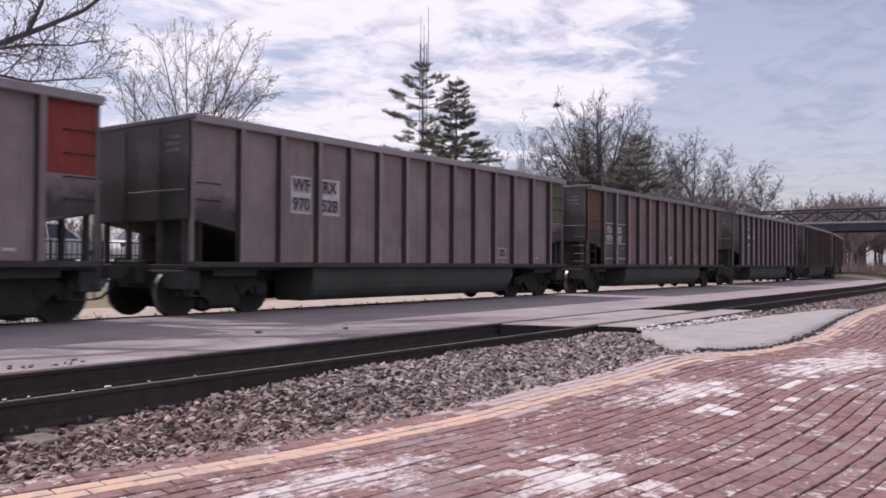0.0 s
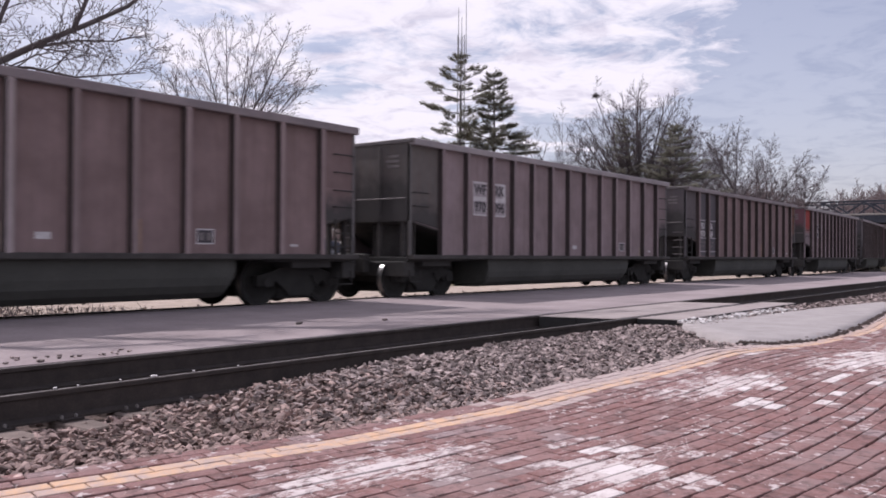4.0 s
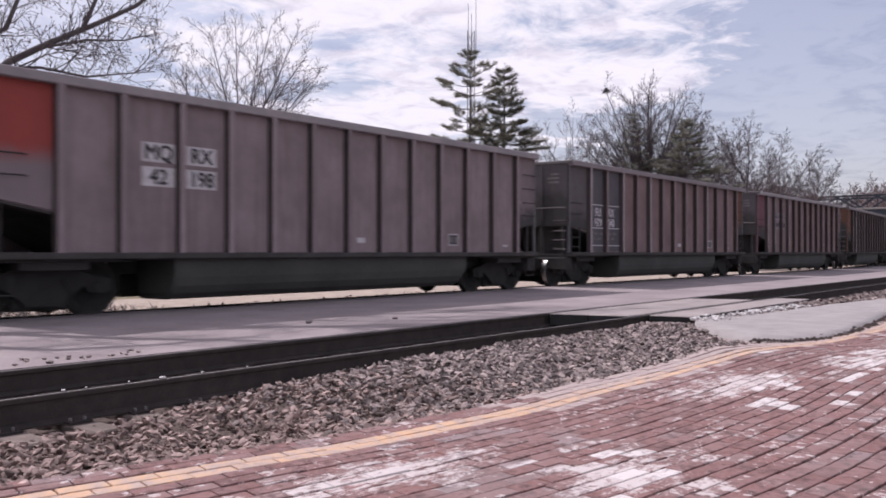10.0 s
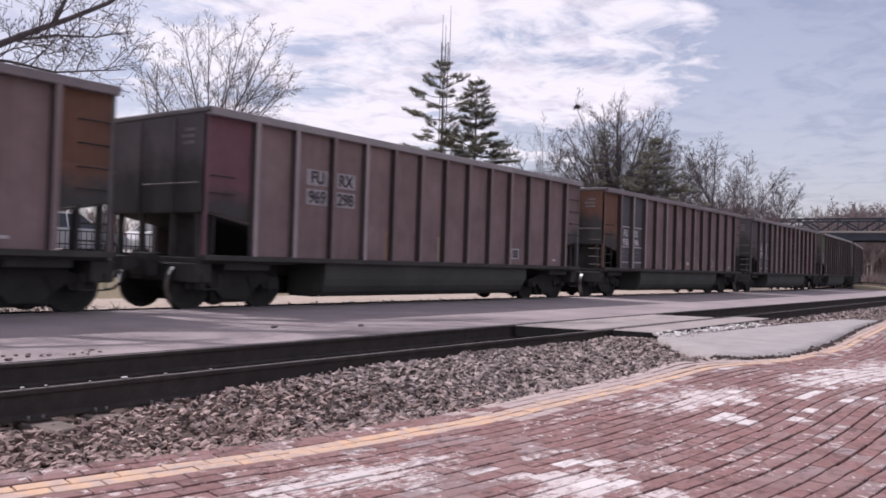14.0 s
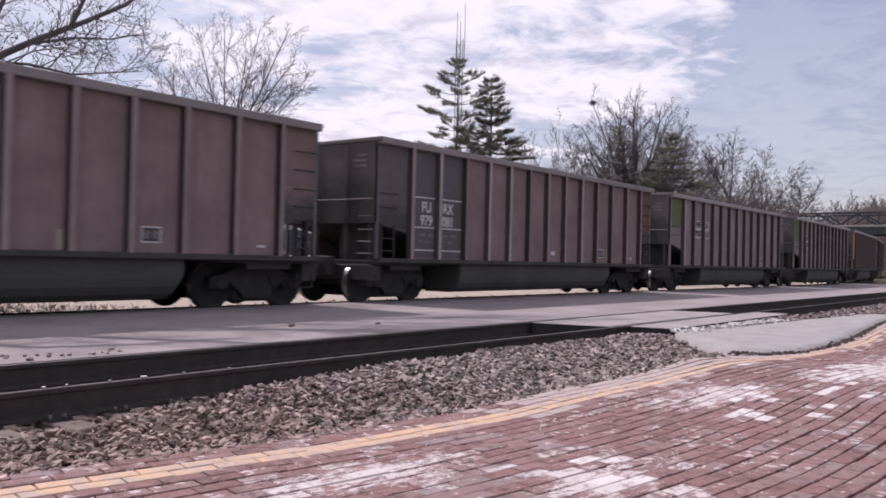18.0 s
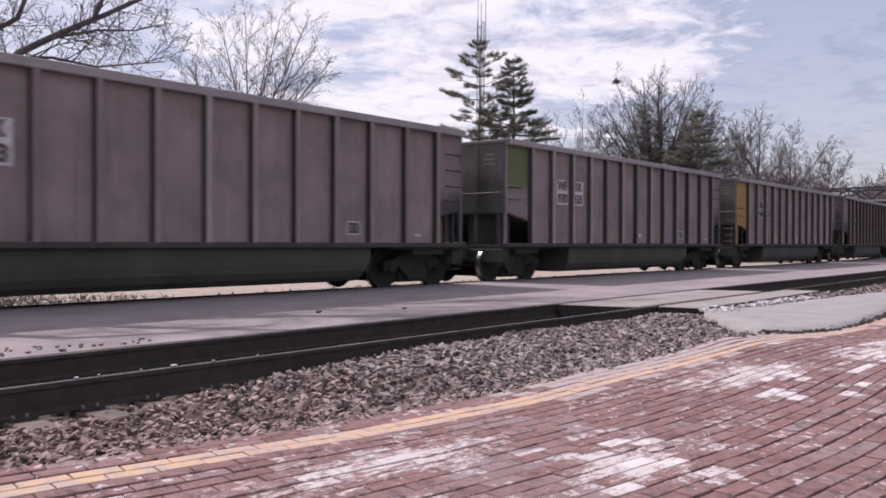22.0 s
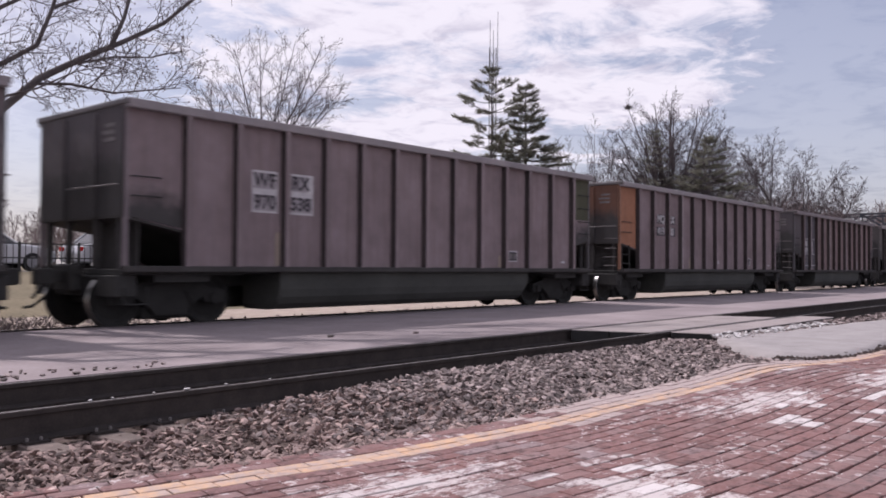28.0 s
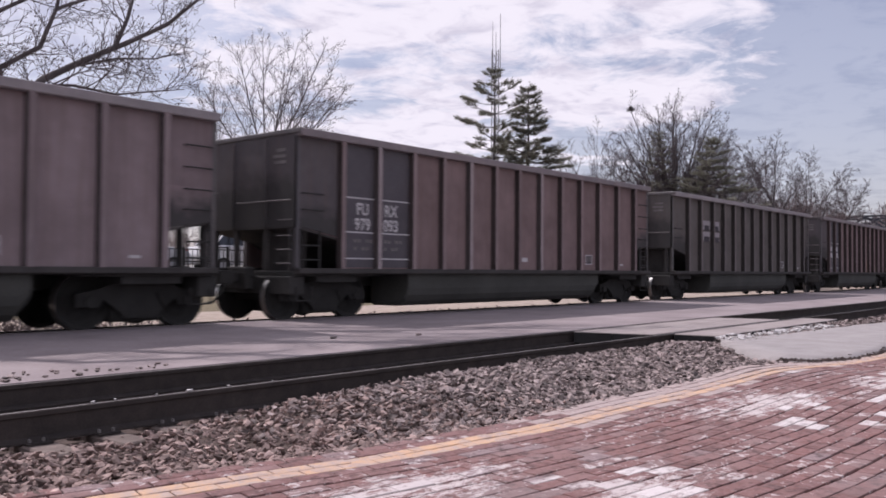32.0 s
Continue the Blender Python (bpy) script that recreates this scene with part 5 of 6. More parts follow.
def parked_car(at, turn, colour, label, tall=1.0):
    """A parked car along x: lower body, glazed cabin with roof, four wheels, lamps."""
    t = tagged(new("parked_car"), label, "car", group="parked cars")
    t.matrix_basis = at @ pose(0, 0, 0, 0, 0, turn)
    bm = bm_new()
    body = [(-2.25, 0.32), (-2.28, 0.62), (-2.15, 0.86), (-1.5, 0.95), (1.0, 0.95), (1.95, 0.84), (2.2, 0.68), (2.24, 0.34), (1.85, 0.26), (-1.9, 0.26)]
    prism(bm, [(x, z * tall) for x, z in body], "y", -0.88, 0.88)
    bevelled(bm, 0.06, 2)
    part("body", bm, AUTO_PAINT, t, smooth=False).color = (*colour, 1)
    bm = bm_new()
    lo = [(-1.75, -0.80), (0.95, -0.80), (0.95, 0.80), (-1.75, 0.80)]
    hi = [(-1.15, -0.62), (0.25, -0.62), (0.25, 0.62), (-1.15, 0.62)]
    r0 = [bm.verts.new((x, y, 0.94 * tall)) for x, y in lo]
    r1 = [bm.verts.new((x, y, 1.42 * tall)) for x, y in hi]
    for i in range(4):
        bm.faces.new((r0[i], r0[(i + 1) % 4], r1[(i + 1) % 4], r1[i]))
    bm.faces.new(r0[::-1])
    bm.faces.new(r1)
    part("window_glass", bm, AUTO_GLASS, t)
    boxed("roof", AUTO_PAINT, t, (-1.2, 0.3, -0.65, 0.65, 1.41 * tall, 1.46 * tall), 0.02).color = (*colour, 1)
    for s in (-1, 1):
        for x0, x1 in ((-1.75, -1.15), (0.95, 0.25), (-0.35, -0.35)):
            bm = bm_new()
            rod(bm, [(x0, s * 0.80, 0.95 * tall), (x1, s * 0.63, 1.43 * tall)], 0.035, 5)
            part("pillar", bm, AUTO_PAINT, t).color = (*colour, 1)
    for x in (-1.4, 1.4):
        for s in (-1, 1):
            bm = bm_new()
            rod(bm, [(x, s * 0.68, 0.32), (x, s * 0.90, 0.32)], 0.32, 20)
            wheel = part("wheel", bm, RUBBER, t)
            bm = bm_new()
            rod(bm, [(x, s * 0.895, 0.32), (x, s * 0.915, 0.32)], 0.20, 16)
            part("rim", bm, GALV, wheel)
    for s in (-1, 1):
        boxed("headlamp", LENS_CLEAR, t, (2.12, 2.245, s * 0.62 - 0.17, s * 0.62 + 0.17, 0.60 * tall, 0.72 * tall), 0.02)
        boxed("tail_lamp", LENS_RED, t, (-2.31, -2.2, s * 0.68 - 0.14, s * 0.68 + 0.14, 0.66 * tall, 0.80 * tall), 0.02)
    return t


CAR_PARK_SPOTS = ((11.6, 0, (0.75, 0.76, 0.78), "white car parked behind the railing", 1.0), (17.0, 2, (0.55, 0.56, 0.58), "silver car parked behind the railing", 1.12), (22.2, -2, (0.75, 0.75, 0.75), "white van-like car in the car park", 1.22), (27.6, 1, (0.10, 0.11, 0.14), "dark blue car in the car park", 1.0), (6.2, 0, (0.6, 0.6, 0.62), "silver car at the end of the car park", 1.05))
for px, turn, colour, label, tall in CAR_PARK_SPOTS:
    parked_car(pose(px, 30.7, 0.85), turn, colour, label, tall)


# ---- the coal train ----
HALF, SIDE, TOP = 7.3075, 1.50, 3.78
RIB0, RIBS = 1.12, 13
RIB_GAPS = (1.043, 1.095, 1.019, 0.997, 1.013, 1.004, 1.007, 1.026, 1.023, 1.032, 1.116, 1.082)
PITCH = 16.459
CUT_IN, CUT_END = 1.69, 1.88
WHEEL_R = 0.4825


def rib_x(i):
    return -HALF + RIB0 + sum(RIB_GAPS[:i])


def rib_mesh():
    bm = bm_new()
    prism(bm, [(-0.066, 0.0), (-0.056, -0.14), (0.056, -0.14), (0.066, 0.0)], "z", 1.04, 3.65)
    me = bpy.data.meshes.new("rib")
    bm.to_mesh(me)
    bm.free()
    me.materials.append(PAINT)
    me.materials.append(FLANK_SHADE)
    # side faces get the darkened colour that stands for their shade
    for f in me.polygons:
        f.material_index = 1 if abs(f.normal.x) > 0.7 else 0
    return me


def tube_mesh(name, pts, r, mat, sides=6):
    bm = bm_new()
    rod(bm, pts, r, sides)
    me = bpy.data.meshes.new(name)
    bm.to_mesh(me)
    bm.free()
    me.materials.append(mat)
    return me


def wheelset_mesh():
    """Two flanged wheels on an axle: dished plates, bright treads."""
    verts, faces, index = [], [], []
    n = 40

    def ring(y, r):
        first = len(verts)
        for k in range(n):
            a = 2 * math.pi * k / n
            verts.append((r * math.cos(a), y, r * math.sin(a)))
        return first

    def join(a, b, mi):
        for k in range(n):
            l = (k + 1) % n
            faces.append((a + k, a + l, b + l, b + k))
            index.append(mi)
    for s in (-1, 1):
        prof = [(0.84, 0.0, 0), (0.84, 0.10, 0), (0.80, 0.12, 0), (0.755, 0.33, 0), (0.805, 0.40, 0), (0.82, 0.44, 0), (0.82, 0.478, 0), (0.81, WHEEL_R, 1), (0.715, WHEEL_R + 0.004, 1), (0.70, WHEEL_R + 0.026, 0), (0.685, WHEEL_R + 0.022, 0), (0.68, 0.42, 0), (0.70, 0.36, 0), (0.68, 0.13, 0), (0.66, 0.085, 0)]
        rows = [(ring(s * y, max(r, 0.001)), mi) for y, r, mi in prof]
        for (a, _), (b, mi) in zip(rows, rows[1:]):
            join(a, b, mi)
    a, b = ring(-0.66, 0.085), ring(0.66, 0.085)
    join(a, b, 0)
    me = mesh_of("wheelset", verts, faces, WHEEL_STEEL, [TREAD])
    me.polygons.foreach_set("material_index", index)
    bm = bm_new()
    bm.from_mesh(me)
    bmesh.ops.recalc_face_normals(bm, faces=bm.faces)
    bm.to_mesh(me)
    bm.free()
    return me


def side_frame_mesh():
    """A cast truck side frame: arched top member, sagging bottom, window for the springs, boxes at the axle ends."""
    bm = bm_new()
    outline = [(-1.12, 0.40), (-1.12, 0.62), (-0.80, 0.68), (-0.45, 0.80), (0.45, 0.80), (0.80, 0.68), (1.12, 0.62), (1.12, 0.40), (0.72, 0.40), (0.66, 0.52), (0.36, 0.30), (0.30, 0.20), (-0.30, 0.20), (-0.36, 0.30), (-0.66, 0.52), (-0.72, 0.40)]
    prism(bm, outline, "y", -0.07, 0.07)
    me = bpy.data.meshes.new("side_frame")
    bm.to_mesh(me)
    bm.free()
    me.materials.append(TRUCK_BLACK)
    return me


def coal_car():
    car = new("coal_car")
    rib = rib_mesh()
    for s in (-1, 1):
        bm = bm_new()
        y0, y1 = sorted((s * SIDE, s * (SIDE - 0.02)))
        box(bm, rib_x(0), rib_x(RIBS - 1), y0, y1, 1.04, 3.66)
        part("side_sheet", bm, PAINT, car)
        for i in range(RIBS):
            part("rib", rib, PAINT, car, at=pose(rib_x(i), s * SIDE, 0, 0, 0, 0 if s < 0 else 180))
        for e in (-1, 1):
            xa, xb = e * HALF, rib_x(0) if e < 0 else rib_x(RIBS - 1)
            bm = bm_new()
            prism(bm, [(xa, 2.45), (xb, 2.45), (xb, 3.66), (xa, 3.66)], "y", y0, y1)
            part("upper_end_panel", bm, PAINT, car)
            bm = bm_new()
            prism(bm, [(xa, CUT_END), (xb, CUT_IN), (xb, 2.45), (xa, 2.45)], "y", y0, y1)
            part("lower_end_panel", bm, PAINT, car)
            bm = bm_new()
            cx, cy = sorted((e * HALF, e * (HALF - 0.07))), sorted((s * (SIDE + 0.012), s * (SIDE - 0.06)))
            box(bm, *cx, *cy, 1.0, 3.64)
            part("corner_post", bm, CHORD, car)
            # grab irons
            for z in ((2.20, 2.52) if e < 0 else (2.05, 2.40, 2.78, 3.16)):
                a, b = e * (HALF - 0.12), e * (HALF - 0.62)
                ob = part("grab_iron", tube_mesh("grab_iron", [(a, s * SIDE, z), (a, s * (SIDE + 0.075), z), (b, s * (SIDE + 0.075), z), (b, s * SIDE, z)], 0.013, BLACK_STEEL), BLACK_STEEL, car)
            # sill steps in the opening under the slope sheet
            for x in (HALF - 0.10, HALF - 0.58):
                part("ladder_rail", tube_mesh("ladder_rail", [(e * x, s * (SIDE + 0.02), 0.98), (e * x, s * (SIDE + 0.02), 1.80)], 0.022, BLACK_STEEL), BLACK_STEEL, car)
            for z in (1.22, 1.50):
                part("rung", tube_mesh("rung", [(e * (HALF - 0.10), s * (SIDE + 0.02), z), (e * (HALF - 0.58), s * (SIDE + 0.02), z)], 0.015, BLACK_STEEL), BLACK_STEEL, car)
        bm = bm_new()
        yy = sorted((s * 1.46, s * 1.645))
        box(bm, -HALF, HALF, *yy, 3.625, TOP)
        bevelled(bm, 0.015)
        part("top_chord", bm, CHORD, car)
        bm = bm_new()
        yy = sorted((s * 1.44, s * 1.645))
        box(bm, -HALF, HALF, *yy, 0.95, 1.055)
        bevelled(bm, 0.012)
        part("side_sill", bm, SOOTY_STEEL, car, "soot-blackened side sill")
        # long tub between the trucks, with a rolled lower edge
        out_ = [(s * 0.34, 1.0), (s * 1.50, 1.0), (s * 1.50, 0.62), (s * 1.47, 0.47), (s * 1.38, 0.34), (s * 1.24, 0.255), (s * 1.05, 0.22), (s * 0.34, 0.22)]
        bm = bm_new()
        r = []
        for x, lift in ((-4.12, 0.10), (-4.06, 0.0), (4.0, 0.0), (4.16, 0.22)):
            r.append([bm.verts.new((x, y, min(1.0, z + lift * (1.0 - z) / 0.78))) for y, z in out_])
        for a, b in zip(r, r[1:]):
            for i in range(len(out_)):
                j = (i + 1) % len(out_)
                bm.faces.new((a[i], a[j], b[j], b[i]))
        bm.faces.new(r[0])
        bm.faces.new(r[-1][::-1])
        bmesh.ops.recalc_face_normals(bm, faces=bm.faces)
        part("tub", bm, TUB_PAINT, car, "rounded dark lower tub")
    for e in (-1, 1):
        xs = sorted((e * HALF, e * (HALF - 0.025)))
        boxed("end_sheet", DARK_BASE_END, car, (*xs, -SIDE, SIDE, CUT_END, 3.70))
        xs = sorted((e * (HALF + 0.03), e * (HALF - 0.06)))
        bm = bm_new()
        box(bm, *xs, -1.63, 1.63, 3.685, TOP + 0.004)
        bevelled(bm, 0.015)
        part("end_chord", bm, CHORD, car)
        for y in (-0.55, 0.55):
            xs = sorted((e * (HALF + 0.05), e * (HALF - 0.005)))
            boxed("end_stiffener", DARK_BASE_END, car, (*xs, y - 0.05, y + 0.05, CUT_END, 3.63))
        # slope sheet down to the floor
        bm = bm_new()
        prism(bm, [(e * HALF, CUT_END), (e * (HALF - RIB0), CUT_IN - 0.03), (e * (HALF - 2.3), 1.02), (e * (HALF - 2.3), 0.98), (e * (HALF - RIB0), CUT_IN - 0.07), (e * HALF, CUT_END - 0.04)], "y", -SIDE + 0.02, SIDE - 0.02)
        part("slope_sheet", bm, SOOTY_STEEL, car)
        if e < 0:
            boxed("end_bulkhead", SOOTY_STEEL, car, (-HALF + 0.30, -HALF + 0.33, -SIDE + 0.10, -0.05, 1.0, CUT_END - 0.02))
        for y in (-1.25, -0.5, 0.5, 1.25):
            xs = sorted((e * (HALF - 0.02), e * (HALF - 0.12)))
            boxed("end_post", SOOTY_STEEL, car, (*xs, y - 0.045, y + 0.045, 1.0, CUT_END))
        xs = sorted((e * (HALF + 0.02), e * (HALF - 2.4)))
        boxed("end_deck", BLACK_STEEL, car, (*xs, -1.46, 1.46, 0.90, 1.0), 0.01)
        xs = sorted((e * (HALF + 0.10), e * (HALF - 0.28)))
        boxed("end_sill", BLACK_STEEL, car, (*xs, -1.44, 1.44, 0.54, 0.90), 0.02)
        xs = sorted((e * (HALF + 0.10), e * (HALF + 0.30)))
        boxed("striker", BLACK_STEEL, car, (*xs, -0.34, 0.34, 0.62, 1.08), 0.03)
        part("sill_step", tube_mesh("sill_step", [(e * (HALF - 0.05), -1.46, 0.70), (e * (HALF - 0.05), -1.48, 0.42), (e * (HALF - 0.45), -1.48, 0.42), (e * (HALF - 0.45), -1.46, 0.70)], 0.018, BLACK_STEEL), BLACK_STEEL, car)
        part("brake_pipe", tube_mesh("brake_pipe", [(e * (HALF + 0.12), 0.9, 0.74), (e * (HALF + 0.34), 0.75, 0.62), (e * (HALF + 0.55), 0.5, 0.50)], 0.03, RUBBER), RUBBER, car)
        xs = sorted((e * 3.9, e * 5.1))
        boxed("floor_plate", BLACK_STEEL, car, (*xs, -1.46, 1.46, 0.93, 1.02))
        part("end_handrail", tube_mesh("end_handrail", [(e * (HALF + 0.09), -1.42, 2.38), (e * (HALF + 0.09), 0.3, 2.38)], 0.014, STENCIL_FAINT), BLACK_STEEL, car)
        for z in (1.15, 1.42, 1.69, 2.0):
            part("end_rung", tube_mesh("end_rung", [(e * (HALF + 0.06), -1.42, z), (e * (HALF + 0.06), -1.0, z)], 0.013, STENCIL_FAINT), BLACK_STEEL, car)
        # coupler: shank, head and knuckle
        bm = bm_new()
        xs = sorted((e * (HALF - 0.1), e * (HALF + 0.55)))
        box(bm, *xs, -0.09, 0.09, 0.78, 0.96)
        xs = sorted((e * (HALF + 0.50), e * (HALF + 0.74)))
        box(bm, *xs, -0.20, 0.16, 0.73, 1.01)
        xs = sorted((e * (HALF + 0.70), e * (HALF + 0.80)))
        box(bm, *xs, -0.20, -0.04, 0.74, 1.0)
        bevelled(bm, 0.02)
        part("coupler", bm, BLACK_STEEL, car)
        part("air_hose", tube_mesh("air_hose", [(e * (HALF + 0.25), 0.35, 0.80), (e * (HALF + 0.40), 0.36, 0.52), (e * (HALF + 0.62), 0.34, 0.36), (e * (HALF + 0.79), 0.30, 0.34)], 0.026, RUBBER), RUBBER, car)
        part("uncoupling_lever", tube_mesh("uncoupling_lever", [(e * (HALF + 0.08), -1.35, 0.82), (e * (HALF + 0.10), -0.5, 0.86), (e * (HALF + 0.45), -0.12, 1.0)], 0.014, BLACK_STEEL), BLACK_STEEL, car)
        bm = bm_new()
        cx = sorted((e * (HALF - 0.6), e * (HALF - 1.68)))
        box(bm, *cx, -1.42, 1.42, 0.78, 0.92)
        part("body_bolster", bm, BLACK_STEEL, car)
    boxed("centre_sill", BLACK_STEEL, car, (-HALF - 0.05, HALF + 0.05, -0.28, 0.28, 0.66, 0.96), 0.02)
    boxed("floor", BLACK_STEEL, car, (-5.0, 5.0, -SIDE + 0.02, SIDE - 0.02, 1.0, 1.03))
    frame_me, set_me = side_frame_mesh(), wheelset_mesh()
    for e in (-1, 1):
        bm = bm_new()
        box(bm, -0.22, 0.22, -1.05, 1.05, 0.42, 0.74)
        bevelled(bm, 0.03)
        truck = part("truck", bm, TRUCK_BLACK, car, "black cast steel truck", at=pose(e * (HALF - 1.14), 0, 0))
        for s in (-1, 1):
            part("side_frame", frame_me, TRUCK_BLACK, truck, at=pose(0, s * 0.99, 0))
            bm = bm_new()
            for x in (-0.19, 0.0, 0.19):
                rod(bm, [(x, s * 0.99, 0.24), (x, s * 0.99, 0.46)], 0.075, 10)
            part("spring_nest", bm, TRUCK_BLACK, truck)
        for x in (-0.89, 0.89):
            part("wheelset", set_me, WHEEL_STEEL, truck, at=pose(x, 0, WHEEL_R))
            for s in (-1, 1):
                bm = bm_new()
                rod(bm, [(x, s * 0.90, WHEEL_R), (x, s * 1.10, WHEEL_R)], [0.11, 0.10], 14)
                part("bearing_cap", bm, TRUCK_BLACK, truck)
        boxed("spring_plank", TRUCK_BLACK, truck, (-0.46, 0.46, -0.92, 0.92, 0.13, 0.42), 0.03)
        for x in (-0.46, 0.46):
            boxed("brake_beam", TRUCK_BLACK, truck, (x - 0.05, x + 0.05, -0.80, 0.80, 0.30, 0.40), 0.015)
        bm = bm_new()
        rod(bm, [(0.45, -1.08, 0.35), (0.28, -1.10, 0.62)], 0.022, 6)
        part("brake_rod", bm, WHEEL_STEEL, truck)
    return car


LETTERS = {}


def make_letters(texts, size):
    """Flat letters as meshes, centred, in the xz plane facing the brick platform."""
    made = []
    for text in texts:
        cu = bpy.data.curves.new("lettering", "FONT")
        cu.body, cu.size, cu.align_x, cu.align_y, cu.extrude = text, size, "CENTER", "CENTER", 0.002
        cu.bevel_depth, cu.bevel_resolution = 0.007, 0
        made.append((text, new("lettering", cu)))
    dg = bpy.context.evaluated_depsgraph_get()
    for text, tmp in made:
        LETTERS[text] = bpy.data.meshes.new_from_object(tmp.evaluated_get(dg))
    for text, tmp in made:
        bpy.data.objects.remove(tmp)


def plate(name, mat, car, x0, x1, z0, z1, lift, label=""):
    return boxed(name, mat, car, (x0, x1, -SIDE - lift, -SIDE - lift + 0.004, z0, z1), 0.0, label)


def write(car, text, x, z, size, mat, lift, wide=1.0):
    me = LETTERS[text].copy()
    me.materials.clear()
    wide, tall = wide * size / 0.35, size / 0.35
    me.materials.append(mat)
    return part("lettering", me, mat, car, at=pose(x, -SIDE - lift, z, 90, 0, 0) @ Matrix.Diagonal((wide, tall, 1, 1)))


def frame_lines(car, x0, x1, z0, z1, w, mat, lift):
    bm = bm_new()
    y0, y1 = -SIDE - lift, -SIDE - lift + 0.004
    box(bm, x0, x1, y0, y1, z0, z0 + w)
    box(bm, x0, x1, y0, y1, z1 - w, z1)
    box(bm, x0, x0 + w, y0, y1, z0 + w, z1 - w)
    box(bm, x1 - w, x1, y0, y1, z0 + w, z1 - w)
    bmesh.ops.recalc_face_normals(bm, faces=bm.faces)
    return part("stencil_frame", bm, mat, car)


def mid(i):
    """The middle of bay i, between two ribs."""
    return (rib_x(i) + rib_x(i + 1)) / 2


def mark(car, style, rows, low_edge=2.16, high_edge=2.86):
    """The owner's initials and number in two bays: plates with dark letters, a black field, or pale letters."""
    (a, b), (c, d) = rows if rows else (("", ""), ("", ""))
    if style == "field":
        for i, top, low in ((0, a, c), (1, b, d)):
            x0, x1 = rib_x(i) + 0.075, rib_x(i + 1) - 0.075
            plate("black_field", FIELD_BLACK, car, x0, x1, 1.08, 3.62, 0.006, "black painted field")
            for z in (2.51, 1.795, 1.25):
                plate("white_line", STENCIL, car, x0, x1, z, z + 0.028, 0.012)
            if top:
                x = mid(i) + (0.12 if i == 0 else -0.10)
                write(car, top, x, 2.285, 0.35, STENCIL, 0.012, 0.88)
                write(car, low, x, 1.965, 0.35, STENCIL, 0.012, 0.88)
            else:
                plate("stencil_bar", STENCIL, car, mid(i) - 0.25, mid(i) + 0.25, 2.12, 2.34, 0.012)
                plate("stencil_bar", STENCIL, car, mid(i) - 0.30, mid(i) + 0.30, 1.80, 2.02, 0.012)
            for k in (0, 1):
                for q in range(5 - k):
                    x = mid(i) - 0.22 + 0.115 * q + (0.10 if i == 0 else -0.08)
                    if (q + k) % 4 != 2:
                        plate("stencil_bar", STENCIL_FAINT, car, x, x + 0.075, 1.60 - 0.16 * k, 1.67 - 0.16 * k, 0.012)
        return
    for i, top, low in ((1, a, c), (2, b, d)):
        off = 0.02 if i == 1 else -0.10
        up = 0.0
        x = mid(i) + off + (0.06 if i == 1 else -0.02)
        if style == "plates":
            x += 0.02
            w = 0.295 if i == 1 else 0.325
            plate("plate", STENCIL, car, x - w, x + w, low_edge, high_edge, 0.005, "white painted plate")
            half = (high_edge - low_edge) / 2
            for z in (low_edge + 0.04, low_edge + half + 0.055):
                plate("stencil_cell", STENCIL_CELL, car, x - w + 0.035, x + w - 0.035 - (0.12 if i == 2 and z > 2.3 else 0), z, z + half - 0.095, 0.010, "grey overpainted cell")
            ink = STENCIL_DARK
        elif style == "strips":
            up = 0.09
            x += 0.07
            for z in (2.58, 2.17):
                plate("plate", STENCIL if top == "MQ" or low == "198" else STENCIL_CELL, car, x - 0.31, x + 0.31, z, z + 0.33, 0.006, "white painted plate")
            ink = STENCIL_DARK
        elif style == "faded":
            for z in (2.48, 2.07):
                plate("plate", STENCIL_FAINT, car, x - 0.28, x + 0.28, z, z + 0.32, 0.006, "faded pale plate")
            ink = STENCIL
        else:
            up = 0.08
            x += 0.05 if i == 1 else -0.01
            for z in (2.58, 2.17):
                plate("plate", STENCIL_DARK, car, x - 0.30, x + 0.30, z, z + 0.30, 0.006, "dark painted plate")
            ink = STENCIL
        if top:
            if style == "plates":
                half = (high_edge - low_edge) / 2
                write(car, top, x, high_edge - half / 2 + 0.005, 0.36, ink, 0.015, 0.95)
                write(car, low, x, low_edge + half / 2 - 0.005, 0.36, ink, 0.015, 0.95)
            else:
                write(car, top, x, 2.645 + up, 0.36, ink, 0.015, 0.95)
                write(car, low, x, 2.235 + up, 0.36, ink, 0.015, 0.95)
        else:
            plate("stencil_bar", ink, car, x - 0.22, x + 0.22, 2.54, 2.74, 0.012)
            plate("stencil_bar", ink, car, x - 0.24, x + 0.24, 2.13, 2.33, 0.012)


def rivet_mesh():
    bm = bm_new()
    rod(bm, [(0, 0, 0), (0, -0.010, 0)], [0.015, 0.008], 6)
    me = bpy.data.meshes.new("rivet")
    bm.to_mesh(me)
    bm.free()
    me.materials.append(SOOTY_STEEL)
    return me


RIVET = rivet_mesh()


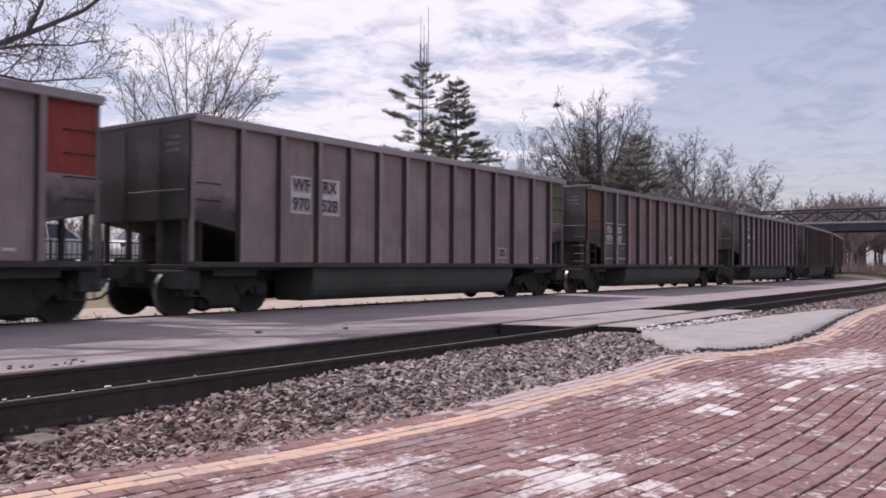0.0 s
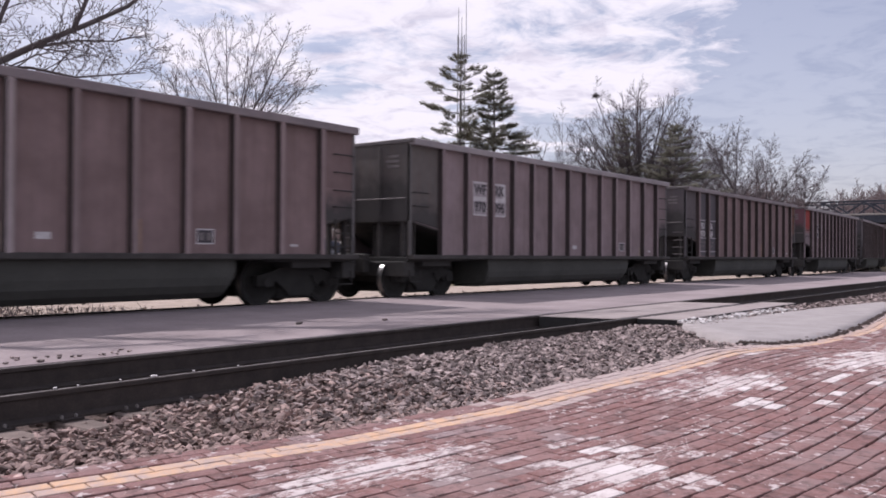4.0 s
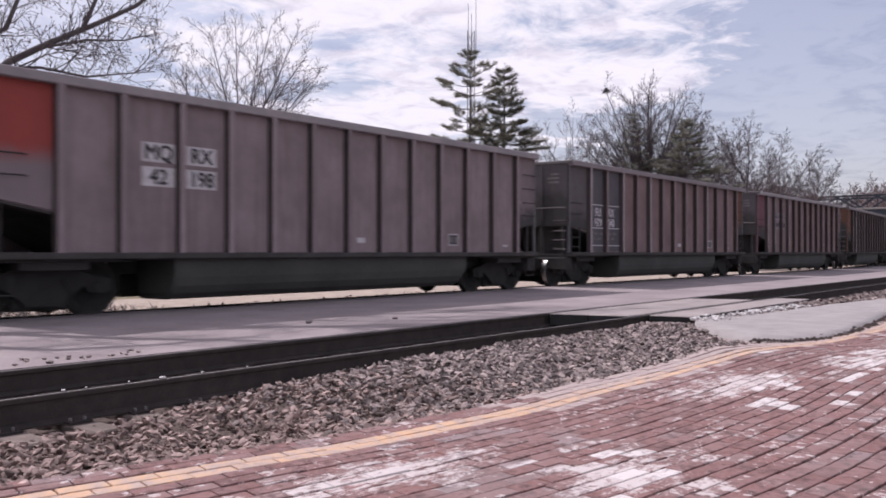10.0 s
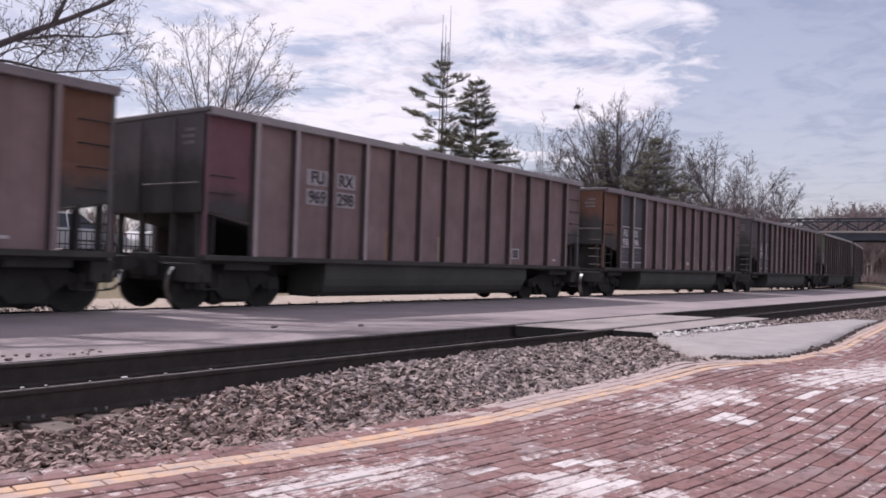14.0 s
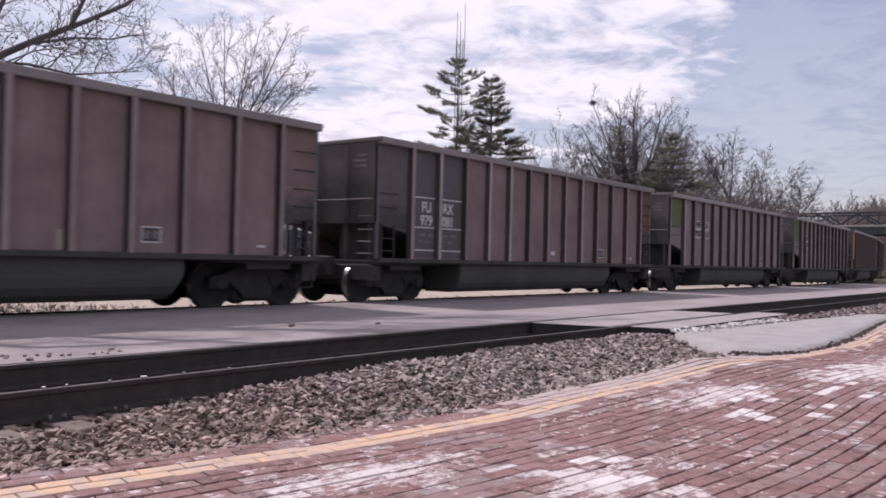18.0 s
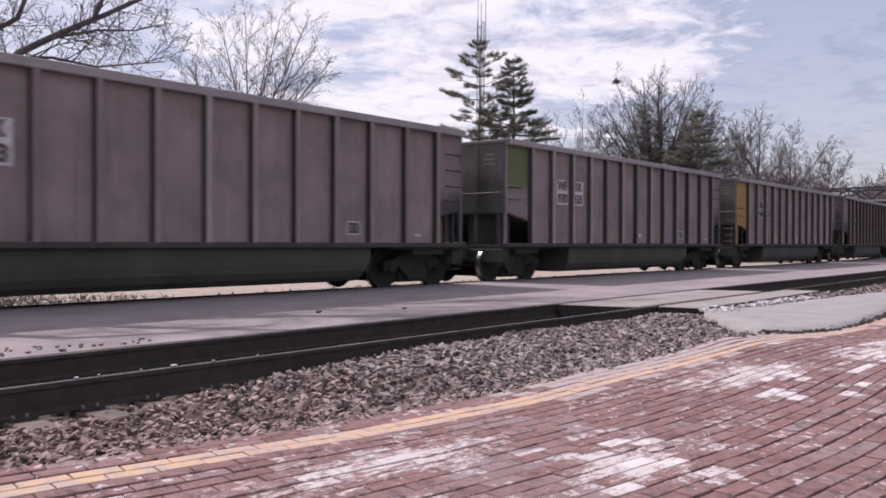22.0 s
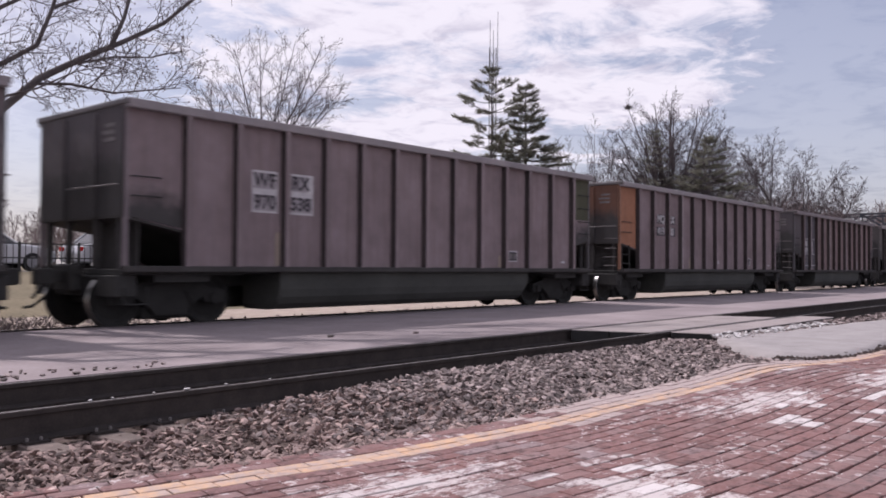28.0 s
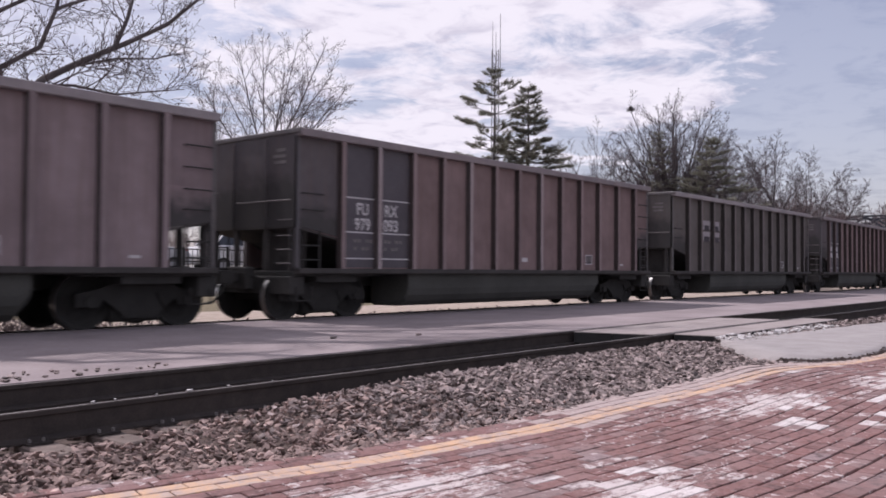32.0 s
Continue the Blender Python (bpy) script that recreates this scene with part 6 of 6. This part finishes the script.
def small_stencils(car, k):
    rng = random.Random(100 + k)
    x = mid(9) + rng.uniform(-0.1, 0.1)
    frame_lines(car, x - 0.19, x + 0.19, 1.22, 1.50, 0.025, STENCIL, 0.008)
    plate("stencil_ground", STENCIL_DARK, car, x - 0.165, x + 0.165, 1.245, 1.475, 0.005)
    for q in (-0.08, 0.08):
        plate("stencil_bar", STENCIL_FAINT, car, x + q - 0.05, x + q + 0.05, 1.29, 1.43, 0.010)
    if k % 3 != 1:
        x = mid(6) + rng.uniform(-0.2, 0.2)
        plate("stencil_tag", STENCIL, car, x - 0.12, x + 0.12, 1.26, 1.37, 0.008)
    x = mid(11) + rng.uniform(-0.2, 0.2)
    plate("stencil_tag", STENCIL, car, x - 0.10, x + 0.10, 1.20, 1.25, 0.008)
    if CARS[k][1] is YEL:
        for i in (3, 6, 9, 10):
            plate("pale_patch", PALE_PATCH, car, rib_x(i) + 0.10, rib_x(i) + 0.75, 1.10, 1.42, 0.005)
        plate("red_patch", RUST_PATCH, car, rib_x(0) + 0.2, rib_x(0) + 0.8, 1.45, 1.72, 0.005)
    if k in (1, 12, 14):
        for q in range(19):
            z = 1.95 + 0.088 * q
            part("rivet", RIVET, SOOTY_STEEL, car, at=pose(-HALF + 0.034, -SIDE - 0.012, z))
    for z, w in ((3.36, 0.30), (3.24, 0.40), (3.12, 0.36)):
        boxed("end_stencil", STENCIL_FAINT, car, (-HALF - 0.006, -HALF - 0.002, -1.16, -1.16 + w, z, z + 0.06))
    for i in rng.sample(range(2, 12), 5 if k == 14 else rng.choice((2, 3))):
        x = rib_x(i) + rng.choice((-0.14, 0.14))
        plate("touched_up_paint", rng.choice((RUST_PATCH, PALE_PATCH)), car, x - 0.05, x + 0.05, 1.07, rng.uniform(1.30, 1.75), 0.005)


PALE_PATCH = material("pale_worn_patch", (0.26, 0.21, 0.17), (0.40, 0.33, 0.27), rough=0.8, scale=4, fine=30, bump=0.1)
RUST_PATCH = material("rust_primer_patch", (0.22, 0.14, 0.10), (0.36, 0.24, 0.17), rough=0.85, scale=4, fine=30, bump=0.2)
MAUVE, BROWN, GREYED = (0.288, 0.239, 0.250), (0.250, 0.190, 0.189), (0.155, 0.147, 0.142)
DARK = (0.140, 0.131, 0.139)
PALE_RIB = (0.46, 0.42, 0.43)
RED, YEL, GREEN, ORANGE, PLUM = (0.32, 0.075, 0.065), (0.40, 0.27, 0.115), (0.125, 0.155, 0.08), (0.42, 0.215, 0.135), (0.20, 0.105, 0.125)
RUSTY = (0.20, 0.112, 0.082)
# side, leading end panel, how far down it goes, trailing end panel, end wall, marking
CARS = (
    (MAUVE, None, 1, RED, MAUVE, "plates", None, "coal car in dusty mauve paint with a red end patch"),
    (MAUVE, None, 1, (0.15, 0.175, 0.105), DARK, "plates", (("WF", "RX"), ("970", "528")), "mauve coal car with white lettered panels and greenish rear end"),
    (BROWN, (0.17, 0.098, 0.085), 1, BROWN, DARK, "field", (("FU", "RX"), ("979", "187")), "brown coal car with a black lettered field and dark end"),
    (MAUVE, GREYED, 1, None, GREYED, "plates", (("WF", "RX"), ("970", "396")), "dusty mauve coal car with large white plates"),
    (BROWN, DARK, 1, RUSTY, DARK, "field", (("FU", "RX"), ("979", "084")), "brown coal car with black end and lettered field"),
    (MAUVE, RED, 0, None, PLUM, "strips", (("MQ", "RX"), ("42", "198")), "grey mauve coal car with a bright red end patch"),
    (BROWN, DARK, 1, RUSTY, DARK, "field", (("FU", "RX"), ("979", "040")), "dark brown coal car with a black end"),
    (BROWN, PLUM, 1, BROWN, DARK, "strips", (("FU", "RX"), ("969", "298")), "brown coal car with a plum coloured end"),
    (BROWN, RUSTY, 1, BROWN, RUSTY, "field", (("FU", "RX"), ("978", "994")), "brown coal car with a rusty orange end"),
    (BROWN, DARK, 1, RUSTY, DARK, "field", (("FU", "RX"), ("979", "081")), "dark brown coal car with pale ribs and lettered field"),
    (MAUVE, GREEN, 0, None, GREYED, "plates", (("WF", "RX"), ("970", "553")), "dusty mauve coal car with a green end patch"),
    (MAUVE, GREEN, 0, None, GREYED, "plates", (("WF", "RX"), ("970", "435")), "mauve coal car with a green end patch and white plates"),
    (MAUVE, YEL, 1, None, GREYED, "strips", (("BB", "LX"), ("990", "054")), "mauve coal car with a yellow end and pale ribs"),
    (MAUVE, None, 1, (0.12, 0.13, 0.09), DARK, "plates", (("WF", "RX"), ("970", "538")), "dusty mauve coal car with white plates and dark end"),
    (MAUVE, ORANGE, 1, None, RUSTY, "pale", (("MQ", "RX"), ("419", "88")), "mauve coal car with a bright orange end"),
    (BROWN, DARK, 1, None, DARK, "field", (("FU", "RX"), ("979", "093")), "dark brown coal car with a black end and white lettering"),
    (GREYED, None, 1, None, GREYED, "strips", None, "greyed coal car with small white plates"),
    (BROWN, DARK, 1, BROWN, DARK, "field", None, "brown coal car far down the train"),
    (GREYED, None, 1, None, GREYED, "plates", None, "grey coal car far down the train"),
    (BROWN, RUSTY, 1, BROWN, RUSTY, "field", None, "rust brown coal car far down the train"),
    (GREYED, None, 1, None, GREYED, "faded", None, "dull grey coal car far down the train"),
    (MAUVE, None, 1, None, DARK, "plates", None, "mauve coal car far down the train"),
    (BROWN, DARK, 1, None, DARK, "field", None, "dark coal car at the far end of the view"),
)


# ribs whose pale paint stands out, car by car
BRIGHT_RIBS = {2: (1, 2, 4, 6), 6: (0, 2, 4, 9), 7: (0, 1, 3), 8: (1, 2, 4), 9: (1, 3, 4, 8), 10: (0, 6), 11: (1, 2, 3, 5, 7), 12: tuple(range(RIBS)), 14: (3,), 15: (1, 4, 7)}
# how low and how high the white plates reach
PLATE_EDGES = {1: (2.08, 2.86), 3: (2.08, 2.96), 13: (2.06, 2.85)}
_worn = {}


def worn_panel(top, main):
    """An end panel in a second colour, worn back to the car's own below."""
    key = (top, main)
    if key not in _worn:
        _worn[key] = edged(car_paint("worn_end_panel_paint"), tuple(1.0 * v for v in top), tuple(0.85 * v for v in main), 2.25, 2.75, 0.30, 1.9)
    return _worn[key]


def repaint(o, mat):
    o.material_slots[0].link = "OBJECT"
    o.material_slots[0].material = mat


def paint_car(car, k, spec):
    main, lead, deep, trail, end = spec[:5]
    rib_rng = random.Random(spec[7])
    dull = spec[5] == "field"
    rib = 0
    for o in car.children:
        n = o.name.split(".")[0]
        c = main
        xs = [v.co.x for v in o.data.vertices] if n in ("upper_end_panel", "lower_end_panel", "end_sheet", "end_stiffener", "corner_post") else [0]
        front = sum(xs) < 0
        if n == "upper_end_panel":
            c = (lead if front else trail) or main
            if front and lead and not deep:
                repaint(o, worn_panel(lead, main))
            elif not front:
                c = tuple(0.85 * v for v in c)
        elif n == "lower_end_panel":
            c = ((lead if deep else None) if front else (trail if trail in (RUSTY, BROWN) else None)) or main
            if front and lead and not deep:
                repaint(o, worn_panel(lead, main))
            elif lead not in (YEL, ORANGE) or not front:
                repaint(o, DARK_BASE_PANEL)
        elif n in ("end_sheet", "end_stiffener"):
            c = tuple(0.9 * v for v in (end if front else main))
        elif n == "rib":
            f = rib_rng.choice((0.82, 0.9, 0.95, 1.0, 1.12))
            mixed = 0.15 if not dull else 0.24
            c = tuple(f * ((1 - mixed) * v + mixed * g) for v, g in zip(main, PALE_RIB))
            if rib % RIBS in BRIGHT_RIBS.get(k, ()):
                c = tuple(0.3 * v + 0.7 * g for v, g in zip(c, PALE_RIB))
            rib += 1
        elif n == "top_chord":
            c = (0.235, 0.200, 0.205) if dull else (0.30, 0.27, 0.275)
        elif n == "end_chord":
            c = (0.12, 0.108, 0.108)
        elif n == "corner_post":
            c = tuple(0.75 * v for v in ((lead if deep else None) or main)) if front else (0.12, 0.11, 0.11)
        o.color = (*c, 1)


def build_train():
    make_letters(sorted({word for spec in CARS if spec[6] for row in spec[6] for word in row}), 0.35)
    first = coal_car()
    cars = [first] + [copy_thing(first, Matrix.Identity(4)) for _ in CARS[1:]]
    for k, (car, spec) in enumerate(zip(cars, CARS)):
        if spec[5] in ("plates", "strips") and spec[1] is not YEL:
            for o in [o for o in car.children if o.name.split(".")[0] in ("ladder_rail", "rung", "end_rung")]:
                bpy.data.objects.remove(o)
        paint_car(car, k, spec)
        mark(car, spec[5], spec[6], *PLATE_EDGES.get(k, (2.16, 2.86)))
        small_stencils(car, k)
        tagged(car, spec[7], "freight car", group="coal cars of the train")
    return cars


TRAIN = build_train()

# distance along the track against x
ARC_X = np.arange(-400.0, 700.0, 0.5)
ARC_Y = np.array([bend(x) for x in ARC_X])
ARC_S = np.concatenate([[0], np.cumsum(np.hypot(np.diff(ARC_X), np.diff(ARC_Y)))]) - 400.0


def on_track(s):
    x = float(np.interp(s, ARC_S, ARC_X))
    return x, TRAIN_TRACK + float(np.interp(x, ARC_X, ARC_Y))


def car_pose(s):
    """The pose of a car whose middle is s metres along the track, by the places of its trucks."""
    ax, ay = on_track(s - 6.16)
    bx, by = on_track(s + 6.16)
    return pose((ax + bx) / 2, (ay + by) / 2, 0, 0, 0, math.degrees(math.atan2(by - ay, bx - ax)))


def travel(t):
    """Where the leading corner of the second car is at t seconds."""
    return 10.0055 - 6.99828 * t - 0.00578 * t * t


# the train runs a little unevenly: metres ahead (-) or behind (+) the steady run at each second
UNEVEN = ((0, -0.199), (1, 0.29), (2, 0.049), (3, 0.076), (4, 0.04), (6, -0.004), (7, -0.007), (8, -0.251), (9, -0.02), (10, -0.074), (11, -0.043), (12, -0.004), (13, -0.005), (14, 0.025), (17, 0.045), (18, 0.074), (19, -0.161), (20, 0.117), (21, 0.078), (22, 0.117), (23, -0.149), (24, -0.131), (25, 0.323), (26, 0.027), (27, 0.0), (28, -0.05), (29, -0.226), (30, 0.22), (31, -0.087), (32, -0.08))


def uneven(t):
    return float(np.interp(t, [a for a, _ in UNEVEN], [b for _, b in UNEVEN]))


# ---- small things on the ground ----
def loose_stone(rng_seed, at, size, mat, label):
    v, f, bm = stone_shape(random.Random(rng_seed))
    ob = part("loose_stone", bm, mat)
    ob.matrix_basis = at @ Matrix.Diagonal((size, size, size, 1))
    return tagged(ob, label, "stone", group="loose stones")


WHITE_STONE = material("white_stone", (0.5, 0.48, 0.47), (0.75, 0.73, 0.72), rough=0.9, scale=9, fine=60, bump=0.2)


def pale_rubble():
    """Broken pale stone and mortar between the patch and the crossing."""
    rng = random.Random(77)
    V, F, n = [], [], 0
    shapes = [stone_shape(rng) for _ in range(6)]
    for _ in range(330):
        v, f, bm = shapes[rng.randrange(6)]
        x = rng.uniform(12.7, 17.6)
        y = 5.22 - 0.05 * (x - 13.0) + rng.gauss(0, 0.11)
        size = rng.choice((0.02, 0.03, 0.04, 0.06))
        r = Euler((rng.uniform(-0.6, 0.6), rng.uniform(-0.6, 0.6), rng.uniform(0, 6.28))).to_matrix()
        V += [r @ (c * size) + Vector((x, y, -0.015 + 0.3 * size)) for c in v]
        F += [[i + n for i in g] for g in f]
        n += len(v)
    for v, f, bm in shapes:
        bm.free()
    tagged(new("pale_rubble", mesh_of("pale_rubble", V, F, WHITE_STONE)), "pale broken stone along the crossing panels", "rubble", kind="stuff")


pale_rubble()
loose_stone(1, pose(8.45, 9.39, 0.02), 0.10, STONE_ONE, "dark stone lying on the concrete platform")
loose_stone(2, pose(9.85, 8.95, 0.02), 0.10, STONE_ONE, "dark lump of stone on the platform")
for k, (x, s) in enumerate(((3.18, 0.030), (3.36, 0.026), (3.72, 0.022), (4.02, 0.048), (4.42, 0.028), (4.9, 0.018))):
    loose_stone(10 + k, pose(x, NEAR_TRACK - GAUGE / 2, 0.012, 0, 0, 40 * k), s, WHITE_STONE, "pale pebble lying on the rail head")
rng_p = random.Random(8)
for k in range(34):
    x = 3.2 + 1.8 * rng_p.random()
    loose_stone(40 + k, pose(x, 7.97 + 0.60 * rng_p.random() ** 2, 0.012, 0, 0, rng_p.uniform(0, 360)), rng_p.uniform(0.03, 0.065), STONE_ONE, "dark cinder on the edge of the platform")


# ---- brick platform ----
ballast()
slab_verts, slab_faces = [], []
xs = [-40 + 2 * i for i in range(20)] + [0.25 * i for i in range(121)] + [32 + 3 * i for i in range(18)]
for i, x in enumerate(xs):
    e = brick_edge(x) - 0.02
    slab_verts += [(x, -16.0, -0.072), (x, e + bend(x), -0.072), (x, e + bend(x), -0.30), (x, -16.0, -0.30)]
    if i:
        a, c = 4 * (i - 1), 4 * i
        slab_faces += [(a + k, c + k, c + (k + 1) % 4, a + (k + 1) % 4) for k in range(4)]
platform = tagged(new("brick_platform", mesh_of("brick_platform", slab_verts, slab_faces, SOIL)), "old red brick station platform with chalky worn patches", "platform", kind="structure")


def course_line(x, course):
    """Where a course runs at x, and its slope: like the edge at first, straighter further in."""
    w = math.exp(-course / 7.0)

    def at(u):
        return w * brick_edge(u) + (1 - w) * sum(brick_edge(u + 0.5 * k) for k in range(-4, 5)) / 9
    return at(x), (at(x + 0.1) - at(x - 0.1)) / 0.2


def bricks():
    """Running-bond pavers whose courses follow the platform's edge; the closest ones are single objects."""
    BL, BW, END_JOINT, JOINT = 0.225, 0.111, 0.003, 0.013
    rng = random.Random(3)
    h = 0.05

    def shape():
        bm = bm_new()
        b = 0.0035
        hx, hy = (BL - END_JOINT) / 2, (BW - JOINT) / 2
        lo = [(-hx, -hy), (hx, -hy), (hx, hy), (-hx, hy)]
        r0 = [bm.verts.new((x, y, -h)) for x, y in lo]
        r1 = [bm.verts.new((x, y, -b)) for x, y in lo]
        r2 = [bm.verts.new((x - b * (1 if x > 0 else -1), y - b * (1 if y > 0 else -1), 0)) for x, y in lo]
        for a, c in ((r0, r1), (r1, r2)):
            for i in range(4):
                j = (i + 1) % 4
                bm.faces.new((a[i], a[j], c[j], c[i]))
        bm.faces.new(r2)
        bm.verts.index_update()
        vs = np.array([list(v.co) for v in bm.verts])
        fs = [[v.index for v in f.verts] for f in bm.faces]
        meshes = []
        for m in (BRICK_ONE, YELLOW):
            me = bpy.data.meshes.new("brick")
            bm.to_mesh(me)
            me.materials.append(m)
            meshes.append(me)
        bm.free()
        return vs, np.array(fs), meshes
    v, f, (one, one_yellow) = shape()
    joined = {0: ([], [], 0), 1: ([], [], 0), 2: ([], [], 0), 3: ([], [], 0)}
    singles = 0
    for course in range(88):
        sway = rng.uniform(-0.004, 0.004)
        x = -7.0 + (BL / 2 if course % 2 else 0) + rng.uniform(-0.02, 0.02)
        while x < 30:
            x += BL
            e, slope = course_line(x, course)
            y = e - BW * (course + 0.5) + sway + rng.uniform(-0.003, 0.003)
            if x > 9 and y < 0.10 * x - 2.5:
                continue
            yellow = course in (2, 3) and not (rng.random() < 0.02)
            z = -0.03 + rng.uniform(-0.003, 0.003) + 0.012 * noise.noise((x * 0.9, y * 0.9, 1.0))
            tilt = (rng.uniform(-0.5, 0.5), rng.uniform(-0.35, 0.35), math.degrees(math.atan(slope)) + rng.uniform(-0.7, 0.7))
            if singles < 300 and not yellow and 2.2 < x < 5.2 and 1.45 < y < 3.1:
                singles += 1
                part("brick", one, BRICK_ONE, platform, at=pose(x, y, z, *tilt))
                continue
            if yellow and 2.0 < x < 5.0:
                part("yellow_brick", one_yellow, YELLOW, platform, at=pose(x, y, z, *tilt))
                continue
            r = np.array(Euler([radians(q) for q in tilt]).to_matrix())
            sandy = course < 3 and x > 4.4 + rng.uniform(0, 1.2) or course == 4 and x > 5 and rng.random() < 0.35
            which = (3 if course == 2 and x > 4.9 else 1) if yellow else 2 if sandy else 0
            V, F, n = joined[which]
            V.append(v @ r.T + (x, y, z))
            F.append(f + n)
            joined[which] = (V, F, n + len(v))
    for which, (V, F, n) in joined.items():
        name = ("brick_paving", "painted_paving", "sandy_paving", "faded_paving")[which]
        me = mesh_of(name, np.concatenate(V).tolist(), np.concatenate(F).tolist(), (BRICK, YELLOW_JOINED, DUSTY_BRICK, YELLOW_FADED)[which])
        ob = new(name, me)
        ob.parent = platform
        tagged(ob, ("worn red paving bricks", "bricks painted with a worn yellow line", "paving bricks under pale sandy dust", "bricks with faded yellow paint and dust")[which], kind="stuff")


bricks()


def motions():
    seconds = [i * 1.0 for i in range(33)]
    turns = [i * 0.1 for i in range(321)]
    for k, car in enumerate(TRAIN):
        lead = (k - 1) * PITCH + HALF
        walk(car, [(t, car_pose(travel(t) + uneven(t) + lead)) for t in seconds])
        for truck in car.children:
            if not truck.name.startswith("truck"):
                continue
            for w in truck.children:
                if w.name.startswith("wheelset"):
                    x = w.matrix_basis.translation.x
                    walk(w, [(t, pose(x, 0, WHEEL_R, 0, math.degrees((travel(t) - travel(0)) / WHEEL_R), 0)) for t in turns])


motions()
